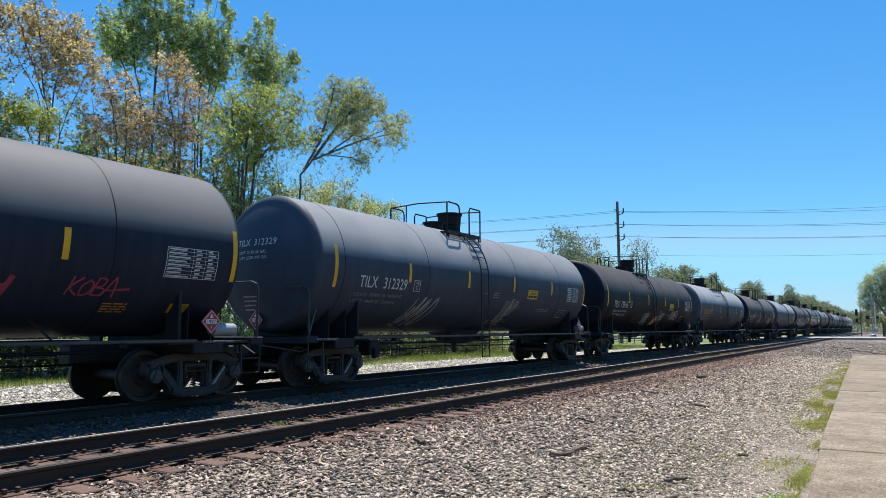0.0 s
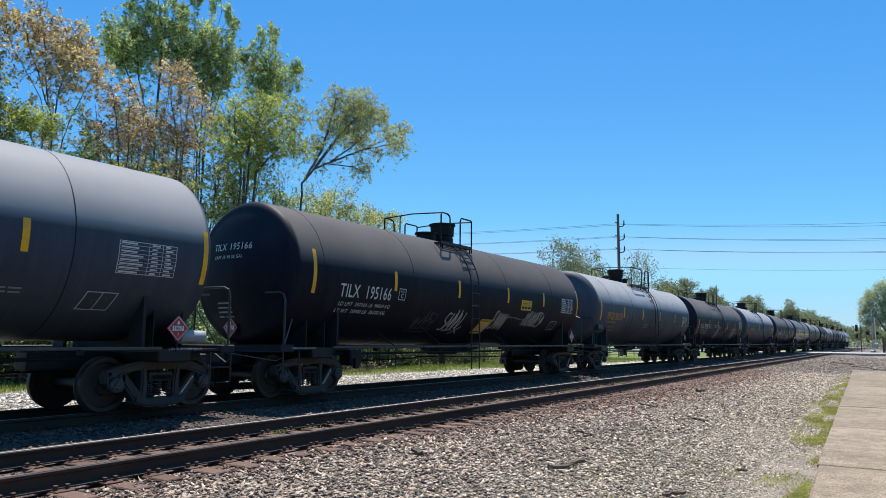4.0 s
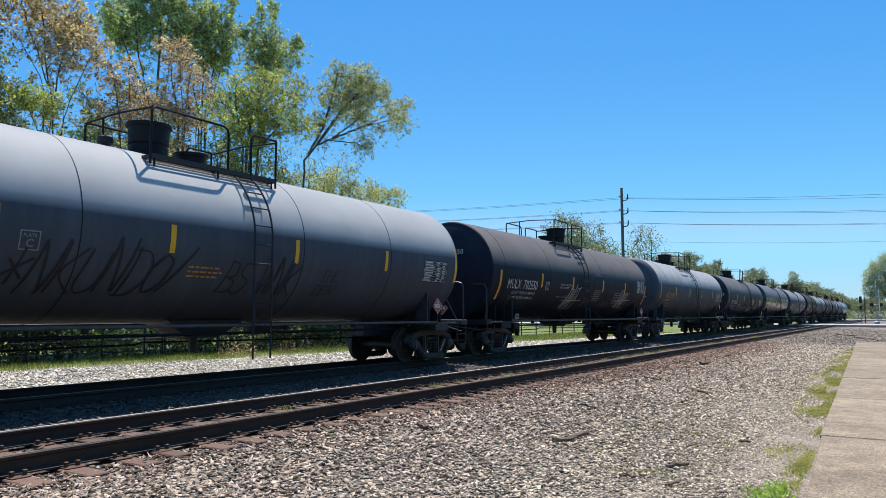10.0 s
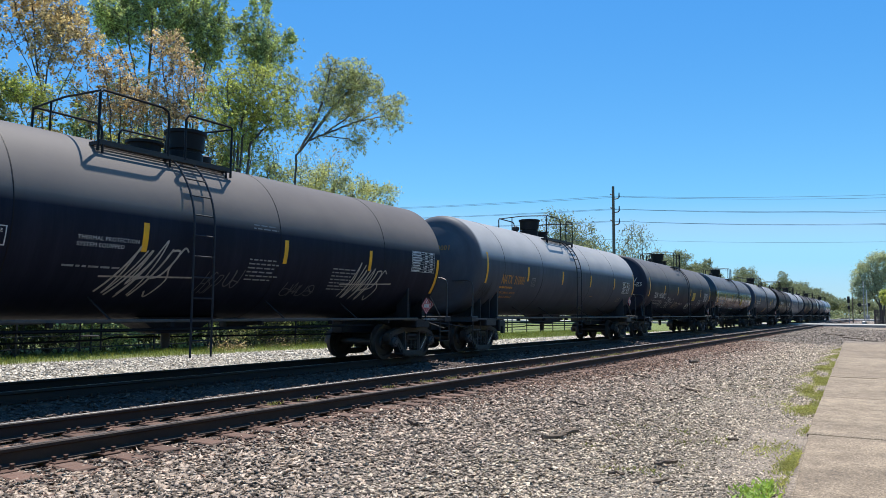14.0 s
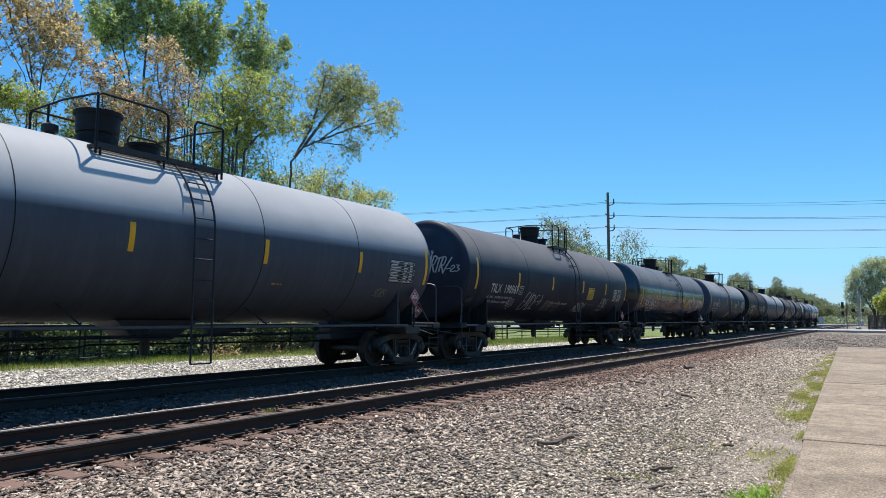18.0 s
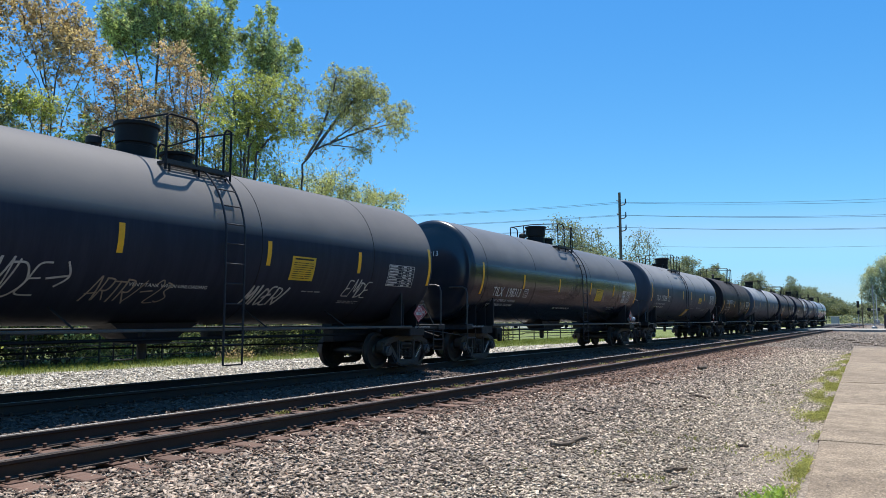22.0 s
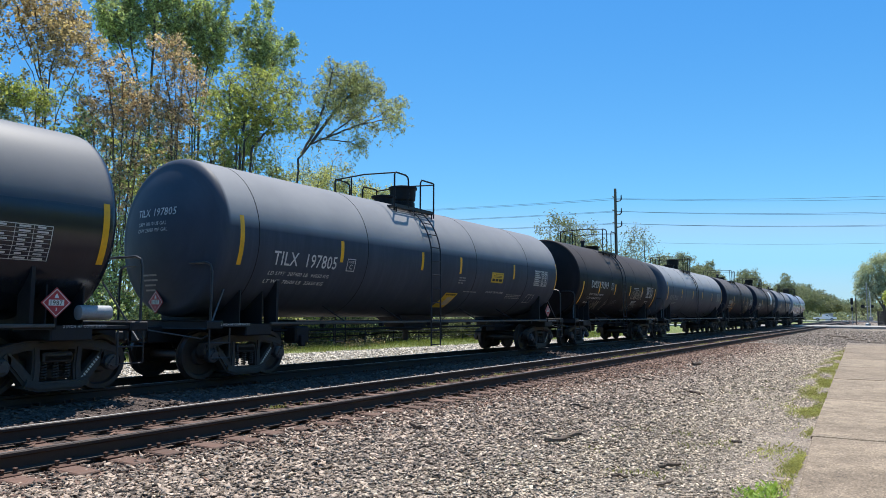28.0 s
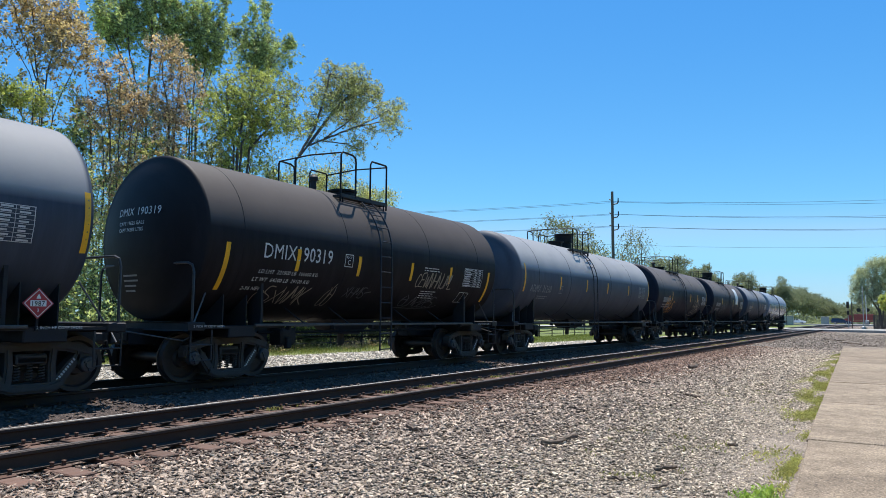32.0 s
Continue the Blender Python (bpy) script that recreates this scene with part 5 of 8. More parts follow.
        text_line(skin, car, "VENT TANK WHEN UNLOADING", -1.2, 1.78, 0.075, "white_ink", 1, 0)
        bars(skin, car, 2.95, 1.85, 0.7, 1, 0.03, 0.06, "grey_ink", 5)
        bars(skin, car, 4.3, 1.62, 0.8, 2, 0.025, 0.05, "grey_ink", 6)

    def d7(car, skin, spec):
        common(car, skin, spec)
        lettering(skin, car, ("TILX", "198313"), -6.85, -4.87, 2.0, 0.32)
        text_line(skin, car, "LD LMT  207400 LB  94050 KG", -6.85, 1.8, 0.095, "white_ink", 1.0)
        text_line(skin, car, "LT WT  78600 LB  35650 KG", -6.9, 1.63, 0.095, "white_ink", 1.05)
        end_marks(skin, car, ("TILX", "198313"), ("CAPY 30110 US GAL",))
        yellow_label(skin, car, 2.27, 2.03, 0.8, 0.52, 0.0, 6)
        text_line(skin, car, "VENT TANK WHEN UNLOADING", -1.6, 1.58, 0.075, "white_ink", 1, 0)
        bars(skin, car, 4.2, 1.75, 1.0, 2, 0.035, 0.08, "grey_ink", 5)

    def d8(car, skin, spec):
        common(car, skin, spec)
        lettering(skin, car, ("TILX", "197805"), -6.95, -4.97, 2.29, 0.30)
        text_line(skin, car, "LD LMT  207400 LB  94050 KG", -7.0, 2.06, 0.09, "white_ink", 1.1)
        text_line(skin, car, "LT WT  78600 LB  35650 KG", -7.05, 1.87, 0.09, "white_ink", 1.15)
        end_marks(skin, car, ("TILX", "197805"), ("CAPY 30110 US GAL", "CAPY 25088 IMP GAL"))
        yellow_label(skin, car, 2.58, 2.3, 0.81, 0.33, 0.0, 3, "FOR CHEMICAL EMERGENCY")
        yellow_label(skin, car, 0.0, 1.26, 0.66, 0.6, 0.32, 4)
        text_line(skin, car, "0.50 INCH CERAMIC FIBER", 2.5, 1.93, 0.07, "white_ink", 1, 0)
        bars(skin, car, 0.6, 2.38, 0.4, 3, 0.035, 0.08, "grey_ink", 5)
        bars(skin, car, 1.1, 1.95, 0.9, 1, 0.035, 0.08, "grey_ink", 5)
        bars(skin, car, 4.0, 1.92, 1.2, 3, 0.03, 0.065, "grey_ink", 6)
        tag_box(skin, car, 5.55, 1.6)

    def d9(car, skin, spec):
        common(car, skin, spec)
        lettering(skin, car, ("DMIX", "190319"), -4.35, -2.25, 2.45, 0.32, "white_ink", 0.12)
        text_line(skin, car, "LD LMT  221800 LB  100600 KG", -4.4, 2.12, 0.09, "white_ink", 1.0)
        text_line(skin, car, "LT WT  64200 LB  29100 KG", -4.5, 1.94, 0.09, "white_ink", 1.05)
        text_line(skin, car, "2-96 NEW", -4.7, 1.72, 0.09)
        end_marks(skin, car, ("DMIX", "190319"), ("CAPY 19625 GALS", "CAPY 74288 LTRS"))
        hand_tag(skin, car, "OSXWMK", -4.35, 1.38, 1.6, 0.42, M["tan_spray"], 91, 0.024, "faded scrawled graffiti")
        spray_tag(skin, car, -2.2, 1.35, 0.3, 0.5, M["tan_spray"], 92, 2, 0.022, "small faded graffiti tag")
        hand_tag(skin, car, "XHMS-", -1.5, 1.62, 0.95, 0.32, M["grey_spray"], 93, 0.026, "faded graffiti tag")
        hand_tag(skin, car, "CEWNHNUML", 1.25, 2.05, 1.9, 0.4, M["tan_spray"], 94, 0.03, "grey graffiti lettering")
        spray_tag(skin, car, 1.0, 1.4, 1.7, 0.35, M["grey_spray"], 95, 7, 0.03, "dim graffiti lettering")
        bars(skin, car, 1.6, 2.62, 0.8, 2, 0.025, 0.07, "white_ink", 5)
        bars(skin, car, 1.7, 1.95, 0.8, 4, 0.025, 0.07, "white_ink", 6)
        tag_box(skin, car, 3.7, 1.62)

    def d10(car, skin, spec):
        common(car, skin, spec, "grey_ink")
        lettering(skin, car, ("ADMX", "31260"), -7.15, -5.3, 2.2, 0.28, "grey_ink", 0.3)
        bars(skin, car, -6.4, 2.05, 1.0, 2, 0.03, 0.08, "grey_ink", 5)

    def far(car, skin, spec):
        data_table(skin, car, spec["half"] - 2.4, 2.2)
        bars(skin, car, -spec["half"] + 1.6, 2.5, 1.8, 1, 0.28, 0.3, spec.get("ink", "grey_ink"), i)
        bars(skin, car, -spec["half"] + 1.6, 2.1, 1.8, 2, 0.08, 0.14, spec.get("ink", "grey_ink"), i + 1)
        if spec.get("tag"):
            for k, (x, mt) in enumerate(spec["tag"]):
                spray_tag(skin, car, x, 1.5, 1.8, 0.9, M[mt], 200 + i * 7 + k, 4, 0.06, "faded graffiti tag")
        if spec.get("patch"):
            part("pale_patch", skin.patch(Geo(), 2.2, 3.4, 2.5, 3.9, 8, 0.3), M["white_sign"], car, "white patch on the shell")

    return (d0, d1, d2, d3, d4, d5, d6, d7, d8, d9, d10)[i] if i < 11 else far


def tag_box(skin, car, x, z):
    g = Geo()
    w, h, s = 0.55, 0.36, 0.25
    for a, b, c, d in ((0, w, 0, 0.015), (0, w, h - 0.015, h), (0, 0.015, 0, h), (w - 0.015, w, 0, h), (w * 0.5, w * 0.5 + 0.012, 0, h)):
        skin.patch(g, x + a + s * c, x + b + s * c, z + c, z + d, 3, s)
    part("stencil_box", g, M["white_ink"], car, "slanted white stencil box")


CARS = [
    dict(L=18.38, paint="black", at=1.75, label="black railway tank car with pink graffiti and yellow reflective strips", strips=(-4.7, -1.6, 1.35, 4.38), reservoir=True, table=(6.18, 2.19), dome_x=-0.3),
    dict(L=18.38, paint="dark_grey", at=20.13, label="charcoal railway tank car with white graffiti and yellow strips", strips=(-4.74, -1.65, 1.36, 4.45), strip_z=(2.5, 3.0), end_z=(2.23, 3.23), reservoir=True, zc=2.87, plat=(-2.1, -0.05), dome_x=-0.25, table=(5.95, 2.31), plate=(-4.53, 2.27)),
    dict(L=18.38, paint="worn_black", at=38.5, label="weathered black railway tank car with white graffiti tags", strips=(-4.67, -1.5, 1.64, 4.45), strip_z=(2.49, 2.99), end_z=(2.26, 3.25), zc=2.80, plat=(-1.75, 0.08), dome_x=0.0, table=(6.1, 2.32), plate=(-4.5, 2.27)),
    dict(L=18.38, paint="grey", at=56.85, label="grey railway tank car with orange lettering and dark graffiti", braces=False, placard_dx=1.5, placard_z=1.52, strips=(-4.67, -1.72, 1.36, 4.5), brake_wheel=True, head=0.62, knuckle=0.32, short=0.1, seams=(-6.5, -3.4, 1.57, 4.68), zc=2.80, frame="grey_frame", plat=(-1.9, 1.18), ladder=0.66, dome_x=-1.2, manway_dx=1.0, table=(6.19, 2.18), plate=(-4.31, 2.22), end_x=7.8),
    dict(L=18.38, paint="brown_black", at=75.15, label="black railway tank car with white lettering and tan graffiti", strips=(-4.54, -1.65, 1.72, 4.62), strip_z=(2.25, 2.75), end_z=(1.73, 2.72), zc=2.76, tc=7.15, head=0.40, knuckle=0.08, plat=(-2.3, 0.60), loops=(1.5, 1.12), ladder=0.89, dome_x=0.3, table=(6.42, 2.34), plate=(-4.21, 2.17)),
    dict(L=18.38, paint="grey", at=93.55, label="smooth grey railway tank car with orange lettering", placard_z=1.84, strips=(-4.64, -1.47, 1.64, 4.77), brake_wheel=True, head=0.62, knuckle=0.32, short=0.1, seams=(-6.5, -3.4, 1.57, 4.68), frame="grey_frame", plat=(-1.9, 0.84), ladder=0.66, dome_x=-1.2, manway_dx=1.0, table=(6.0, 2.2), plate=(-4.3, 2.2)),
    dict(L=18.38, paint="black", at=111.9, label="black railway tank car with white graffiti on side and head", strips=(-4.6, -1.55, 1.75, 4.65), plat=(-0.41, 1.12), loops=(0.83, 0.18), ladder=0.14, dome_x=-0.3, manway_dx=0.95, table=(5.82, 2.1), plate=(-4.45, 2.1), end_x=7.65),
    dict(L=18.38, paint="gloss_black", at=130.25, label="glossy black railway tank car with white lettering", placard_dx=1.5, strips=(-4.76, -1.7, 1.57, 4.42), strip_z=(2.3, 2.79), end_z=(2.03, 3.04), reservoir=True, plat=(-0.65, 0.84), loops=(0.83, 0.18), ladder=0.07, dome_x=-0.45, manway_dx=0.95, table=(5.68, 2.03), plate=(-4.62, 2.01), end_x=7.65),
    dict(L=18.38, paint="dark_grey", at=148.62, label="charcoal railway tank car with yellow emergency labels", placard_dx=1.37, strips=(-4.82, -1.45, 0.6, 4.13), strip_z=(2.47, 2.96), end_z=(2.22, 3.21), zc=2.88, plat=(-2.1, -0.12), ladder=0.62, dome_x=-0.2, table=(5.79, 2.31), plate=(-4.6, 2.27), end_x=7.85),
    dict(L=13.4, paint="soot_black", at=164.5, label="short old black railway tank car with low manway", strips=(-3.34, -1.24, 1.0, 3.0), strip_z=(2.22, 2.7), end_z=(1.68, 2.68), end_x=5.3, dome="low", short=0.0, head=0.40, knuckle=0.08, zc=2.86, r=1.6, plate=(-1.8, 2.42), table=(3.78, 2.18), placard=False, rail=0.85, plat=(-1.4, 0.5)),
    dict(L=18.2, paint="light_grey", at=180.3, label="pale grey railway tank car with faded lettering", strips=(-4.44, -1.55, 1.1, 4.2), head=0.62, knuckle=0.32, short=0.1, seams=(-6.5, -3.4, 1.57, 4.68), placard=False, plat=(-1.9, 0.0), dome_x=-0.3),
]
M["grey_frame"] = material("grey_underframe_paint", (0.030, 0.034, 0.042), 0.55, 0.0, 0.3, 4, 50, 0.15, (0.012, 0.012, 0.014), 0.7)
for _a, _L, _p, _lab, _kw in ((196.55, 15.0, "brown_black", "rusty dark tank car with faded graffiti", dict(tag=((-4.6, "orange_ink"), (2.2, "tan_spray")))),
                              (211.8, 15.3, "brown_black", "dark brown tank car with a pale patch", dict(patch=True, tag=((-3.5, "grey_spray"),))),
                              (226.8, 14.6, "dark_grey", "charcoal tank car with a faded mark", dict()),
                              (243.2, 18.2, "silver", "shiny silver tank car at the tail of the train", dict())):
    CARS.append(dict(L=_L, paint=_p, at=_a, label=_lab, half=_L / 2 - 0.58, strips=(-3.4, 1.2, 3.2), placard=False, dome="low" if _L < 15.2 else "round", **_kw))

CAR_Y = 12.27
NEAR_Y = 7.91
TRAIN = []
for _i, _s in enumerate(CARS):
    _s["decals"] = make_decals(_i)
    _c = make_car(_s)
    TRAIN.append((_c, _s["at"]))
for _o in list(TRUCK_BASE.children):
    bpy.data.objects.remove(_o)
bpy.data.objects.remove(TRUCK_BASE)

# ---------- ground ----------


GROUND = [(-400, -0.5), (-6, -0.42), (0.3, -0.36), (3.0, -0.35), (5.4, -0.28), (6.5, -0.275), (9.3, -0.27), (10.2, -0.24), (10.9, -0.2), (13.9, -0.2), (15.0, -0.26), (18, -0.24), (24, -0.22), (400, -0.2)]


def ground_z(y):
    """Height across the line: walk side, ballast beds, far verge."""
    pts = GROUND
    return float(np.interp(y, [p[0] for p in pts], [p[1] for p in pts]))


def ground_material():
    m = bpy.data.materials.new("ground_cover")
    m.use_nodes = True
    nt = m.node_tree
    b = nt.nodes["Principled BSDF"]
    tc = nt.nodes.new("ShaderNodeTexCoord")
    sep = nt.nodes.new("ShaderNodeSeparateXYZ")
    nt.links.new(tc.outputs["Object"], sep.inputs[0])
    edge = noise_tex(nt, 0.55, 5, 0.65)
    add = nt.nodes.new("ShaderNodeMath")
    add.operation = "MULTIPLY_ADD"
    nt.links.new(edge, add.inputs[0])
    add.inputs[1].default_value = 3.0
    sub = nt.nodes.new("ShaderNodeMath")
    sub.operation = "SUBTRACT"
    nt.links.new(sep.outputs[1], sub.inputs[0])
    sub.inputs[1].default_value = 1.5
    nt.links.new(sub.outputs[0], add.inputs[2])

    def band(lo, hi):
        n = nt.nodes.new("ShaderNodeMapRange")
        n.inputs["From Min"].default_value, n.inputs["From Max"].default_value = lo, hi
        nt.links.new(add.outputs[0], n.inputs["Value"])
        return n.outputs[0]
    fine = noise_tex(nt, 30, 4, 0.7)
    mid = noise_tex(nt, 4, 5, 0.7)

    def pebbles(scale):
        n = nt.nodes.new("ShaderNodeTexVoronoi")
        n.inputs["Scale"].default_value = scale
        nt.links.new(tc.outputs["Object"], n.inputs["Vector"])
        sp = nt.nodes.new("ShaderNodeSeparateColor")
        nt.links.new(n.outputs["Color"], sp.inputs[0])
        return sp.outputs[0], n.outputs["Distance"]
    cell, dist = pebbles(34)
    gap = ramp(nt, dist, [(0.35, (1, 1, 1)), (0.75, (0.22, 0.2, 0.19))])
    dirt = mix(nt, 0.35, ramp(nt, cell, [(0.0, (0.06, 0.046, 0.036)), (0.5, (0.235, 0.19, 0.155)), (1.0, (0.48, 0.40, 0.335))]), ramp(nt, mid, [(0.3, (0.19, 0.15, 0.112)), (0.7, (0.37, 0.298, 0.232))]))
    dirt = mix(nt, 1.0, dirt, gap, "MULTIPLY")
    worn = ramp(nt, fine, [(0.3, (0.28, 0.222, 0.165)), (0.7, (0.47, 0.385, 0.298))])
    dirt = mix(nt, ramp(nt, noise_tex(nt, 0.8, 4, 0.6), [(0.58, (0, 0, 0)), (0.68, (0.6,) * 3)]), dirt, worn)
    dirt = mix(nt, mix(nt, 1.0, band(3.0, 1.7), ramp(nt, noise_tex(nt, 1.6, 4, 0.6), [(0.3, (0.1,) * 3), (0.6, (0.5,) * 3)]), "MULTIPLY"), dirt, worn)
    rust = mix(nt, 1.0, ramp(nt, cell, [(0.0, (0.07, 0.042, 0.032)), (0.6, (0.18, 0.115, 0.088)), (1.0, (0.31, 0.24, 0.20))]), gap, "MULTIPLY")
    # ground below the train: its shade is put into this darker ramp
    bed = mix(nt, 1.0, ramp(nt, cell, [(0.0, (0.044, 0.031, 0.027)), (0.6, (0.11, 0.078, 0.068)), (1.0, (0.19, 0.142, 0.124))]), gap, "MULTIPLY")
    pale = mix(nt, 1.0, ramp(nt, cell, [(0.0, (0.22, 0.2, 0.165)), (0.5, (0.43, 0.39, 0.335)), (1.0, (0.62, 0.57, 0.5))]), gap, "MULTIPLY")
    green = mix(nt, 0.5, ramp(nt, fine, [(0.3, (0.075, 0.105, 0.02)), (0.7, (0.19, 0.24, 0.055))]), ramp(nt, mid, [(0.3, (0.10, 0.13, 0.03)), (0.7, (0.23, 0.25, 0.075))]))
    c = mix(nt, band(5.0, 6.2), dirt, rust)
    c = mix(nt, band(8.2, 9.2), c, bed)
    c = mix(nt, band(13.6, 14.2), c, pale)
    far_x = nt.nodes.new("ShaderNodeMapRange")
    far_x.inputs["From Min"].default_value, far_x.inputs["From Max"].default_value = 5, 60
    far_x.inputs["To Min"].default_value, far_x.inputs["To Max"].default_value = 0.0, 5.0
    nt.links.new(sep.outputs[0], far_x.inputs["Value"])
    slant = nt.nodes.new("ShaderNodeMath")
    nt.links.new(add.outputs[0], slant.inputs[0])
    nt.links.new(far_x.outputs[0], slant.inputs[1])
    edge2 = nt.nodes.new("ShaderNodeMapRange")
    edge2.inputs["From Min"].default_value, edge2.inputs["From Max"].default_value = 20.6, 21.6
    nt.links.new(slant.outputs[0], edge2.inputs["Value"])
    c = mix(nt, edge2.outputs[0], c, green)
    c = mix(nt, band(-3.6, -5.0), c, green)
    fine = dist
    nt.links.new(c, b.inputs["Base Color"])
    b.inputs["Roughness"].default_value = 0.95
    nt.links.new(bump(nt, ramp(nt, fine, [(0.2, (1, 1, 1)), (0.8, (0, 0, 0))]), 0.8, 0.03), b.inputs["Normal"])
    return m


def build_ground():
    ys = [-400, -120, -40, -15, -6, -2, 0.3] + [0.3 + 0.45 * i for i in range(1, 42)] + [22, 26, 34, 50, 90, 160, 400]
    xs = [-200, -60, -20, -6] + [-4 + 1.0 * i for i in range(0, 60)] + [60, 70, 80, 95, 110, 130, 160, 220, 320, 500, 900, 1600]
    v = []
    for x in xs:
        for y in ys:
            w = 0.02 if 0.5 < y < 20 else 0.0
            v.append((x, y, ground_z(y) + w * noise.noise((x * 0.6, y * 0.6, 0))))
    n = len(ys)
    f = [(i * n + j, (i + 1) * n + j, (i + 1) * n + j + 1, i * n + j + 1) for i in range(len(xs) - 1) for j in range(n - 1)]
    ob = link_mesh("ground", v, f, ground_material(), None, "", True)
    tagged(ob, "gravel, dirt and grass ground beside the tracks", "ground", "", "structure")


build_ground()

SHARD_V = np.array([(-1.0, -0.75, -0.6), (0.95, -0.6, -0.6), (0.1, 0.95, -0.6), (-0.8, -0.6, 0.6), (0.75, -0.65, 0.6), (-0.1, 0.8, 0.6)])
SHARD_F = np.array([(0, 2, 1), (3, 4, 5), (0, 1, 4), (0, 4, 3), (1, 2, 5), (1, 5, 4), (2, 0, 3), (2, 3, 5)])


def scatter_stones(name, pos, size, mat, label, rg):
    """Angular broken stones of uneven shape at the given places."""
    k = len(pos)
    base = SHARD_V[None] * rg.uniform(0.45, 1.25, (k, 6, 3)) + rg.normal(0, 0.16, (k, 6, 3))
    base = base * rg.uniform(0.6, 1.35, (k, 1, 3)) * np.array([1.5, 1.02, 0.46])
    a = rg.uniform(0, 6.283, k)
    tl, tm = rg.normal(0, 0.36, k), rg.normal(0, 0.32, k)
    x, y, z = base[..., 0], base[..., 1], base[..., 2]
    ct, st = np.cos(tl)[:, None], np.sin(tl)[:, None]
    y, z = y * ct - z * st, y * st + z * ct
    ct, st = np.cos(tm)[:, None], np.sin(tm)[:, None]
    x, z = x * ct - z * st, x * st + z * ct
    c, s = np.cos(a)[:, None], np.sin(a)[:, None]
    v = np.stack([x * c - y * s, x * s + y * c, z], -1) * size[:, None, None] + pos[:, None, :]
    f = (SHARD_F[None] + 6 * np.arange(k)[:, None, None]).reshape(-1, 3)
    ob = fast_mesh(name, v.reshape(-1, 3), f, mat)
    return tagged(ob, label, "stones", "", "stuff")


def gz_array(y):
    pts = GROUND
    return np.interp(y, [p[0] for p in pts], [p[1] for p in pts])


def walk_edge(x):
    return 0.62 + 0.0318 * x


def build_stones():
    rg = np.random.default_rng(5)
    # near shoulder, dense close by and thinner far off
    k = 124000
    x = 3.0 + 40 * rg.random(k) ** 1.75
    y = rg.uniform(0, 1, k)
    lo = walk_edge(x) + 0.04
    y = lo + (7.0 - lo) * y
    worn = np.sin(x * 0.8 + 1.4 * np.sin(y * 1.3)) + np.sin(y * 2.1 - x * 0.45)
    keep = (rg.random(k) < np.clip((y - lo) / 2.0, 0.9, 1.0) - 0.15 * (worn > 0.9) * (y < 3.4)) & ((y < 6.45) | (rg.random(k) < 0.45))
    x, y = x[keep], y[keep]
    size = rg.uniform(0.5, 1.35, len(x)) ** 1.3 * 0.0198 * np.clip(0.60 + 0.12 * (y - 0.8), 0.60, 1.12) * (1 + x / 45)
    z = gz_array(y) + size * np.clip(0.2 * (y - 1.2), 0.05, 0.4)
    rusty = y + rg.normal(0, 0.6, len(y)) > 6.0 + np.clip(0.10 * (12 - x), -0.9, 0.75)
    brown = ~rusty & (y + rg.normal(0, 0.7, len(y)) > 3.6)
    for sel, mat, label in ((~rusty & ~brown, "stone", "grey and tan crushed ballast stones"), (brown, "brown_stone", "brown-grey broken ballast stones"), (rusty, "rust_stone", "rust-brown ballast stones beside the rail")):
        scatter_stones("ballast", np.stack([x[sel], y[sel], z[sel]], 1), size[sel], M[mat], label, rg)
    # thinner cover beside and behind the standpoint
    k = 12000
    x = rg.uniform(-5.0, 3.3, k)
    y = 0.75 + 6.2 * rg.random(k)
    size = rg.uniform(0.014, 0.03, k)
    scatter_stones("ballast", np.stack([x, y, gz_array(y) + size * 0.2], 1), size, M["stone"], "grey and tan crushed ballast stones", rg)
    # fine chips trodden into the dirt beside the walk
    k = 15000
    x = 4.0 + 13 * rg.random(k) ** 1.3
    y = walk_edge(x) + 0.03 + 2.3 * rg.random(k) ** 1.2
    size = rg.uniform(0.007, 0.015, k) * (1 + x / 40)
    scatter_stones("ballast", np.stack([x, y, gz_array(y) + size * 0.15], 1), size, M["stone"], "fine tan gravel chips beside the walk", rg)
    # coarser scatter towards the crossing
    k = 26000
    x = 38 + 52 * rg.random(k) ** 1.1
    lo = np.where(x < 50.5, walk_edge(x) + 0.1, -4.0)
    y = lo + (6.9 - lo) * rg.random(k)
    size = rg.uniform(0.02, 0.05, k) * (0.6 + x / 60)
    scatter_stones("ballast", np.stack([x, y, gz_array(y) + size * 0.1], 1), size, M["crossing_stone"], "loose ballast stones near the crossing", rg)
    # between the rails and between the tracks
    k = 22000
    x = 2.0 + 75 * rg.random(k) ** 1.5
    y = rg.uniform(7.3, 14.4, k)
    keep = ((y > 9.3) | (rg.random(k) < 0.5)) & (np.abs(y - 7.16) > 0.16) & (np.abs(y - 8.66) > 0.16) & (np.abs(y - 11.52) > 0.16) & (np.abs(y - 13.02) > 0.16)
    x, y = x[keep], y[keep]
    size = rg.uniform(0.022, 0.045, len(x)) * (1 + x / 70)
    z = gz_array(y) + size * 0.2
    for sel, mat, label in ((y < 9.0, "rust_stone", "rust-brown stones between the near rails"), (y >= 9.0, "shaded_stone", "ballast stones in the track bed, darkened for the train's shade")):
        scatter_stones("ballast", np.stack([x[sel], y[sel], z[sel]], 1), size[sel], M[mat], label, rg)
    # pale verge beyond the train
    k = 20000
    x = 8.0 + 60 * rg.random(k) ** 1.3
    y = 14.3 + (6.0 - 0.09 * (x - 8)) * rg.random(k)
    size = rg.uniform(0.02, 0.045, k) * (1 + x / 80)
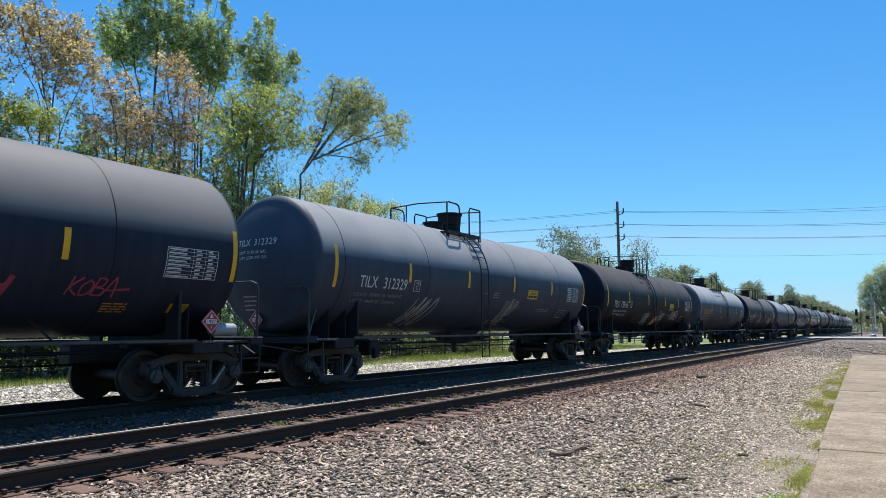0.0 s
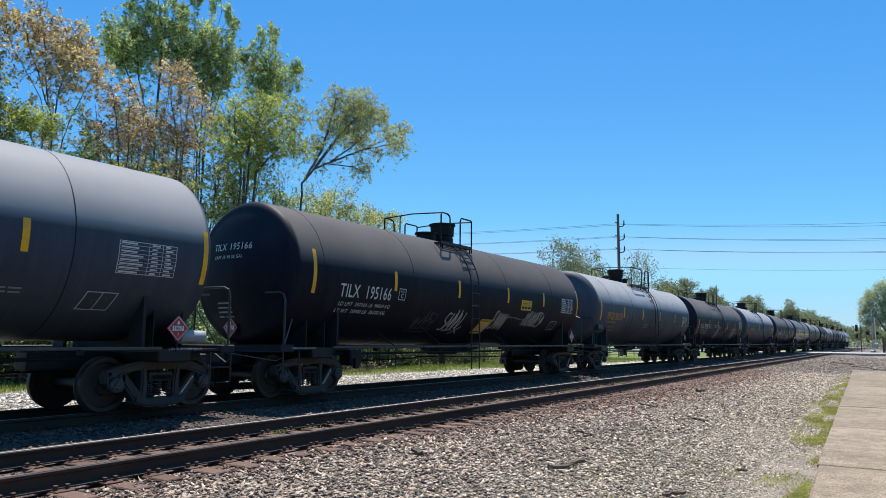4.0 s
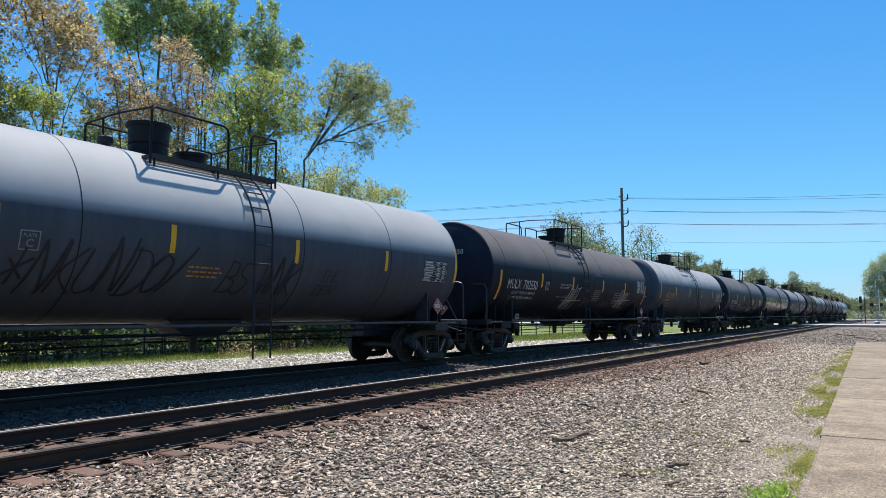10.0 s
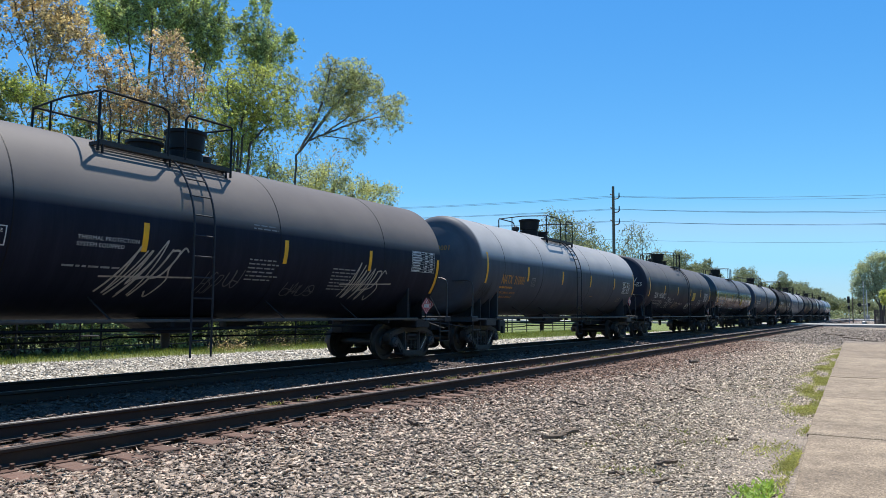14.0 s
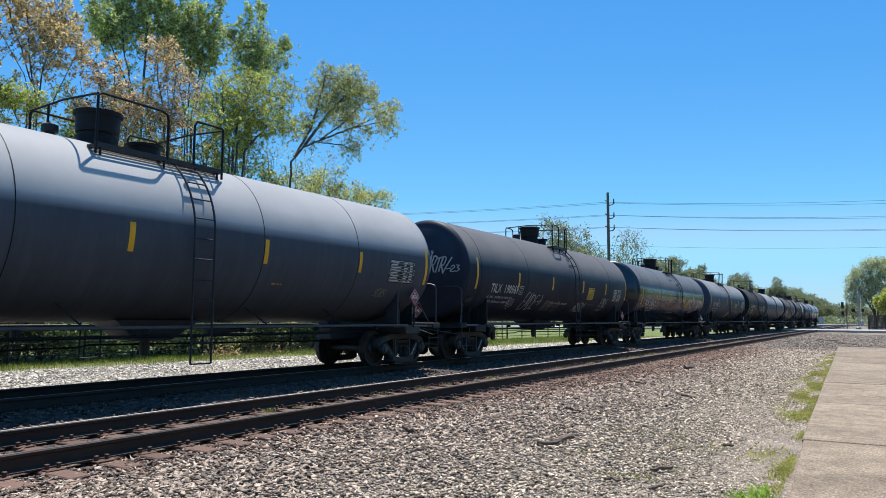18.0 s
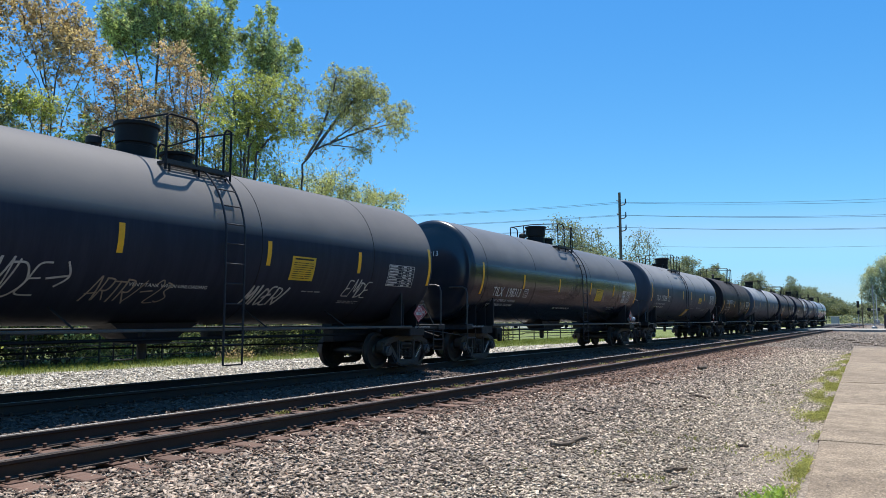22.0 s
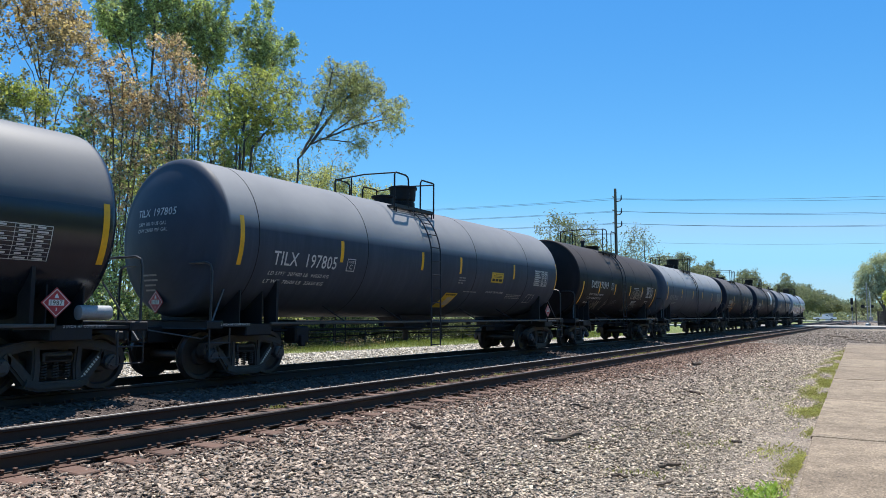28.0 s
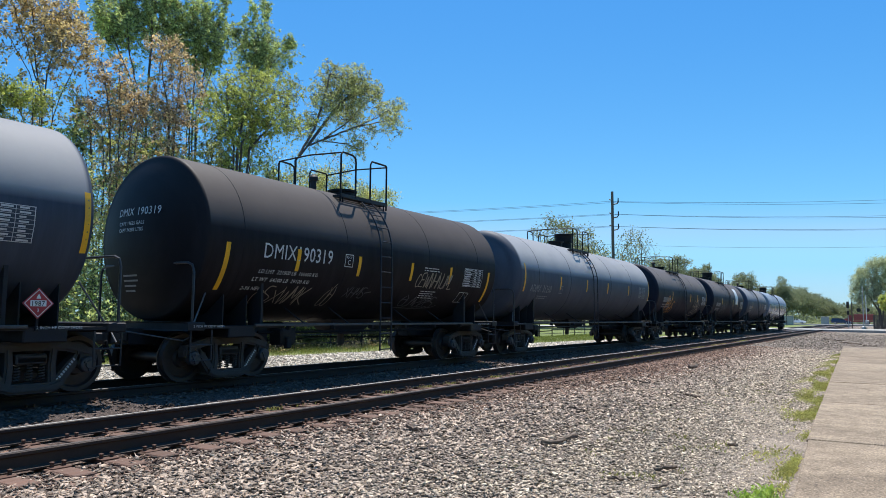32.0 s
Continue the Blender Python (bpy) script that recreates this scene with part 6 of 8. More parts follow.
    scatter_stones("gravel", np.stack([x, y, gz_array(y) + size * 0.2], 1), size, M["pale_stone"], "pale gravel strip behind the train", rg)


build_stones()

# ---------- tracks ----------
RAIL_PROF = [(-0.075, -0.186), (0.075, -0.186), (0.075, -0.172), (0.012, -0.150), (0.010, -0.055), (0.037, -0.038), (0.037, -0.010), (0.027, -0.001), (-0.027, -0.001), (-0.037, -0.010), (-0.037, -0.038), (-0.010, -0.055), (-0.012, -0.150), (-0.075, -0.172)]


def make_track(yc, zr, label):
    tr = tagged(empty("track", pose(0, yc, zr)), label, "railway track", "", "structure")
    x0, x1 = -60, 900
    for s in (-1, 1):
        g = Geo()
        n = len(RAIL_PROF)
        g.v = [(x, s * 0.7525 + a, b) for x in (x0, x1) for a, b in RAIL_PROF]
        g.f = [(i, (i + 1) % n, n + (i + 1) % n, n + i) for i in range(n)] + [tuple(range(n - 1, -1, -1)), tuple(range(n, 2 * n))]
        rl = part("rail", g, M["rail_side"], tr)
        hd = Geo().add([(x0, s * 0.7525 - 0.026, 0.0015), (x1, s * 0.7525 - 0.026, 0.0015), (x1, s * 0.7525 + 0.026, 0.0015), (x0, s * 0.7525 + 0.026, 0.0015)], [(0, 1, 2, 3)])
        # nearest rail: its missing sky reflection is put into the colour
        part("running_surface", hd, M["dim_head" if yc < 9 and s < 0 else "rail_head"], rl, "polished rail top")
    tie = part("tie", Geo().box(-0.115, 0.115, -1.3, 1.3, -0.38, -0.200, 0.012), M["tie"], tr)
    pg = Geo().box(-0.10, 0.10, -0.19, 0.19, -0.20, -0.186, 0.004)
    for a in (-0.06, 0.06):
        for b in (-0.105, 0.105):
            pg.box(a - 0.016, a + 0.016, b - 0.012, b + 0.012, -0.19, -0.145)
            pg.box(a - 0.02, a + 0.02, b - 0.022, b + 0.022, -0.150, -0.135, 0.006)
    plate = part("tie_plate", pg, M["plate"], tr)
    rg = random.Random(int(yc * 10))
    x = 0.0
    first = True
    while x < 62:
        m = pose(x + rg.uniform(-0.03, 0.03), rg.uniform(-0.06, 0.06), rg.uniform(-0.006, 0.004), 0, 0, rg.uniform(-1.2, 1.2))
        if first:
            tie.matrix_basis = m
        else:
            share(tie, tr, m)
        for s in (-1, 1):
            pm = pose(x, s * 0.7525, 0)
            if first and s == -1:
                plate.matrix_basis = pm
            else:
                share(plate, tr, pm)
        first = False
        x += 0.52
    return tr


make_track(CAR_Y, 0.0, "far railway track with rusty rails under the train")
make_track(NEAR_Y, -0.045, "near railway track with worn timber ties and spikes")

# ---------- concrete walk ----------


def build_walk():
    walk_ob = tagged(empty("pavement", pose(0, 0, 0, 0, 0, math.degrees(math.atan(0.0318)))), "weathered concrete walk of large slabs", "pavement", "", "structure")
    rg = random.Random(3)
    n = 4.97
    x = 10.75 - 5 * n
    while x < 44:
        # the gravel side is broken and crumbled, the joints are a finger wide
        e0, e1 = (0.52, 0.60) if 5 < x < 6 else (0.62 + rg.uniform(-0.012, 0.012), 0.62 + rg.uniform(-0.012, 0.012))
        m = 34
        edge = []
        for i in range(m + 1):
            u = i / m
            px = x + 0.011 + (n - 0.022) * u
            edge.append((px, e0 + (e1 - e0) * u - 0.018 * abs(noise.noise((px * 2.3, 4, 0))) - 0.030 * max(0.0, noise.noise((px * 0.9, 9, 1)) - 0.25)))
        out = edge + [(x + n - 0.011, -3.3), (x + 0.011, -3.3)]
        cx, cy = x + n / 2, -1.3
        zt = -0.312 + (0.011 if x > 10 else 0.0) + (0.013 if x > 20 else 0.0) + rg.uniform(-0.002, 0.002)
        k = len(out)
        v = [(a, b, -0.46) for a, b in out] + [(a, b, zt - 0.012) for a, b in out] + [(a + (cx - a) * 0.004, b - 0.012 * (1 if b > cy else -1), zt) for a, b in out]
        f = [tuple(range(2 * k, 3 * k))] + [(r * k + i, r * k + (i + 1) % k, (r + 1) * k + (i + 1) % k, (r + 1) * k + i) for r in (0, 1) for i in range(k)]
        part("slab", Geo().add(v, f), M["concrete"], walk_ob)
        x += n
    return walk_ob


build_walk()

# ---------- trees ----------


def limb(g, p, d, length, r, depth, rg, tips, spread=0.55, up=0.25, nseg=4):
    """A bent tapered limb that forks; collects its twig ends."""
    pts, rad = [p], [r]
    q = p.copy()
    for i in range(nseg):
        d = (d + Vector((rg.gauss(0, 0.13), rg.gauss(0, 0.13), rg.gauss(0, 0.08) + up * 0.12))).normalized()
        q = q + d * (length / nseg)
        pts.append(q.copy())
        rad.append(r * (1 - 0.5 * (i + 1) / nseg))
    n = 7 if r > 0.08 else 4
    o = len(g.v)
    for i, (c, rr) in enumerate(zip(pts, rad)):
        t = (pts[min(i + 1, nseg)] - pts[max(i - 1, 0)]).normalized()
        a = t.orthogonal().normalized()
        b = t.cross(a)
        g.v += [tuple(c + (a * math.cos(6.283 * j / n) + b * math.sin(6.283 * j / n)) * rr) for j in range(n)]
    for i in range(nseg):
        for j in range(n):
            g.f.append((o + i * n + j, o + i * n + (j + 1) % n, o + (i + 1) * n + (j + 1) % n, o + (i + 1) * n + j))
    if depth == 0:
        tips += [(pts[k], d) for k in range(2, nseg + 1)]
        return
    for k in range(rg.choice((2, 3, 3))):
        i = rg.randint(max(1, nseg - 2), nseg)
        side = Vector((rg.gauss(0, 1), rg.gauss(0, 1), rg.gauss(0, 0.5) + up)).normalized()
        nd = (d * (1 - spread) + side * spread).normalized()
        limb(g, pts[i], nd, length * rg.uniform(0.6, 0.82), rad[i] * rg.uniform(0.55, 0.75), depth - 1, rg, tips, spread, up, nseg)
    if depth >= 2:
        tips.append((pts[-1], d))


def leaf_cloud(tips, per, along, across, size, rg):
    """Small folded leaves strung along the twig ends."""
    c = np.array([t[0][:] for t in tips])
    d = np.array([t[1][:] for t in tips])
    k = len(c) * per
    u = rg.normal(0, 1, k)[:, None] * along
    cen = np.repeat(c, per, 0) + np.repeat(d, per, 0) * u + rg.normal(0, 1, (k, 3)) * across
    s = rg.uniform(0.6, 1.35, k)[:, None] * size
    a = rg.normal(0, 1, (k, 3))
    a /= np.linalg.norm(a, axis=1)[:, None]
    b = np.cross(a, rg.normal(0, 1, (k, 3)))
    b /= np.linalg.norm(b, axis=1)[:, None]
    nrm = np.cross(a, b)
    p = np.stack([cen - a * s, cen + b * s * 0.5 + nrm * s * 0.15, cen + a * s, cen - b * s * 0.5 + nrm * s * 0.15], 1)
    f = np.arange(4 * k).reshape(-1, 4)
    return p.reshape(-1, 3), f


def grow(path, points, rg, step=0.28, reach=2.6, kill=0.42, bias=(0, 0, 0.2), turns=70):
    """Branches that grow from a trunk line towards free points of the crown; gives nodes and parents."""
    nodes, par = [np.array(path[0], float)], [-1]
    for a, b in zip(path[:-1], path[1:]):
        a, b = np.array(a, float), np.array(b, float)
        n = max(1, int(np.linalg.norm(b - a) / (step * 1.6)))
        for i in range(1, n + 1):
            par.append(len(nodes) - 1)
            nodes.append(a + (b - a) * i / n + rg.normal(0, 0.014, 3))
    bias = np.array(bias)
    live = np.array(points)
    near = np.full(len(live), 1e9)
    who = np.zeros(len(live), int)
    done = 0
    kids = {}
    for _ in range(turns):
        fresh = np.array(nodes[done:])
        if len(fresh) == 0 or len(live) == 0:
            break
        d = np.linalg.norm(live[:, None] - fresh[None], axis=2)
        j = d.argmin(1)
        dm = d[np.arange(len(live)), j]
        better = dm < near
        near[better], who[better] = dm[better], j[better] + done
        done = len(nodes)
        keep = near > kill
        live, near, who = live[keep], near[keep], who[keep]
        pull = (near < reach) if done > len(path) * 6 else np.ones(len(live), bool)
        for w in np.unique(who[pull]):
            q = live[pull & (who == w)] - nodes[w]
            v = (q / np.linalg.norm(q, axis=1)[:, None]).mean(0)
            v = v / (np.linalg.norm(v) + 1e-6) + bias + rg.normal(0, 0.12, 3)
            p = nodes[w] + v / np.linalg.norm(v) * step
            old = kids.setdefault(w, [])
            if len(old) > 3 or any(np.linalg.norm(p - o) < step * 0.55 for o in old):
                continue
            old.append(p)
            par.append(w)
            nodes.append(p)
    return np.array(nodes), np.array(par)


def crown_points(lobes, spacing, rg):
    """Free points in the crown's lobes (x, y, z, radius across, radius up), denser outwards."""
    out = []
    for x, y, z, r, h in lobes:
        n = max(12, int(4.19 * r * r * h / spacing ** 3))
        d = rg.normal(0, 1, (n, 3))
        d /= np.linalg.norm(d, axis=1)[:, None]
        out.append(np.array([x, y, z]) + d * (rg.random(n) ** 0.42)[:, None] * np.array([r, r, h]))
    return np.concatenate(out)


def leafy_tree(x, y, stems, lobes, seed, leaf, label, spacing=0.6, per=38, size=0.085, across=0.17, bias=0.2, tip_r=0.009, droop=0.0, share_of_tips=0.85, z=-0.22, group="trees behind the train", power=2.25):
    """A tree whose stems (lists of x, y, z in the world) branch out into the lobes of its crown."""
    rg = np.random.default_rng(seed)
    tree = tagged(empty("tree", pose(x, y, z)), label, "tree", group)
    org = np.array([x, y, z])
    g = Geo()
    L, Dn = [], []
    cloud = crown_points(lobes, spacing, rg)
    ends = np.array([s[-1] for s in stems])
    owner = np.linalg.norm(cloud[:, None] - ends[None], axis=2).argmin(1)
    for k, st in enumerate(stems):
        pts = cloud[owner == k]
        if len(pts) == 0:
            continue
        nd, par = grow([(x, y, z - 0.1) if q is None else q for q in st], pts, rg, bias=(0, 0, bias))
        r = np.full(len(nd), 0.0)
        kids = np.zeros(len(nd), int)
        for i in range(len(nd) - 1, 0, -1):
            if kids[i] == 0:
                r[i] = tip_r ** power
            r[par[i]] += r[i]
            kids[par[i]] += 1
        rad = r ** (1 / power)
        age = np.zeros(len(nd), int)
        for i in range(len(nd) - 1, 0, -1):
            age[par[i]] = max(age[par[i]], age[i] + 1)
        for i in range(1, len(nd)):
            p, q = Vector(nd[par[i]] - org), Vector(nd[i] - org)
            t = (q - p).normalized()
            a = t.orthogonal().normalized()
            b = t.cross(a)
            n = 7 if rad[i] > 0.06 else 3
            o = len(g.v)
            ra = min(rad[par[i]], rad[i] * 1.25)
            for c, rr in ((p, ra), (q, rad[i])):
                g.v += [tuple(c + (a * math.cos(6.283 * j / n) + b * math.sin(6.283 * j / n)) * rr) for j in range(n)]
            g.f += [(o + j, o + (j + 1) % n, o + n + (j + 1) % n, o + n + j) for j in range(n)]
            if age[i] <= 2 and rg.random() < share_of_tips:
                L.append(nd[i] - org)
                Dn.append((nd[i] - nd[par[i]]) / np.linalg.norm(nd[i] - nd[par[i]]))
    part("trunk", g, M["bark"], tree, "", True)
    L, Dn = np.array(L), np.array(Dn)
    per = round(per * 0.92) if x < 60 else per
    k = len(L) * per
    c = np.repeat(L, per, 0) + np.repeat(Dn, per, 0) * rg.normal(0.08, 0.17, k)[:, None] + rg.normal(0, across, (k, 3))
    s = rg.uniform(0.55, 1.3, k)[:, None] * size
    a = np.repeat(Dn, per, 0) * 0.7 + rg.normal(0, 0.6, (k, 3)) - np.array([0, 0, droop])
    a /= np.linalg.norm(a, axis=1)[:, None]
    b = np.cross(a, rg.normal(0, 1, (k, 3)))
    b /= np.linalg.norm(b, axis=1)[:, None]
    nrm = np.cross(a, b)
    v = np.stack([c - a * s, c + b * s * 0.45 + nrm * s * 0.12, c + a * s, c - b * s * 0.45 + nrm * s * 0.12], 1).reshape(-1, 3)
    ob = fast_mesh("crown", v, np.arange(4 * k).reshape(-1, 4), M[leaf])
    ob.parent = tree
    return tree


def make_shrub(x, y, height, width, seed, leaf, label, z=-0.22, leaves=2600, size=0.070, group="undergrowth behind the train"):
    rg = random.Random(seed)
    ng = np.random.default_rng(seed)
    s = tagged(empty("shrub", pose(x, y, z)), label, "shrub", group)
    g = Geo()
    tips = []
    for k in range(8):
        d = Vector((rg.gauss(0, 0.5) * width / height, rg.gauss(0, 0.4), 1)).normalized()
        limb(g, Vector((rg.gauss(0, width * 0.25), rg.gauss(0, 0.3), -0.05)), d, height * 0.42, 0.025, 2, rg, tips, 0.55, 0.2, 3)
    part("stem", g, M["bark"], s)
    v, f = leaf_cloud(tips, max(3, leaves // len(tips)), 0.25, 0.16, size, ng)
    v[:, 2] = np.maximum(v[:, 2], 0.0)
    ob = fast_mesh("foliage", v, f, M[leaf])
    ob.parent = s
    return s


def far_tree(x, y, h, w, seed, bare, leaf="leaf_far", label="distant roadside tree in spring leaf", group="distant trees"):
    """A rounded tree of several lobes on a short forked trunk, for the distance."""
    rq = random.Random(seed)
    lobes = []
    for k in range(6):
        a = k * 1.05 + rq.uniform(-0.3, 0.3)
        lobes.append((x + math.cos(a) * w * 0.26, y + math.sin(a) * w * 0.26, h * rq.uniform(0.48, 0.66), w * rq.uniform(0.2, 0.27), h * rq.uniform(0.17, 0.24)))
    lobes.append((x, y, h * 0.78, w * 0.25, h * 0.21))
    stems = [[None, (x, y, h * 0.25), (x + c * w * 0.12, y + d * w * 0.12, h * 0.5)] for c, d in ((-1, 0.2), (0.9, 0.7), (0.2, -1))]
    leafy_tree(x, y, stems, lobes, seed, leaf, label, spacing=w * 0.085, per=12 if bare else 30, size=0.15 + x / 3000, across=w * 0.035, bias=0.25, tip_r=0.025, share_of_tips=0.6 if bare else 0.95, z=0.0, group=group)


def bunch_tree(x, y, stems, lobes, seed, leaf, label, per=7, size=0.06, bias=0.3, tip_r=0.010, droop=0.0, density=110, fill=200, shoots=0, z=-0.22, group="trees behind the train", power=2.5):
    """A tree whose stems branch into many small lobes and end in tight bunches of leaves, with gaps between."""
    density, per = density * 0.5, round(per * 1.6)
    rg = np.random.default_rng(seed)
    tree = tagged(empty("tree", pose(x, y, z)), label, "tree", group)
    org = np.array([x, y, z])
    if shoots:
        # slender leader shoots that stand out of the crown
        tops = [(u + rg.normal(0, r * 0.55), v + rg.normal(0, r * 0.5), w + h * rg.uniform(0.55, 1.05), 0.15, rg.uniform(0.35, 0.6)) for u, v, w, r, h in lobes for _ in range(shoots)]
        lobes = [(u, v, w, r * 0.9, h * 0.92) for u, v, w, r, h in lobes] + tops
    cloud = crown_points(lobes, 0.30, rg)
    # each free point belongs to the stem that passes it nearest
    near = []
    for st in stems:
        P = np.array([(x, y, z) if q is None else q for q in st], float)
        near.append(np.linalg.norm(cloud[:, None] - P[None, 1:], axis=2).min(1))
    owner = np.array(near).argmin(0)
    V, Fc, N, o = [], [], [], 0
    for k, st in enumerate(stems):
        pts = cloud[owner == k]
        if len(pts) == 0:
            continue
        nd, par = grow([(x, y, z - 0.1) if q is None else q for q in st], pts, rg, step=0.2, reach=1.8, kill=0.27, bias=(0, 0, bias))
        r, kids, age = np.zeros(len(nd)), np.zeros(len(nd), int), np.zeros(len(nd), int)
        for i in range(len(nd) - 1, 0, -1):
            if kids[i] == 0:
                r[i] = tip_r ** power
            r[par[i]] += r[i]
            kids[par[i]] += 1
            age[par[i]] = max(age[par[i]], age[i] + 1)
        rad = r ** (1 / power)
        p, q = nd[par[1:]] - org, nd[1:] - org
        t = q - p
        t /= np.linalg.norm(t, axis=1)[:, None] + 1e-9
        a = np.cross(t, np.where(np.abs(t[:, 2:3]) > 0.9, [[1.0, 0, 0]], [[0, 0, 1.0]]))
        a /= np.linalg.norm(a, axis=1)[:, None]
        b = np.cross(t, a)
        ra, rb = np.minimum(rad[par[1:]], rad[1:] * 1.25), rad[1:]
        for wide in (False, True):
            sel = (rb > 0.05) == wide
            m, n = int(sel.sum()), 7 if wide else 3
            ang = 6.28319 * np.arange(n) / n
            ring = a[sel][:, None] * np.cos(ang)[None, :, None] + b[sel][:, None] * np.sin(ang)[None, :, None]
            V.append(np.concatenate([p[sel][:, None] + ring * ra[sel][:, None, None], q[sel][:, None] + ring * rb[sel][:, None, None]], 1).reshape(-1, 3))
            j = np.arange(n)
            quad = np.stack([j, (j + 1) % n, n + (j + 1) % n, n + j], 1)
            Fc.append((o + 2 * n * np.arange(m)[:, None, None] + quad[None]).reshape(-1, 4))
            o += 2 * n * m
        N.append(q)
    N = np.concatenate(N)
    # leaf bunches fill the lobes, each on a thin twig from the nearest branch
    c = crown_points(lobes, density ** (-1 / 3), rg) - org
    # stray bunches along the inner limbs
    low = min(l[2] - l[4] for l in lobes) - z - 3.6
    high = float(np.mean([l[2] for l in lobes])) - z
    inner = N[(N[:, 2] > low) & (N[:, 2] < high)]
    c = np.concatenate([c, inner[rg.integers(0, len(inner), fill)] + rg.normal(0, 0.42, (fill, 3))])
    hold = np.empty((len(c), 3))
    far = np.empty(len(c))
    for i in range(0, len(c), 400):
        dist = np.linalg.norm(c[i:i + 400, None] - N[None], axis=2)
        j = dist.argmin(1)
        hold[i:i + 400], far[i:i + 400] = N[j], dist.min(1)
    c, hold = c[far < 1.1], hold[far < 1.1]
    d = c - hold
    d /= np.linalg.norm(d, axis=1)[:, None] + 1e-6
    sag = np.cross(d, [0.3, 0.2, 0.9])
    tw = np.stack([hold - sag * 0.006, hold + sag * 0.006, c + sag * 0.003, c - sag * 0.003], 1)
    V.append(tw.reshape(-1, 3))
    Fc.append(o + np.arange(4 * len(c)).reshape(-1, 4))
    trunk = fast_mesh("trunk", np.concatenate(V), np.concatenate(Fc), M["bark"])
    trunk.parent = tree
    k = len(c) * per
    a = np.repeat(d, per, 0) * 0.6 + rg.normal(0, 0.75, (k, 3)) - np.array([0, 0, droop])
    a /= np.linalg.norm(a, axis=1)[:, None]
    s = rg.uniform(0.6, 1.35, k)[:, None] * size
    c = np.repeat(c, per, 0) + a * s * rg.uniform(0.3, 1.4, k)[:, None] + rg.normal(0, 0.05, (k, 3))
    b = np.cross(a, rg.normal(0, 1, (k, 3)))
    b /= np.linalg.norm(b, axis=1)[:, None]
    nrm = np.cross(a, b)
    v = np.stack([c - a * s, c + b * s * 0.48 + nrm * s * 0.14, c + a * s, c - b * s * 0.48 + nrm * s * 0.14], 1).reshape(-1, 3)
    ob = fast_mesh("crown", v, np.arange(4 * k).reshape(-1, 4), M[leaf])
    ob.parent = tree
    return tree


def build_trees():
    # the tall trees that stand over the train
    bunch_tree(20.7, 29, [[None, (20.2, 29, 10.6), (19.4, 29, 13.1), (19.1, 29, 14.9)], [None, (20.4, 29, 10.9), (20.5, 29, 14.3), (20.4, 29, 16.2)], [None, (20.4, 29, 10.4), (19.1, 29, 12.7), (18.3, 29, 14.1)], [None, (20.7, 29, 10.4), (21.2, 29, 14.5)]],
               [(19.2, 29.0, 16.6, 0.53, 1.9), (19.1, 29.8, 15.8, 0.42, 1.55), (17.8, 28.4, 14.0, 0.52, 0.69), (19.5, 29.8, 14.7, 0.74, 1.21), (19.4, 28.7, 15.2, 0.62, 1.72), (20.4, 28.9, 16.9, 0.43, 1.77), (20.9, 29.6, 15.7, 0.64, 1.62), (21.1, 28.8, 16.0, 0.44, 1.61), (19.9, 29.1, 17.7, 0.35, 1.02), (17.4, 28.1, 13.7, 0.37, 0.38), (18.8, 29.5, 13.9, 0.57, 0.54)], 11, "leaf_green", "tall green broadleaf tree with upright limbs", bias=0.8, per=9, size=0.061, density=85, fill=800, shoots=3)
    bunch_tree(23.5, 29.5, [[None, (23.2, 29.5, 11.4), (22.3, 29.5, 14.4), (22.1, 29.5, 16.5)], [None, (23.4, 29.5, 11.7), (23.4, 29.5, 15.1), (22.9, 29.5, 17.0)], [None, (23.6, 29.5, 11.5), (24.2, 29.5, 15.0), (23.9, 29.5, 17.1)], [None, (23.7, 29.5, 11.5), (24.7, 29.5, 14.9), (24.9, 29.5, 16.8)]],
               [(21.8, 29.1, 16.6, 0.35, 1.63), (22.5, 29.1, 17.1, 0.34, 1.77), (24.2, 30.1, 17.7, 0.39, 1.77), (24.1, 28.8, 17.0, 0.29, 1.83), (25.4, 29.7, 17.1, 0.26, 1.37), (22.5, 29.9, 15.5, 0.74, 1.69), (22.9, 28.9, 15.4, 0.73, 1.97), (23.7, 28.7, 15.5, 0.69, 1.8), (24.8, 29.1, 15.6, 0.58, 0.51), (24.0, 29.8, 14.4, 0.7, 1.02), (24.9, 29.6, 14.6, 0.52, 0.62), (21.3, 28.9, 15.3, 0.41, 1.41)], 12, "leaf_green", "tall green broadleaf tree with upright limbs", bias=0.8, per=9, size=0.061, density=85, fill=800, shoots=3)
    bunch_tree(25.6, 28, [[None, (25.8, 28, 11.8), (26.3, 28, 14.4), (25.8, 28, 16.8)], [(26.2, 28, 13.4), (26.9, 28, 15.6), (26.9, 28, 17.1)], [(26.2, 28, 13.4), (27.8, 28, 15.7), (28.5, 28, 16.3)], [(26.2, 28, 13.4), (25.1, 28, 15.3)]],
               [(25.3, 27.5, 16.6, 0.29, 1.02), (26.0, 27.7, 16.1, 0.67, 1.26), (27.3, 28.4, 17.0, 0.43, 1.39), (25.4, 28.1, 15.3, 0.55, 0.72), (24.4, 27.5, 15.3, 0.32, 0.5), (28.0, 27.9, 16.0, 0.79, 0.43), (26.5, 28.0, 15.4, 1.22, 0.95), (25.6, 27.6, 14.3, 0.95, 0.62), (27.8, 28.3, 15.0, 0.79, 0.49), (28.2, 27.5, 16.2, 0.35, 0.33)], 13, "leaf_green", "narrow green tree with a pointed crown", bias=0.6, per=9, size=0.058, density=75, fill=420, shoots=3)
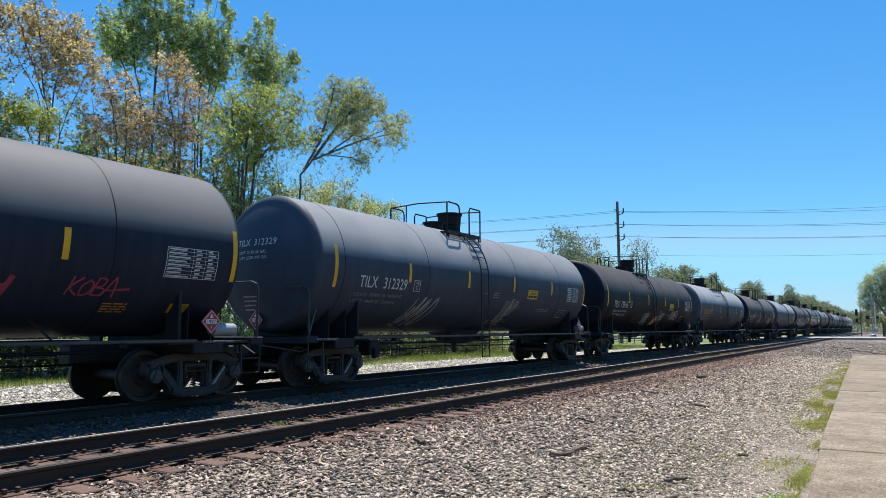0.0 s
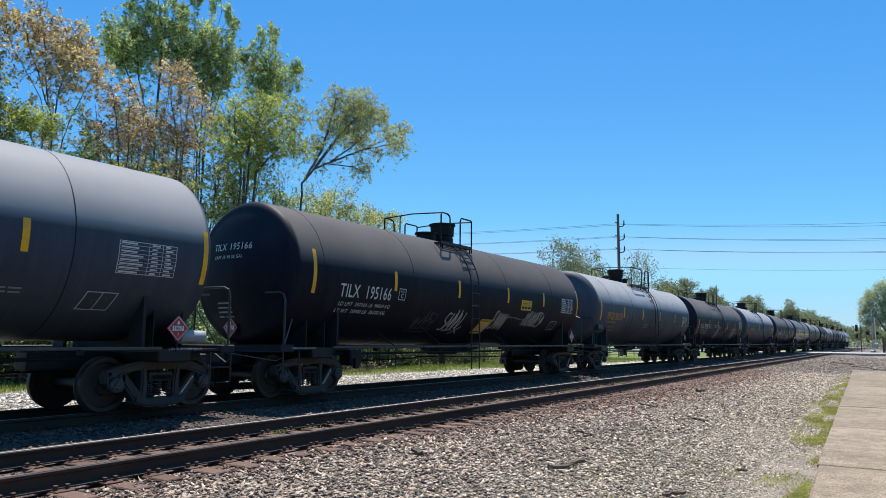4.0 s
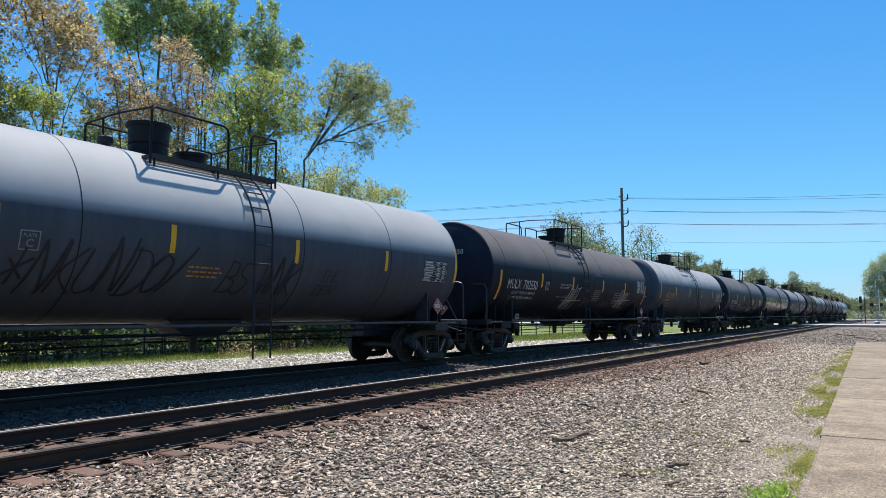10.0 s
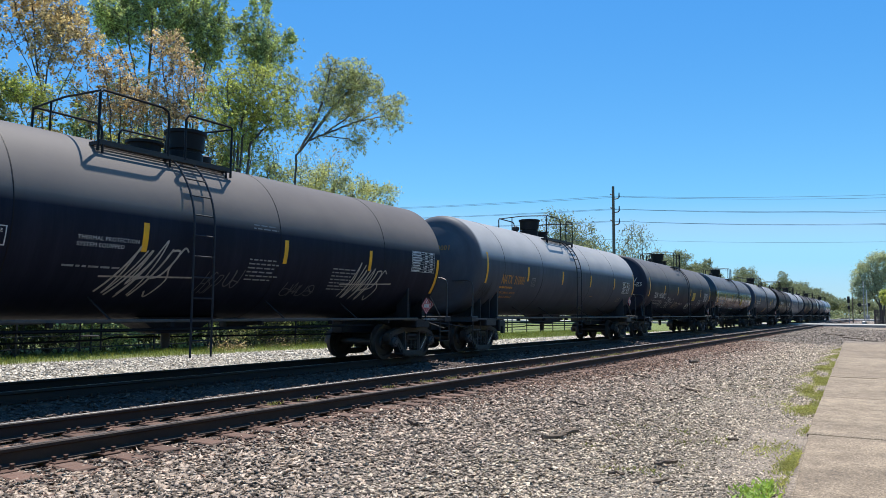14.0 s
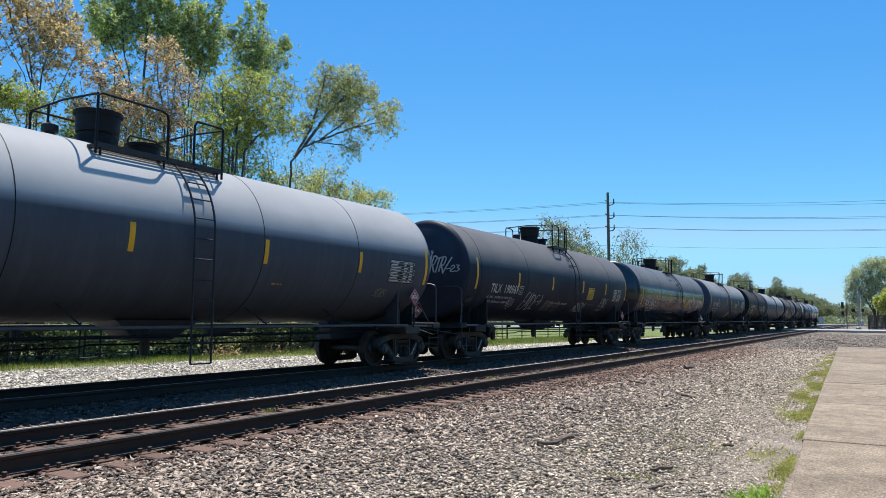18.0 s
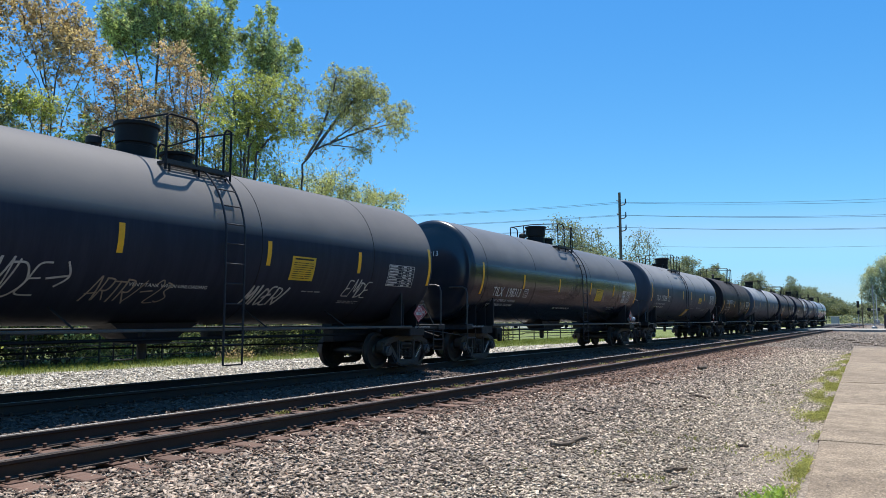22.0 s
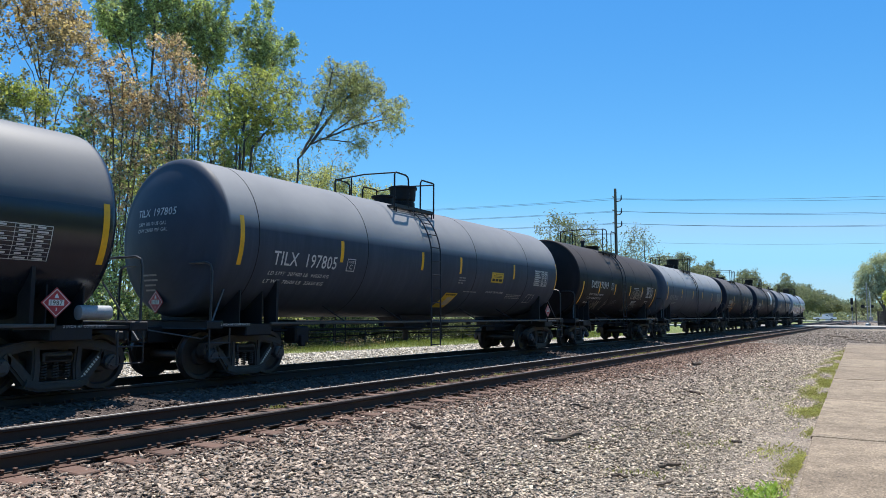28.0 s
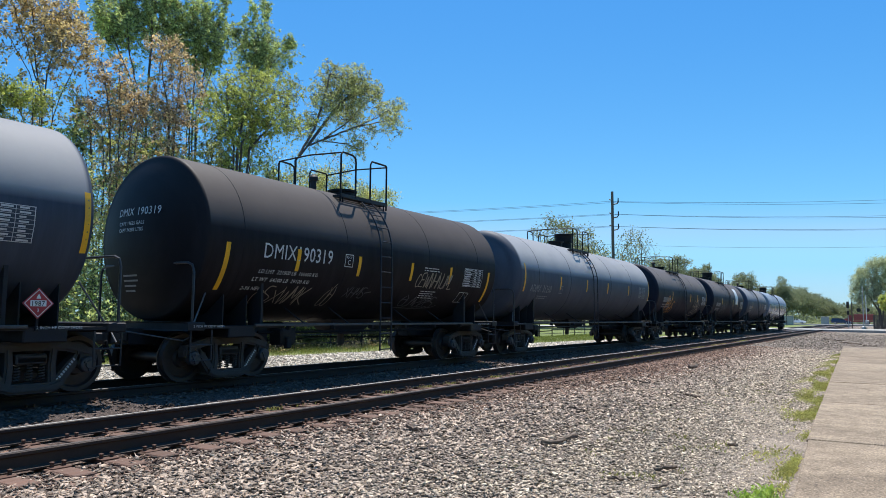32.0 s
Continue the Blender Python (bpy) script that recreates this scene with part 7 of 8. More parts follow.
    bunch_tree(22.3, 25.2, [[None, (22.3, 25.2, 9.2), (21.9, 25.2, 10.7), (21.8, 25.2, 11.5)], [None, (22.6, 25.2, 9.5), (23.2, 25.2, 11.3), (23.4, 25.2, 12.0)], [None, (22.8, 25.2, 9.3), (24.1, 25.2, 11.3), (24.8, 25.2, 12.1)], [None, (23.3, 25.2, 9.1), (25.1, 25.2, 11.1), (26.2, 25.2, 12.5)]],
               [(22.4, 25.9, 12.0, 1.02, 0.8), (23.1, 25.2, 12.3, 1.2, 0.8), (25.3, 26.0, 12.9, 1.28, 0.8), (25.4, 24.5, 12.4, 0.71, 0.73), (22.2, 25.4, 11.0, 1.01, 0.79), (23.6, 25.0, 11.3, 1.37, 0.85), (26.0, 25.7, 11.9, 0.92, 0.81), (20.9, 24.7, 9.8, 0.63, 0.67), (23.2, 25.8, 10.3, 0.85, 0.62), (24.4, 25.3, 10.5, 0.87, 0.63), (21.2, 25.8, 11.0, 0.49, 0.9), (25.9, 25.2, 10.9, 0.72, 0.59), (21.7, 25.1, 9.3, 0.74, 0.44), (23.7, 25.7, 9.5, 0.77, 0.47)], 14, "leaf_light", "light green tree with several stems", bias=0.35, per=9, size=0.054, density=52, fill=900)
    bunch_tree(25.8, 25, [[None, (26.2, 25, 9.1), (27.0, 25, 10.0), (28.8, 25, 10.9), (30.9, 25, 11.9), (32.8, 25, 12.9), (34.0, 25, 13.7)], [(26.4, 25, 9.4), (27.5, 25, 11.0), (28.2, 25, 12.8), (28.6, 25, 14.3)], [(27.1, 25, 10.1), (28.8, 25, 12.1), (30.1, 25, 13.4), (31.2, 25, 14.5)], [(28.3, 25, 10.7), (30.2, 25, 12.0), (31.8, 25, 13.6)], [(30.9, 25, 11.9), (33.3, 25, 12.8), (34.8, 25, 13.3)], [(27.9, 25, 10.5), (30.2, 25, 10.8), (31.2, 25, 10.7)]],
               [(29.2, 25.5, 14.7, 0.59, 0.95), (28.4, 25.6, 13.6, 0.58, 0.97), (29.6, 25.0, 14.2, 1.0, 0.98), (30.4, 24.6, 14.5, 0.9, 0.95), (30.7, 24.2, 13.8, 1.1, 0.84), (29.9, 24.8, 13.3, 1.2, 0.81), (28.2, 24.8, 12.6, 0.77, 0.85), (31.8, 24.2, 13.8, 0.45, 0.56), (32.6, 24.2, 13.2, 0.94, 0.51), (36.3, 25.9, 14.7, 0.57, 0.56), (35.3, 25.3, 13.3, 0.5, 0.98), (31.6, 24.5, 11.8, 0.5, 0.51), (30.8, 24.9, 10.8, 0.71, 0.62), (31.2, 25.9, 12.8, 0.93, 0.56), (27.7, 25.7, 11.5, 0.66, 0.73), (34.9, 25.6, 13.0, 0.5, 0.62)], 15, "leaf_olive", "leaning tree with a wide arched thin crown", bias=-0.05, per=8, size=0.048, density=105, fill=640, droop=0.6, tip_r=0.012, power=2.3)
    bunch_tree(13.9, 25.5, [[None, (13.6, 25.5, 8.5), (13.2, 25.5, 9.8), (12.7, 25.5, 10.5), (12.1, 25.5, 11.3), (11.8, 25.5, 12.1)], [None, (13.7, 25.5, 8.7), (13.4, 25.5, 10.1), (13.2, 25.5, 11.7), (13.0, 25.5, 12.8)], [None, (13.7, 25.5, 8.7), (13.8, 25.5, 10.0), (14.1, 25.5, 11.4), (14.3, 25.5, 12.6)], [None, (14.0, 25.5, 7.8), (14.3, 25.5, 9.2), (14.8, 25.5, 10.5), (15.2, 25.5, 11.5)], [(13.5, 25.5, 9.5), (12.9, 25.5, 11.0), (12.4, 25.5, 12.2)], [(13.8, 25.5, 10.0), (14.4, 25.5, 11.1), (14.8, 25.5, 12.3)]],
               [(13.0, 25.6, 13.1, 0.45, 0.43), (12.3, 25.2, 12.3, 0.69, 0.41), (13.1, 25.3, 12.4, 0.71, 0.46), (14.2, 25.3, 12.6, 0.53, 0.47), (15.3, 26.4, 12.8, 0.38, 0.47), (14.0, 25.7, 12.2, 0.74, 0.47), (13.1, 25.8, 12.0, 0.58, 0.39), (14.2, 25.2, 11.6, 0.8, 0.47), (15.4, 25.8, 12.0, 0.35, 0.51), (13.1, 24.8, 11.1, 0.58, 0.35), (14.6, 24.7, 10.8, 0.48, 0.33), (12.2, 26.1, 12.6, 0.52, 0.35), (13.5, 24.6, 10.6, 0.52, 0.33), (12.9, 26.4, 12.2, 0.45, 0.33), (12.1, 26.1, 12.1, 0.37, 0.33)], 16, "leaf_ochre", "tall tree with sparse ochre spring buds", bias=0.3, per=8, size=0.056, density=105, fill=450)
    bunch_tree(16.3, 24.8, [[None, (15.9, 24.8, 8.7), (15.5, 24.8, 10.6)], [None, (16.3, 24.8, 8.8), (16.2, 24.8, 10.7)], [None, (16.8, 24.8, 8.6), (16.9, 24.8, 10.0)], [None, (15.6, 24.8, 8.2), (14.8, 24.8, 8.9)], [None, (17.1, 24.8, 8.7), (17.4, 24.8, 9.6)]],
               [(15.5, 25.0, 10.8, 0.52, 0.34), (16.5, 25.3, 11.1, 0.67, 0.35), (15.9, 25.1, 10.3, 0.92, 0.3), (16.4, 24.5, 10.1, 0.45, 0.34), (14.7, 24.6, 8.9, 0.43, 0.23), (17.1, 25.2, 9.9, 0.69, 0.39), (16.9, 24.2, 9.3, 0.59, 0.39), (16.3, 25.2, 9.9, 0.49, 0.35), (15.6, 25.2, 9.1, 0.49, 0.46), (16.4, 24.8, 8.9, 0.69, 0.46)], 17, "leaf_rust", "slender tree with rust-brown spring buds", bias=0.4, per=8, size=0.055, density=80, fill=380)
    bunch_tree(18.8, 24.8, [[None, (18.5, 24.8, 9.5), (18.1, 24.8, 10.9), (18.0, 24.8, 12.2)], [None, (18.8, 24.8, 9.6), (19.0, 24.8, 11.4), (18.8, 24.8, 12.5)], [None, (18.7, 24.8, 9.3), (18.5, 24.8, 11.7)], [None, (18.5, 24.8, 9.0), (17.8, 24.8, 10.1)]],
               [(17.9, 24.6, 12.3, 0.74, 0.41), (19.2, 25.4, 12.8, 0.58, 0.43), (18.3, 24.6, 11.8, 0.95, 0.46), (19.3, 25.1, 11.7, 0.69, 0.43), (18.1, 25.2, 10.3, 0.41, 0.33), (18.8, 24.7, 9.8, 0.49, 0.41), (19.0, 24.7, 9.3, 0.57, 0.34), (18.1, 24.6, 11.0, 0.52, 0.38), (19.1, 24.3, 10.7, 0.45, 0.5), (18.0, 24.8, 9.1, 0.52, 0.5)], 18, "leaf_rust", "slender tree with rust-brown spring buds", bias=0.4, per=8, size=0.055, density=80, fill=380)
    bunch_tree(12.4, 23.6, [[None, (12.3, 23.6, 7.1), (11.8, 23.6, 8.2)], [None, (12.4, 23.6, 7.1), (12.4, 23.6, 8.3)]],
               [(11.9, 24.0, 8.5, 0.59, 0.35), (12.2, 23.4, 8.4, 0.64, 0.33), (12.1, 23.7, 8.1, 0.84, 0.28), (12.9, 23.9, 8.3, 0.34, 0.27), (11.5, 23.8, 8.2, 0.28, 0.28)], 19, "leaf_light", "light green leafy young tree", bias=0.3, per=10, size=0.048, density=130, fill=60)
    bunch_tree(11.1, 24.6, [[None, (11.2, 24.6, 7.7), (11.3, 24.6, 9.2)], [None, (11.3, 24.6, 7.4), (11.6, 24.6, 8.7)], [None, (10.9, 24.6, 7.6), (10.4, 24.6, 9.4)]],
               [(11.5, 25.1, 9.5, 0.49, 0.8), (11.4, 24.2, 8.6, 0.58, 0.51), (11.2, 25.0, 10.1, 0.43, 0.67), (10.2, 24.2, 9.3, 0.85, 1.24), (11.4, 24.6, 8.0, 0.64, 0.58), (11.8, 24.2, 7.6, 0.59, 0.46)], 20, "leaf_olive", "olive-green tree with dense foliage", bias=0.3, per=9, size=0.054, density=70, fill=250)
    bunch_tree(11.4, 26, [[None, (11.3, 26, 10.0), (11.6, 26, 12.3), (11.7, 26, 12.9)], [None, (11.0, 26, 9.9), (10.7, 26, 11.6)]],
               [(11.5, 25.6, 12.7, 0.37, 0.34), (11.5, 26.0, 12.4, 0.5, 0.55), (10.8, 26.1, 12.1, 0.92, 1.52), (11.7, 25.4, 12.9, 0.37, 0.21), (10.9, 25.6, 10.7, 0.9, 0.98)], 21, "leaf_ochre", "tall tree with sparse ochre spring buds", bias=0.3, per=8, size=0.056, density=105, fill=450)
    leafy_tree(29.8, 26.4, [[None, (29.6, 26.4, 3), (28.6, 26.4, 6)], [None, (30.2, 26.4, 3), (31.0, 26.4, 6.5)], [None, (30.6, 26.4, 2.5), (33.4, 26.4, 6)]],
               [(28.4, 26.4, 7.0, 1.8, 2.2), (31.0, 26.4, 7.8, 2.0, 2.0), (33.6, 26.4, 7.4, 1.9, 1.9), (35.2, 26.4, 8.2, 1.2, 1.2), (31, 26.2, 5, 3, 2)], 20, "leaf_olive", "low spreading olive-green tree", spacing=0.48, per=84, size=0.066, across=0.17, tip_r=0.012)
    for i, (x, y, h, leaf) in enumerate(((25.6, 25.8, 8.8, "leaf_olive"), (27.6, 26.6, 8.6, "leaf_olive"), (21.0, 26.4, 8.4, "leaf_olive"), (23.6, 26.2, 8.8, "leaf_green"), (13.6, 24.2, 7.4, "leaf_olive"), (16.4, 25.6, 7.8, "leaf_green"), (18.8, 25.8, 8.0, "leaf_olive"))):
        leafy_tree(x, y, [[None, (x - 0.3, y, 3), (x - 0.6, y, 6)], [None, (x + 0.4, y, 3), (x + 0.8, y, 5.6)]], [(x - 0.6, y, h - 1.8, 1.2, 1.8), (x + 0.8, y, h - 2.2, 1.2, 1.6), (x, y, h - 4.2, 1.9, 1.7)], 680 + i, leaf, "leafy tree of the understorey", spacing=0.52, per=34, size=0.07, across=0.15, bias=0.3)
    # leafy middle layer between the tall trunks
    rq = random.Random(57)
    for i in range(13):
        x, y = 12.2 + 1.28 * i + rq.uniform(-0.3, 0.3), rq.uniform(26.6, 28.6)
        h = (9.4 if x < 15.5 else 11.6) + rq.uniform(-0.5, 0.6) - max(0.0, x - 24.5) * 0.9
        stems = [[None, (x + 0.3 * q, y, h * 0.45), (x + 0.75 * q, y + rq.uniform(-0.4, 0.4), h * 0.72), (x + 0.9 * q, y, h * 0.9)] for q in (-1, 0.15, 1)]
        lobes = [(x + rq.uniform(-1.1, 1.1), y + rq.uniform(-0.6, 0.6), h * rq.uniform(0.56, 0.93), rq.uniform(0.4, 0.75), rq.uniform(0.35, 0.7)) for _ in range(11)]
        bunch_tree(x, y, stems, lobes, 150 + i, rq.choice(("leaf_olive", "leaf_green", "leaf_olive", "leaf_light")), "middle-sized leafy tree in the thicket", per=8, size=0.064, density=30, fill=110, tip_r=0.011, bias=0.4, group="thicket behind the fence")
    # thin young stems that fill the thicket
    rq = random.Random(31)
    for i in range(26):
        x, y, h = 8.5 + 0.92 * i + rq.uniform(-0.5, 0.5), rq.uniform(26, 31), rq.uniform(8.6, 11.4)
        leafy_tree(x, y, [[None, (x + rq.uniform(-0.4, 0.4), y, h * 0.5), (x + rq.uniform(-0.8, 0.8), y, h * 0.75)], [None, (x + rq.uniform(-0.9, 0.9), y, h * 0.6)]],
                   [(x, y, h * 0.82, 0.9, h * 0.2), (x + rq.uniform(-0.5, 0.5), y, h * 0.5, 1.0, h * 0.25)], 700 + i, rq.choice(("leaf_olive", "leaf_rust", "leaf_olive", "leaf_green")), "slender young tree in the thicket", spacing=0.50, per=16, size=0.060, across=0.14, bias=0.5, tip_r=0.008, share_of_tips=0.8, group="thicket behind the fence")
    rg = random.Random(9)
    x = 3.0
    i = 0
    while x < 36:
        make_shrub(x, rg.uniform(23.4, 25.5), rg.uniform(2.6, 5.5), 2.6, 300 + i, rg.choice(("leaf_light", "leaf_olive", "leaf_olive", "leaf_green")), "leafy spring undergrowth by the fence")
        x += rg.uniform(1.3, 2.1)
        i += 1
    x = 2.0
    while x < 44:
        make_shrub(x, rg.uniform(23.0, 24.6), rg.uniform(1.1, 2.2), 2.4, 800 + i, rg.choice(("leaf_shaded", "leaf_shaded", "leaf_olive", "leaf_shaded")), "low tangled brush behind the fence", leaves=2600, size=0.055)
        x += rg.uniform(0.9, 1.5)
        i += 1
    # heap of cut brush at the gravel's edge
    rq = random.Random(77)
    for k in range(9):
        make_shrub(18.4 + 1.2 * k + rq.uniform(-0.2, 0.2), 21.2 + rq.uniform(-0.25, 0.45), rq.uniform(0.1, 0.2), 0.9, 930 + k, rq.choice(("leaf_rust", "leaf_shaded")), "low heap of dry brush beside the gravel", leaves=420, size=0.035, group="brush beside the gravel")
    # far woods: beyond the pole, beyond the crossing and by the road
    far = [(96, 40, 16.0, 14, 0), (112, 42, 16.8, 12, 0.4), (133, 40, 18.6, 15, 0.5), (152, 40, 14.5, 10, 0), (168, 40, 15.8, 12, 0), (188, 40, 14.6, 10, 0), (202, 41, 16.2, 9, 0), (232, 36, 15.6, 14, 0),
           (300, 33, 18.4, 9, 0.5), (300, 34, 14.5, 17, 0), (380, 27.5, 13.5, 15, 0), (320, 34, 15.0, 18, 0), (345, 32, 15.5, 20, 0), (390, 34, 15.5, 20, 0), (420, 24, 10.5, 24, 0), (440, 12, 9.5, 24, 0), (450, -4, 10.0, 24, 0), (430, -22, 13, 26, 0), (340, 9, 8.0, 15, 0), (352, 20, 8.5, 15, 0), (330, -6, 8, 15, 0)]
    for i, (x, y, h, w, bare) in enumerate(far):
        far_tree(x, y, h, w, 500 + i, bare)
    for i, (x, y, h, w, leaf) in enumerate([(150, -8.0, 11.0, 9, "leaf_far"), (131, -1.7, 6.6, 5.0, "leaf_light"), (128, -5.6, 5.8, 5.0, "leaf_light")]):
        far_tree(x, y, h, w, 600 + i, 0, leaf, "roadside tree with pale spring leaves", "trees by the crossing")
    leafy_tree(146, 0.6, [[None, (146, 0.9, 2.8), (145.4, 2.6, 6.4)], [None, (146.2, 0.6, 2.8), (146.6, 0.4, 7.5)], [None, (146, 0.2, 2.8), (146, -1.8, 6.8)], [None, (146, 0.8, 3), (146.5, 1.6, 7.8)]],
               [(145.6, 3.6, 6.0, 1.7, 2.2), (146, 2.6, 8.8, 1.9, 1.9), (146, 0.6, 10.6, 2.1, 1.7), (146, -1.6, 9.6, 2.2, 2.2), (146, -3.4, 7.4, 2.0, 2.4), (146.5, 0.6, 7.6, 2.2, 1.6), (145.5, 4.4, 7.6, 1.0, 1.2), (146, 1.8, 5.2, 1.9, 1.5), (146, -2.2, 5.4, 2.2, 1.6)], 601, "leaf_pale", "round roadside tree with pale spring leaves", spacing=0.5, per=52, size=0.13, across=0.28, tip_r=0.018, group="trees by the crossing", z=-0.4)


build_trees()


def build_unseen_woods():
    """Unseen woods added behind the viewer: they close the place and darken the paint's reflections."""
    rg = np.random.default_rng(77)
    k = 30000
    x = rg.uniform(-70, 130, k)
    top = 9.5 + 2.0 * np.sin(x * 0.21) + 1.3 * np.sin(x * 0.57 + 1)
    c = np.stack([x, rg.uniform(-24, -15, k), -0.4 + top * rg.random(k) ** 0.8], 1)
    s = rg.uniform(0.35, 0.75, k)[:, None]
    a = rg.normal(0, 1, (k, 3))
    a /= np.linalg.norm(a, axis=1)[:, None]
    b = np.cross(a, rg.normal(0, 1, (k, 3)))
    b /= np.linalg.norm(b, axis=1)[:, None]
    v = np.stack([c - a * s, c + b * s * 0.6, c + a * s, c - b * s * 0.6], 1).reshape(-1, 3)
    ob = fast_mesh("woods", v, np.arange(4 * k).reshape(-1, 4), M["leaf_green"])
    tagged(ob, "unseen woods added behind the concrete walk to darken reflections", "woods", "", "stuff")


build_unseen_woods()


def build_far_woods():
    """A low belt of woods along the horizon."""
    rg = np.random.default_rng(78)
    k = 34000
    u = rg.random(k)
    x = np.where(u < 0.55, rg.uniform(380, 470, k), rg.uniform(-40, 400, k))
    y = np.where(u < 0.55, rg.uniform(-150, 150, k), rg.uniform(105, 150, k))
    top = 7.5 + 1.6 * np.sin(y * 0.13) + 1.2 * np.sin(x * 0.09 + 1) + 0.8 * np.sin(y * 0.41)
    # a hedge of undergrowth below the far trees
    x[-8000:], y[-8000:] = rg.uniform(285, 330, 8000), rg.uniform(-45, 75, 8000)
    top[-8000:] = 2.4 + 0.8 * np.sin(y[-8000:] * 0.5)
    c = np.stack([x, y, -0.3 + top * rg.random(k)], 1)
    s = rg.uniform(0.5, 1.1, k)[:, None]
    s[-8000:] *= 0.42
    a = rg.normal(0, 1, (k, 3))
    a /= np.linalg.norm(a, axis=1)[:, None]
    b = np.cross(a, rg.normal(0, 1, (k, 3)))
    b /= np.linalg.norm(b, axis=1)[:, None]
    v = np.stack([c - a * s, c + b * s * 0.6, c + a * s, c - b * s * 0.6], 1).reshape(-1, 3)
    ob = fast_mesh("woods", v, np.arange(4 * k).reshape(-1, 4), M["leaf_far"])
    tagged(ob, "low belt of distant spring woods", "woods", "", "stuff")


build_far_woods()

# ---------- fence ----------


def build_fence():
    fence = tagged(empty("fence", pose(0, 22.3, -0.24)), "low black metal rail fence", "fence")
    post = part("post", Geo().box(-0.03, 0.03, -0.03, 0.03, -0.05, 1.12, 0.008), M["fence"], fence)
    post.matrix_basis = pose(2, 0, 0)
    x = 4.4
    while x < 78:
        share(post, fence, pose(x, 0, 0))
        x += 2.4
    for z in (0.28, 0.66, 1.05):
        part("fence_rail", Geo().box(2, 77, -0.02, 0.02, z - 0.018, z + 0.018, 0.006), M["fence"], fence)


build_fence()

# ---------- grass ----------


def blades(name, pos, h, mat, label, rg, lean=0.5, wide=0.0018):
    k = len(pos)
    a = rg.uniform(0, 6.283, k)
    d = np.stack([np.cos(a), np.sin(a), np.zeros(k)], 1)
    w = np.stack([-np.sin(a), np.cos(a), np.zeros(k)], 1) * (h * 0.035 + wide)[:, None]
    tip = pos + d * (h * rg.uniform(0.1, lean, k))[:, None] + np.array([0, 0, 1]) * h[:, None]
    mid = pos + d * (h * 0.12)[:, None] + np.array([0, 0, 0.55]) * h[:, None]
    v = np.stack([pos - w, pos + w, mid + w * 0.8, tip, mid - w * 0.8], 1).reshape(-1, 3)
    f = np.arange(5 * k).reshape(-1, 5)
    ob = fast_mesh(name, v, f, mat)
    return tagged(ob, label, "grass", "", "stuff")


def build_grass():
    rg = np.random.default_rng(8)
    k = 46000
    x = rg.uniform(2, 62, k)
    lo = 20.2 - 0.085 * (x - 5)
    y = lo + (23.0 - lo) * rg.random(k) ** 0.8
    patch = np.sin(x * 0.9 + 1.3 * np.sin(y * 1.1)) + np.sin(x * 0.37 + 2 + y * 0.8) + rg.normal(0, 0.7, k) + (y - lo) * 0.55
    patch -= 1.6 * np.clip(np.minimum(x - 17.5, 29.5 - x), 0, 1)
    on = patch > 0.3
    p = np.stack([x, y, gz_array(y)], 1)
    blades("grass", p[on], rg.uniform(0.03, 0.15, on.sum()), M["grass"], "bright green grass strip along the fence", rg)
    dry = (~on) & (rg.random(k) < 0.45)
    blades("grass", p[dry], rg.uniform(0.03, 0.16, dry.sum()), M["dry_grass"], "dry pale grass at the edge of the gravel", rg)
    # low mats of yellow-green grass along the walk
    P = []
    for cx, wide, half, n in ((7.4, 0.16, 0.6, 260), (9.1, 0.36, 0.85, 4200), (11.4, 0.2, 0.55, 1200), (13.9, 0.5, 0.9, 3000), (16.4, 0.42, 2.0, 6000), (20.0, 0.5, 2.6, 6600), (24.5, 0.55, 3.4, 6600), (30.5, 0.45, 4.5, 4200), (37, 0.4, 4.0, 3000)):
        px = cx + np.clip(rg.normal(0, 0.5, n), -1.2, 1.2) * half
        py = walk_edge(px) - 0.01 + np.abs(rg.normal(0, 0.55, n)) * wide
        on = np.sin(px * 1.9 + 2 * np.sin(py * 6)) + np.sin(px * 0.8 + py * 8) + rg.normal(0, 0.7, n) > 0.2
        P.append(np.stack([px, py, np.full(n, -0.35)], 1)[on])
    P = np.concatenate(P)
    blades("grass", P, rg.uniform(0.012, 0.045, len(P)), M["mat_grass"], "short yellow-green grass along the walk", rg, 1.4, 0.003)
    cx, cy = rg.uniform(5, 22, 40), None
    P = []
    for a in cx:
        n = rg.integers(10, 40)
        P.append(np.stack([a + rg.normal(0, 0.1, n), walk_edge(a) + rg.uniform(0.6, 3.2) + rg.normal(0, 0.1, n), np.full(n, -0.35)], 1))
    P = np.concatenate(P)
    blades("weeds", P, rg.uniform(0.015, 0.05, len(P)), M["dry_grass"], "thin weeds in the gravel", rg, 1.0)
    # dry stalks caught along the inner edge of the near rail
    k = 5200
    P = np.stack([5 + 34 * rg.random(k) ** 1.2, 7.27 + np.abs(rg.normal(0, 0.09, k)), np.full(k, -0.24)], 1)
    P = P[np.sin(P[:, 0] * 3.1) + np.sin(P[:, 0] * 0.9 + 1) + rg.normal(0, 0.6, k) > -0.2]
    blades("weeds", P, rg.uniform(0.02, 0.075, len(P)), M["straw"], "dry tan stalks along the rail", rg, 2.2, 0.0022)
    # weeds between the near rails
    cx = 8 + 46 * rg.random(80)
    P = []
    for a in cx:
        n = rg.integers(8, 60)
        P.append(np.stack([a + rg.normal(0, 0.12, n), 7.35 + np.abs(rg.normal(0, 0.12, n)) + rg.choice([0, 0.9]), np.full(n, -0.22)], 1))
    P = np.concatenate(P)
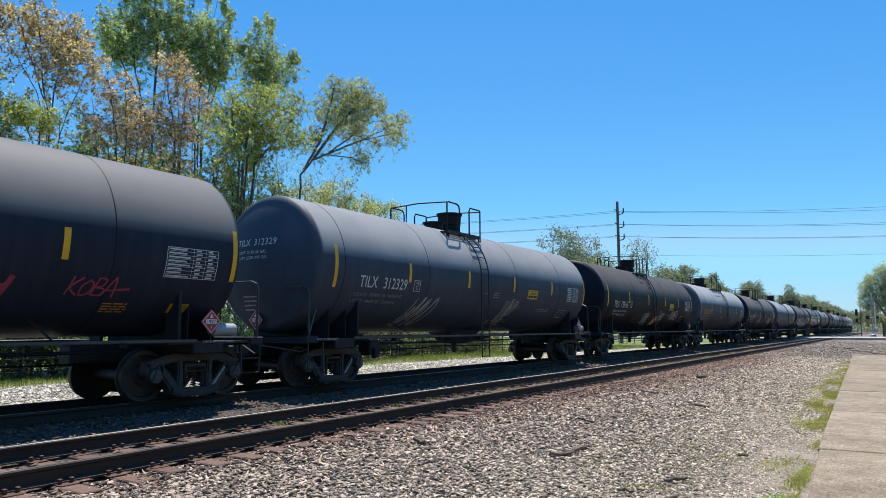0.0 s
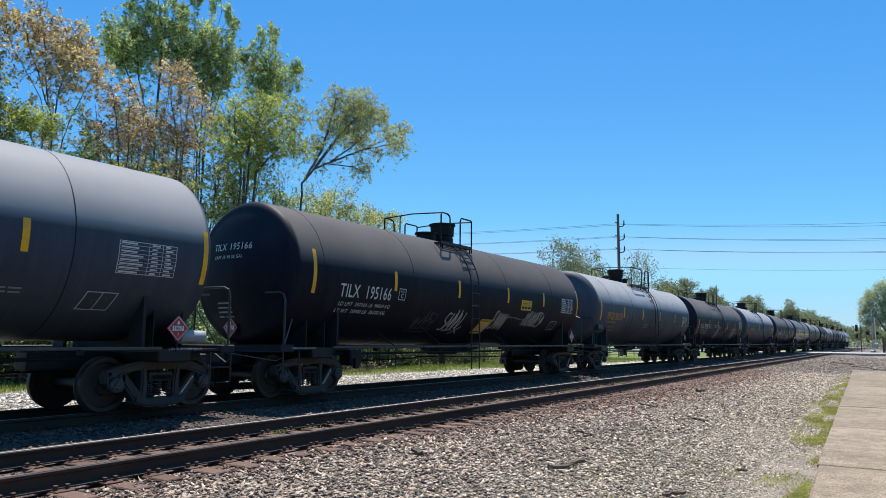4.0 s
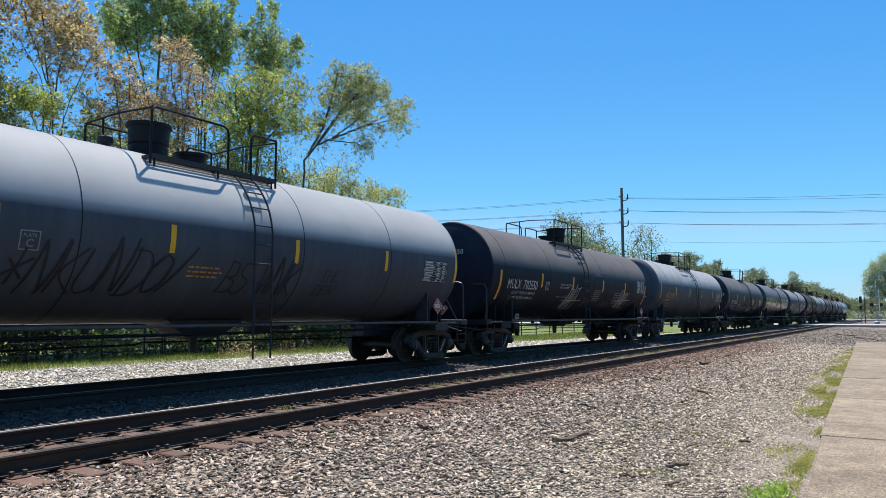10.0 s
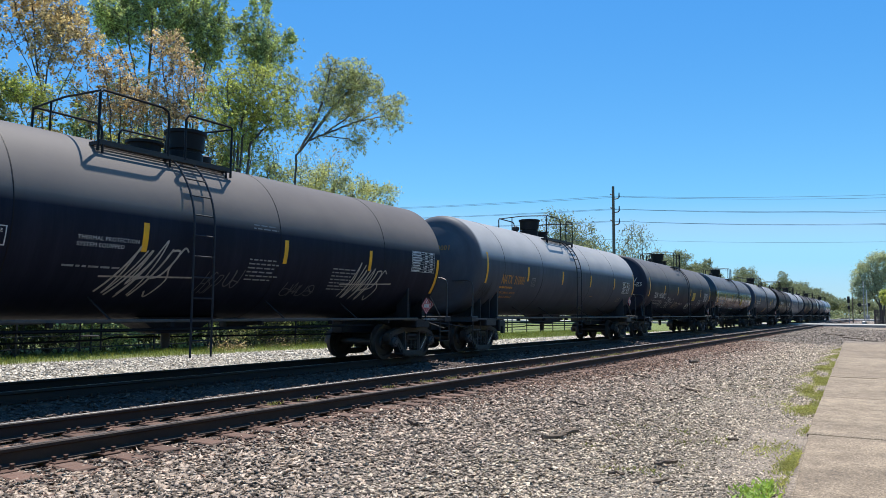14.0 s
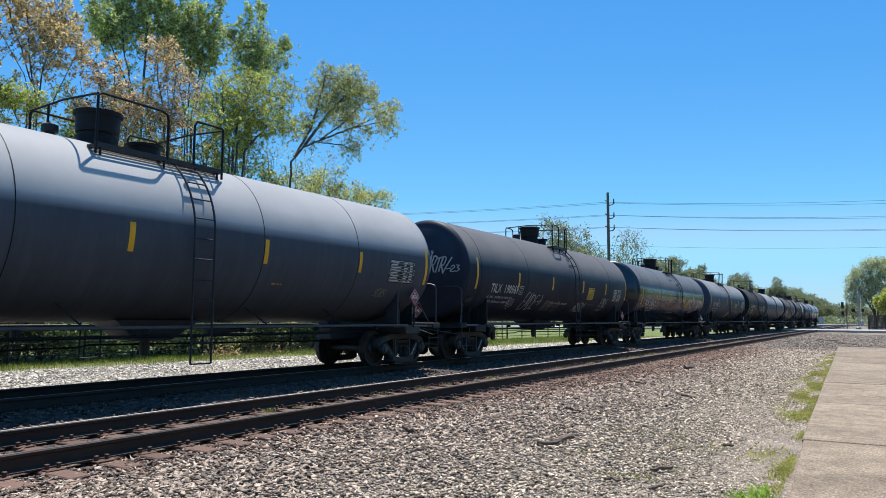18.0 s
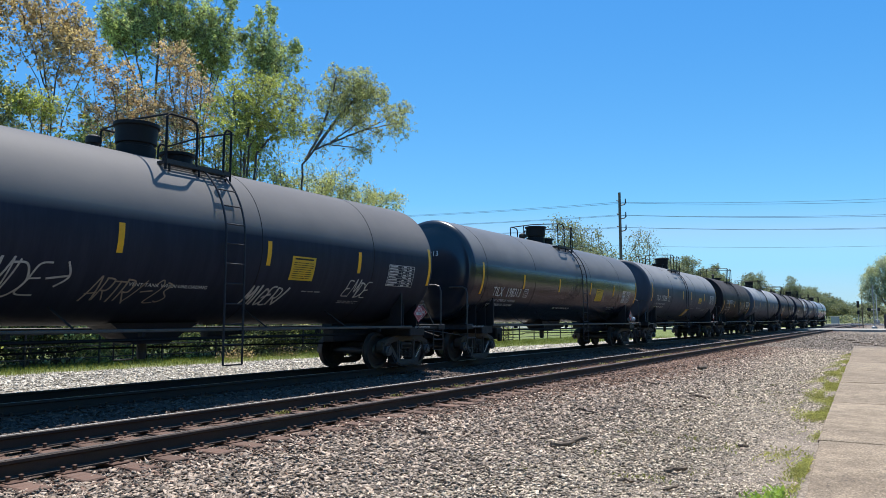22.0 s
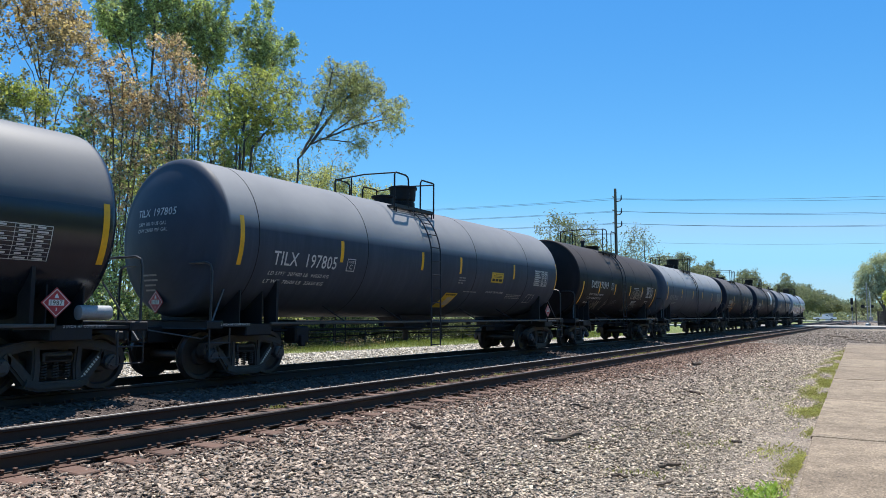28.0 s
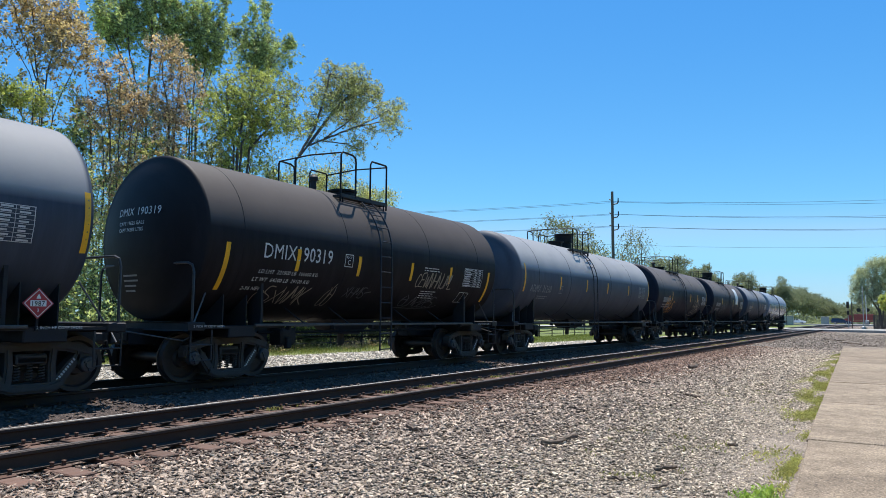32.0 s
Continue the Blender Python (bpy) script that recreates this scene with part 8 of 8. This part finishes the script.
    blades("weeds", P, rg.uniform(0.015, 0.06, len(P)), M["mat_grass"], "thin yellow-green weeds between the rails", rg, 0.8)


build_grass()

# ---------- pole and wires ----------


def build_pole():
    pole = tagged(empty("utility_pole", pose(71.5, 23.6, -0.22)), "grey timber utility pole with side insulators", "utility pole")
    part("shaft", Geo().cyl((0, 0, -0.1), (0, 0, 14.6), 0.19, 0.13, 12), M["pole_wood"], pole, "", True)
    for z in (13.4, 12.0, 10.7):
        part("insulator", Geo().tube([(0, -0.1, z - 0.15), (0, -0.5, z - 0.1), (0, -0.62, z + 0.05)], 0.06, 6).cyl((0, -0.62, z), (0, -0.62, z + 0.5), 0.08, 0.05, 8), M["fence"], pole)
        part("insulator", Geo().tube([(0, 0.1, z + 0.3), (0, 0.32, z + 0.4)], 0.06, 6), M["fence"], pole)
    for i, (z, yo, zl) in enumerate(((13.60, 0.3, 14.0), (13.45, -0.6, 13.55), (12.28, 0.3, 12.25), (12.18, -0.6, 12.0), (11.02, 0.3, 10.9), (10.93, -0.6, 10.75), (9.1, 0.05, 9.1))):
        # one cable: a span away from the line, one over it, and the next
        pts = []
        n = 16
        for j in range(n, 0, -1):
            t = j / n
            pts.append((0.05 * i - 0.012 * 90 * t, yo + 90 * t, z - 4.0 * t * (1 - t) + 5.0 * t))
        for j in range(n + 1):
            t = j / n
            pts.append((0.05 * i + 19.2 * t, yo - 36 * t, z + (zl - z + 0.25) * t - 1.75 * t * (1 - t)))
        for j in range(1, n + 1):
            t = j / n
            pts.append((0.05 * i + 19.2 + 28.8 * t, yo - 36 - 54 * t, zl + 0.25 - 2.6 * t * (1 - t)))
        part("wire", Geo().tube(pts, 0.019 if i < 6 else 0.014, 4), M["cable"], pole, "thin overhead power line")


build_pole()


# ---------- crossing ----------


def build_road(x0, x1, z, label):
    ob = link_mesh("road", [(x, y, z + 0.002 * noise.noise((x, y, 1))) for x in (x0, x1) for y in (-90, -20, 0, 6.5, 14, 25, 60, 120)] + [(x, y, -0.5) for x in (x0, x1) for y in (-90, 120)],
                   [(i, i + 8, i + 9, i + 1) for i in range(7)] + [(0, 7, 17, 16), (8, 18, 19, 15), (0, 16, 18, 8), (7, 15, 19, 17)], M["pale_road"])
    return tagged(ob, label, "road", "", "structure")


M["pale_road"] = material("sun_bleached_road", (0.33, 0.315, 0.29), 0.85, 0.0, 0.15, 0.3, 20, 0.1)
build_road(107, 121, -0.055, "pale worn road crossing the tracks")
build_road(222, 242, -0.01, "pale main road crossing the tracks")


def crossing_signal(x, y, height):
    s = tagged(empty("crossing_signal", pose(x, y, -0.36)), "grey level-crossing mast with dark signal lights", "crossing signal")
    part("base", Geo().lathe([(0, 0.42), (0.5, 0.36), (0.6, 0.14)], 14, "z"), M["signal_grey"], s)
    part("mast", Geo().cyl((0, 0, 0.5), (0, 0, height), 0.075, 0.07, 10), M["signal_grey"], s, "", True)
    part("arm", Geo().tube([(0, -0.75, 3.2), (0, 0.75, 3.2)], 0.05, 6), M["signal_grey"], s)
    for q in (-0.62, 0.62):
        lamp = part("signal_light", Geo().cyl((-0.12, q, 3.2), (-0.06, q, 3.2), 0.3, 0.3, 20), M["fence"], s, "round black signal backing")
        part("hood", Geo().cyl((-0.34, q, 3.2), (-0.12, q, 3.2), 0.13, 0.11, 12), M["fence"], lamp)
    for a in (45, -45):
        c, d = math.cos(radians(a)) * 0.6, math.sin(radians(a)) * 0.6
        n = (-d * 0.18 / 0.6, c * 0.18 / 0.6)
        part("crossbuck_blade", Geo().add([(u * c + w * n[0], -0.1 + e, height - 0.6 + u * d + w * n[1]) for e in (0, 0.02) for u, w in ((-1, -0.5), (1, -0.5), (1, 0.5), (-1, 0.5))],
             [(0, 1, 2, 3), (7, 6, 5, 4), (0, 4, 5, 1), (1, 5, 6, 2), (2, 6, 7, 3), (3, 7, 4, 0)]), M["white_sign"], s)
    part("gate_motor", Geo().box(-0.3, 0.3, -0.75, -0.15, 0.9, 1.6, 0.05), M["signal_grey"], s)
    part("gate_arm", Geo().box(-0.42, -0.36, -0.5, -0.38, 1.2, 5.6, 0.01), M["white_sign"], s, "raised white gate arm")
    return s


crossing_signal(132, 2.95, 7.0)


def track_signal(x, y):
    s = tagged(empty("track_signal", pose(x, y, -0.3)), "small black railway signal on a thin post", "railway signal")
    part("post", Geo().cyl((0, 0, 0), (0, 0, 4.9), 0.07, 0.06, 8), M["signal_grey"], s)
    part("signal_head", Geo().box(-0.15, 0.15, -0.22, 0.22, 3.7, 4.9, 0.04), M["fence"], s)
    part("lower_head", Geo().box(-0.15, 0.15, -0.2, 0.2, 2.5, 3.2, 0.04), M["fence"], s)


track_signal(150, 5.75)


def thin_pole(x, y, h):
    s = tagged(empty("street_pole", pose(x, y, -0.3)), "thin dark pole beside the crossing", "pole")
    part("shaft", Geo().cyl((0, 0, 0), (0, 0, h), 0.09, 0.06, 8), M["pole_wood"], s, "", True)


thin_pole(152, 5.2, 7.0)


def cabinet(x, y, w, h, label):
    s = tagged(empty("relay_cabinet", pose(x, y, -0.25)), label, "cabinet")
    part("body", Geo().box(-0.6, 0.6, -w / 2, w / 2, 0, h, 0.03), M["white_tank"], s)
    part("roof", Geo().box(-0.7, 0.7, -w / 2 - 0.1, w / 2 + 0.1, h, h + 0.1, 0.03), M["white_tank"], s)
    part("door", Geo().box(-0.63, -0.6, -w * 0.35, w * 0.35, 0.15, h - 0.15, 0.008), M["signal_grey"], s)


cabinet(212, 22.1, 2.4, 2.4, "white railway relay cabinet by the road")
cabinet(262, 16.6, 2.3, 2.4, "pale grey cabinet across the road")


def board_fence():
    f = tagged(empty("board_fence", pose(134, 0.3, -0.38)), "weathered grey board fence", "fence")
    bd = part("board", Geo().box(-0.02, 0.02, -0.07, 0.07, 0.03, 2.5, 0.005), M["fence_board"], f)
    bd.matrix_basis = pose(0, 1.3, 0)
    for i in range(1, 60):
        share(bd, f, pose(0.15 * i * 0.1, 1.3 - 0.16 * i, 0))
    for z in (0.5, 2.0):
        part("fence_rail", Geo().box(0.03, 0.08, -8.2, 1.36, z - 0.05, z + 0.05, 0.01), M["fence_board"], f)
    for i in range(5):
        part("post", Geo().box(0.08, 0.18, 1.2 - 2.3 * i, 1.3 - 2.3 * i, -0.1, 2.4, 0.01), M["fence_board"], f)


M["fence_board"] = material("weathered_fence_board", (0.085, 0.075, 0.075), 0.85, 0.0, 0.3, 3, 30, 0.3, None, 0, None, 0.2)
board_fence()

# ---------- road vehicles ----------
ROAD_WHEELS = []
TRAFFIC = []


def vehicle(name, label, category, shape, paint, wheelbase, wr, width, x, rows, z=-0.008, extra=None):
    """A car seen side-on; shape: its outline (along, up), nose to +x; glass: side windows."""
    heading = -90 if rows[-1][1] < rows[0][1] else 90
    v = tagged(empty(name), label, category)
    body, glass = shape
    n = len(body)
    g = Geo()
    ins = 0.12
    ring = [(-width / 2, 0.0), (-width / 2 + 0.06, 0.0)]
    top = max(q[1] for q in body)
    for s in (-1, 1):
        g.v += [(a, s * (width / 2 - (ins if b > top * 0.62 else 0.0)), b) for a, b in body]
    g.f = [tuple(range(n - 1, -1, -1)), tuple(range(n, 2 * n))] + [(i, (i + 1) % n, n + (i + 1) % n, n + i) for i in range(n)]
    part("body", g, M[paint], v)
    for quad in glass:
        for s in (-1, 1):
            yy = width / 2 - ins + 0.012
            part("side_window", Geo().add([(a, s * yy, b) for a, b in quad], [tuple(range(len(quad)))]), M["car_glass"], v, "dark tinted glass")
    for s in (-1, 1):
        for a in (-wheelbase / 2, wheelbase / 2):
            w = part("wheel", Geo().lathe([(-0.11, wr * 0.5), (-0.11, wr * 0.92), (-0.08, wr), (0.08, wr), (0.11, wr * 0.92), (0.11, wr * 0.5)], 20, "y"), M["tyre"], v)
            w.location = (a, s * (width / 2 - 0.1), wr)
            part("rim", Geo().lathe([(-0.115, wr * 0.15), (-0.118, wr * 0.58), (0.118, wr * 0.58), (0.115, wr * 0.15)], 12, "y"), M["signal_grey"], w)
            ROAD_WHEELS.append((w, rows))
    nose = max(q[0] for q in body)
    tail = min(q[0] for q in body)
    for s in (-1, 1):
        part("headlight", Geo().box(nose - 0.06, nose + 0.015, s * (width / 2 - 0.32) - 0.15, s * (width / 2 - 0.32) + 0.15, 0.68, 0.82, 0.01), M["white_sign"], v)
        part("tail_light", Geo().box(tail - 0.015, tail + 0.06, s * (width / 2 - 0.25) - 0.1, s * (width / 2 - 0.25) + 0.1, 0.75, 0.98, 0.01), M["red_sign"], v)
    if extra:
        extra(v)
    TRAFFIC.append((v, [(t, pose(x, y, z, 0, 0, heading)) for t, y in rows]))
    return v


PICKUP = ([(-2.9, 0.5), (-2.95, 1.05), (-0.75, 1.08), (-0.6, 1.8), (-0.4, 1.88), (0.75, 1.88), (1.35, 1.2), (2.75, 1.1), (2.95, 0.9), (2.95, 0.45)],
          [[(-0.55, 1.15), (0.2, 1.15), (0.2, 1.72), (-0.45, 1.72)], [(0.28, 1.15), (1.15, 1.15), (0.75, 1.72), (0.28, 1.72)]])
SUV = ([(-2.3, 0.45), (-2.4, 1.0), (-2.15, 1.62), (-1.9, 1.72), (0.35, 1.72), (1.15, 1.08), (2.15, 0.98), (2.38, 0.75), (2.35, 0.4)],
       [[(-2.0, 1.1), (-1.0, 1.1), (-1.0, 1.58), (-1.8, 1.58)], [(-0.92, 1.1), (0.85, 1.1), (0.3, 1.58), (-0.92, 1.58)]])
SEDAN = ([(-2.3, 0.4), (-2.35, 0.95), (-1.5, 1.02), (-0.85, 1.42), (0.35, 1.44), (1.1, 1.0), (2.1, 0.9), (2.35, 0.7), (2.35, 0.38)],
         [[(-1.2, 1.04), (-0.3, 1.04), (-0.3, 1.36), (-0.8, 1.36)], [(-0.22, 1.04), (0.85, 1.04), (0.32, 1.36), (-0.22, 1.36)]])
TRUCK = ([(-3.6, 0.75), (-3.6, 1.0), (1.4, 1.05), (1.45, 2.6), (2.6, 2.6), (2.85, 1.75), (3.7, 1.6), (3.75, 0.6)],
         [[(1.7, 1.75), (2.7, 1.75), (2.5, 2.4), (1.7, 2.4)]])


def tipper(v):
    part("tipper_box", Geo().box(-3.7, 1.25, -1.2, 1.2, 1.1, 2.95, 0.05), M["red_truck"], v, "brick-red tipper box")
    for i in range(6):
        part("box_rib", Geo().box(-3.4 + 0.85 * i, -3.28 + 0.85 * i, -1.27, -1.19, 1.12, 2.9, 0.01), M["red_truck"], v)


M["red_truck"] = material("brick_red_truck_paint", (0.20, 0.035, 0.03), 0.5, 0.0, 0.2, 2, 30, 0.05)
vehicle("pickup_truck", "white crew-cab pickup truck on the road", "pickup truck", PICKUP, "white_paint", 3.6, 0.4, 1.95, 231, [(0, 138.6), (8, 104.0), (18, 60.1), (24, 34.6), (27.5, 19.4), (28, 15.7), (28.5, 13.1), (29, 10.6), (29.5, 7.9), (30, 4.9), (31, -2.3), (32, -9.8)])
vehicle("suv", "dark blue sport utility car on the road", "car", SUV, "navy_paint", 2.75, 0.36, 1.85, 231, [(0, 161.7), (10, 106.3), (20, 60.1), (27, 28.9), (29, 21.3), (29.5, 19.3), (30.5, 15.9), (31, 14.3), (31.5, 12.6), (32, 10.7)])
vehicle("sedan", "white sedan slowing on the road", "car", SEDAN, "white_paint", 2.75, 0.33, 1.8, 231, [(0, 173.2), (10, 115.5), (20, 69.3), (28, 34.6), (30.5, 25.4), (31.5, 23.0), (32, 21.9)])
vehicle("tipper_truck", "brick-red tipper truck on the road", "truck", TRUCK, "red_truck", 4.4, 0.5, 2.4, 236, [(0, -138.6), (12, -69.3), (22, -28.9), (28, -9.2), (30.5, 3.0), (31, 4.5), (31.5, 5.7), (32, 6.4)], -0.008, tipper)

# ---------- sticks and scraps on the gravel ----------


def stick(x, y, length, r, turn, seed, label):
    rg = random.Random(seed)
    pts = [(length * (i / 6 - 0.5), rg.gauss(0, 0.012 + 0.02 * length), r + abs(rg.gauss(0, 0.012))) for i in range(7)]
    g = Geo()
    P = [Vector(p) for p in pts]
    g.tube(pts, r, 7)
    g.v = [(a, b * rg.uniform(0.75, 1.2), max(0.0, c * rg.uniform(0.75, 1.15))) for a, b, c in g.v]
    ob = part("stick", g, M["stick"], None, label)
    ob.matrix_basis = pose(x, y, ground_z(y) + 0.015, 0, 0, turn)
    return tagged(ob, label, "stick", "dead wood on the gravel")


stick(8.75, 3.61, 0.88, 0.026, -6, 1, "weathered piece of broken timber on the gravel")
stick(7.87, 2.05, 0.32, 0.020, -20, 2, "weathered broken stick on the gravel")
stick(17.29, 5.09, 0.73, 0.030, -132, 3, "weathered broken stick on the gravel")
stick(15.24, 3.42, 0.51, 0.030, -139, 4, "weathered broken stick on the gravel")
stick(11.65, 4.50, 0.44, 0.015, -108, 5, "weathered broken stick on the gravel")
stick(23.38, 5.19, 1.14, 0.050, 2, 6, "dark clod of earth and wood")
stick(9.81, 1.72, 0.12, 0.018, -96, 7, "weathered broken stick on the gravel")
stick(8.15, 5.52, 0.27, 0.030, -112, 8, "weathered broken stick on the gravel")
stick(62.81, 3.50, 4.21, 0.035, -156, 9, "scattered dark branches near the crossing")
stick(55.64, 2.05, 4.49, 0.035, -163, 10, "scattered dark branches near the crossing")
stick(36.83, 7.44, 1.19, 0.030, -129, 11, "weathered broken stick on the gravel")
stick(7.10, 2.35, 0.16, 0.014, -96, 12, "weathered broken stick on the gravel")
stick(7.02, 1.89, 0.31, 0.012, -10, 13, "weathered broken stick on the gravel")
stick(13.45, 5.18, 0.66, 0.020, -152, 14, "weathered broken stick on the gravel")


def leafy_weed(x, y, h, n, seed):
    rg = random.Random(seed)
    w = tagged(empty("weed", pose(x, y, -0.35)), "bright green leafy weed by the walk", "weed", "weeds by the walk")
    for k in range(n):
        a, t = rg.uniform(0, 6.28), rg.uniform(0.2, 0.9)
        l, b = h * rg.uniform(0.6, 1.2), rg.uniform(0.011, 0.019)
        base = Vector((rg.gauss(0, 0.07), rg.gauss(0, 0.05), h * rg.uniform(0.0, 0.6)))
        d = Vector((math.cos(a) * t, math.sin(a) * t, 1 - 0.6 * t)).normalized()
        s = d.cross(Vector((0, 0, 1))).normalized()
        dn = Vector((0, 0, -0.25 * l))
        g = Geo().add([base, base + d * l * 0.4 + s * b, base + d * l * 0.9 + dn * 0.5, base + d * l + dn, base + d * l * 0.4 - s * b, base + d * l * 0.45 - Vector((0, 0, 0.006))], [(0, 1, 5), (1, 2, 3, 5), (5, 3, 2, 4)[:3], (5, 2, 4), (0, 5, 4)])
        part("leaf", g, M["weed_leaf"], w)


M["weed_leaf"] = leaf_material("bright_weed_leaves", (0.20, 0.32, 0.05), (0.48, 0.62, 0.16), 0.3)
for _i, (_x, _y) in enumerate(((6.75, 0.93), (6.95, 1.02), (7.15, 0.98), (6.6, 1.05), (7.0, 1.15), (7.3, 1.02))):
    leafy_weed(_x, _y, 0.09, 38, 40 + _i)


# ---------- flying insect ----------


def build_bee():
    """A large dark bee that crosses the view once; its nose points to +x."""
    bee = tagged(empty("bee", pose(-2.0, -1.6, -0.28)), "large dark brown bee with clear wings", "insect")
    part("head", Geo().lathe([(0.010, 0.001), (0.011, 0.004), (0.014, 0.005), (0.017, 0.004), (0.019, 0.001)], 10, "x"), M["black_ink"], bee, "", True)
    part("thorax", Geo().lathe([(-0.004, 0.002), (-0.001, 0.006), (0.005, 0.0075), (0.009, 0.006), (0.011, 0.003)], 12, "x"), M["bee_fur"], bee, "", True)
    part("abdomen", Geo().lathe([(-0.020, 0.001), (-0.017, 0.0045), (-0.011, 0.007), (-0.006, 0.006), (-0.003, 0.002)], 12, "x"), M["black_ink"], bee, "", True)
    for q in (-1, 1):
        part("wing", Geo().add([(0.004, q * 0.003, 0.006), (0.007, q * 0.010, 0.014), (0.002, q * 0.018, 0.020), (-0.006, q * 0.017, 0.019), (-0.006, q * 0.008, 0.012), (-0.001, q * 0.003, 0.006)], [(0, 1, 2, 3, 4, 5)]), M["bee_wing"], bee)
    return bee


M["bee_fur"] = material("brown_bee_fur", (0.10, 0.05, 0.03), 0.8, 0.0, 0.3, 200, 900, 0.2)
M["bee_wing"] = material("clear_brown_wing", (0.20, 0.20, 0.22), 0.3, 0.0, 0.2, 200, 900, 0.0)
BEE = build_bee()
BEE_FLIGHT = [(0.0, -2.0, -1.6, -0.28), (5.6, -2.0, -1.6, -0.28), (6.2, -1.2, 1.5, 0.9), (6.6, 0.3, 3.6, 2.3), (6.8, 1.694, 1.989, 2.745), (6.9, 2.083, 1.428, 2.357), (7.0, 2.245, 0.873, 2.249), (7.1, 2.094, -0.226, 1.906), (7.2, 1.2, -2.4, 1.8), (7.6, -1.0, -5.0, 1.6), (9.0, -8.0, -9.0, 1.2), (12.0, -11.0, -10.0, -0.38), (32.0, -11.0, -10.0, -0.38)]


def motions():
    def gone(t):
        return float(np.interp(t, [r[0] for r in TRAVEL], [r[1] for r in TRAVEL]))
    for car, at in TRAIN:
        walk(car, [(t, pose(at - d, CAR_Y, 0)) for t, d in TRAVEL])
    for car, rows in TRAFFIC:
        walk(car, rows)
    steps = [0.1 * i for i in range(321)]
    turn = [math.degrees(-gone(t) / WHEEL_R) for t in steps]
    for ax in AXLES:
        x = ax.location.x
        walk(ax, [(t, pose(x, 0, WHEEL_R) @ Matrix.Rotation(radians(a), 4, "Y")) for t, a in zip(steps, turn)])

    walk(BEE, [(t, pose(x, y, z, 0, 0, -58)) for t, x, y, z in BEE_FLIGHT])
    for wheel, rows in ROAD_WHEELS:
        ys = [float(np.interp(t, [r[0] for r in rows], [r[1] for r in rows])) for t in steps]
        x, y, z = wheel.location
        sgn = -1 if rows[-1][1] < rows[0][1] else 1
        walk(wheel, [(t, pose(x, y, z) @ Matrix.Rotation(sgn * (q - ys[0]) / z, 4, "Y")) for t, q in zip(steps, ys)])


motions()
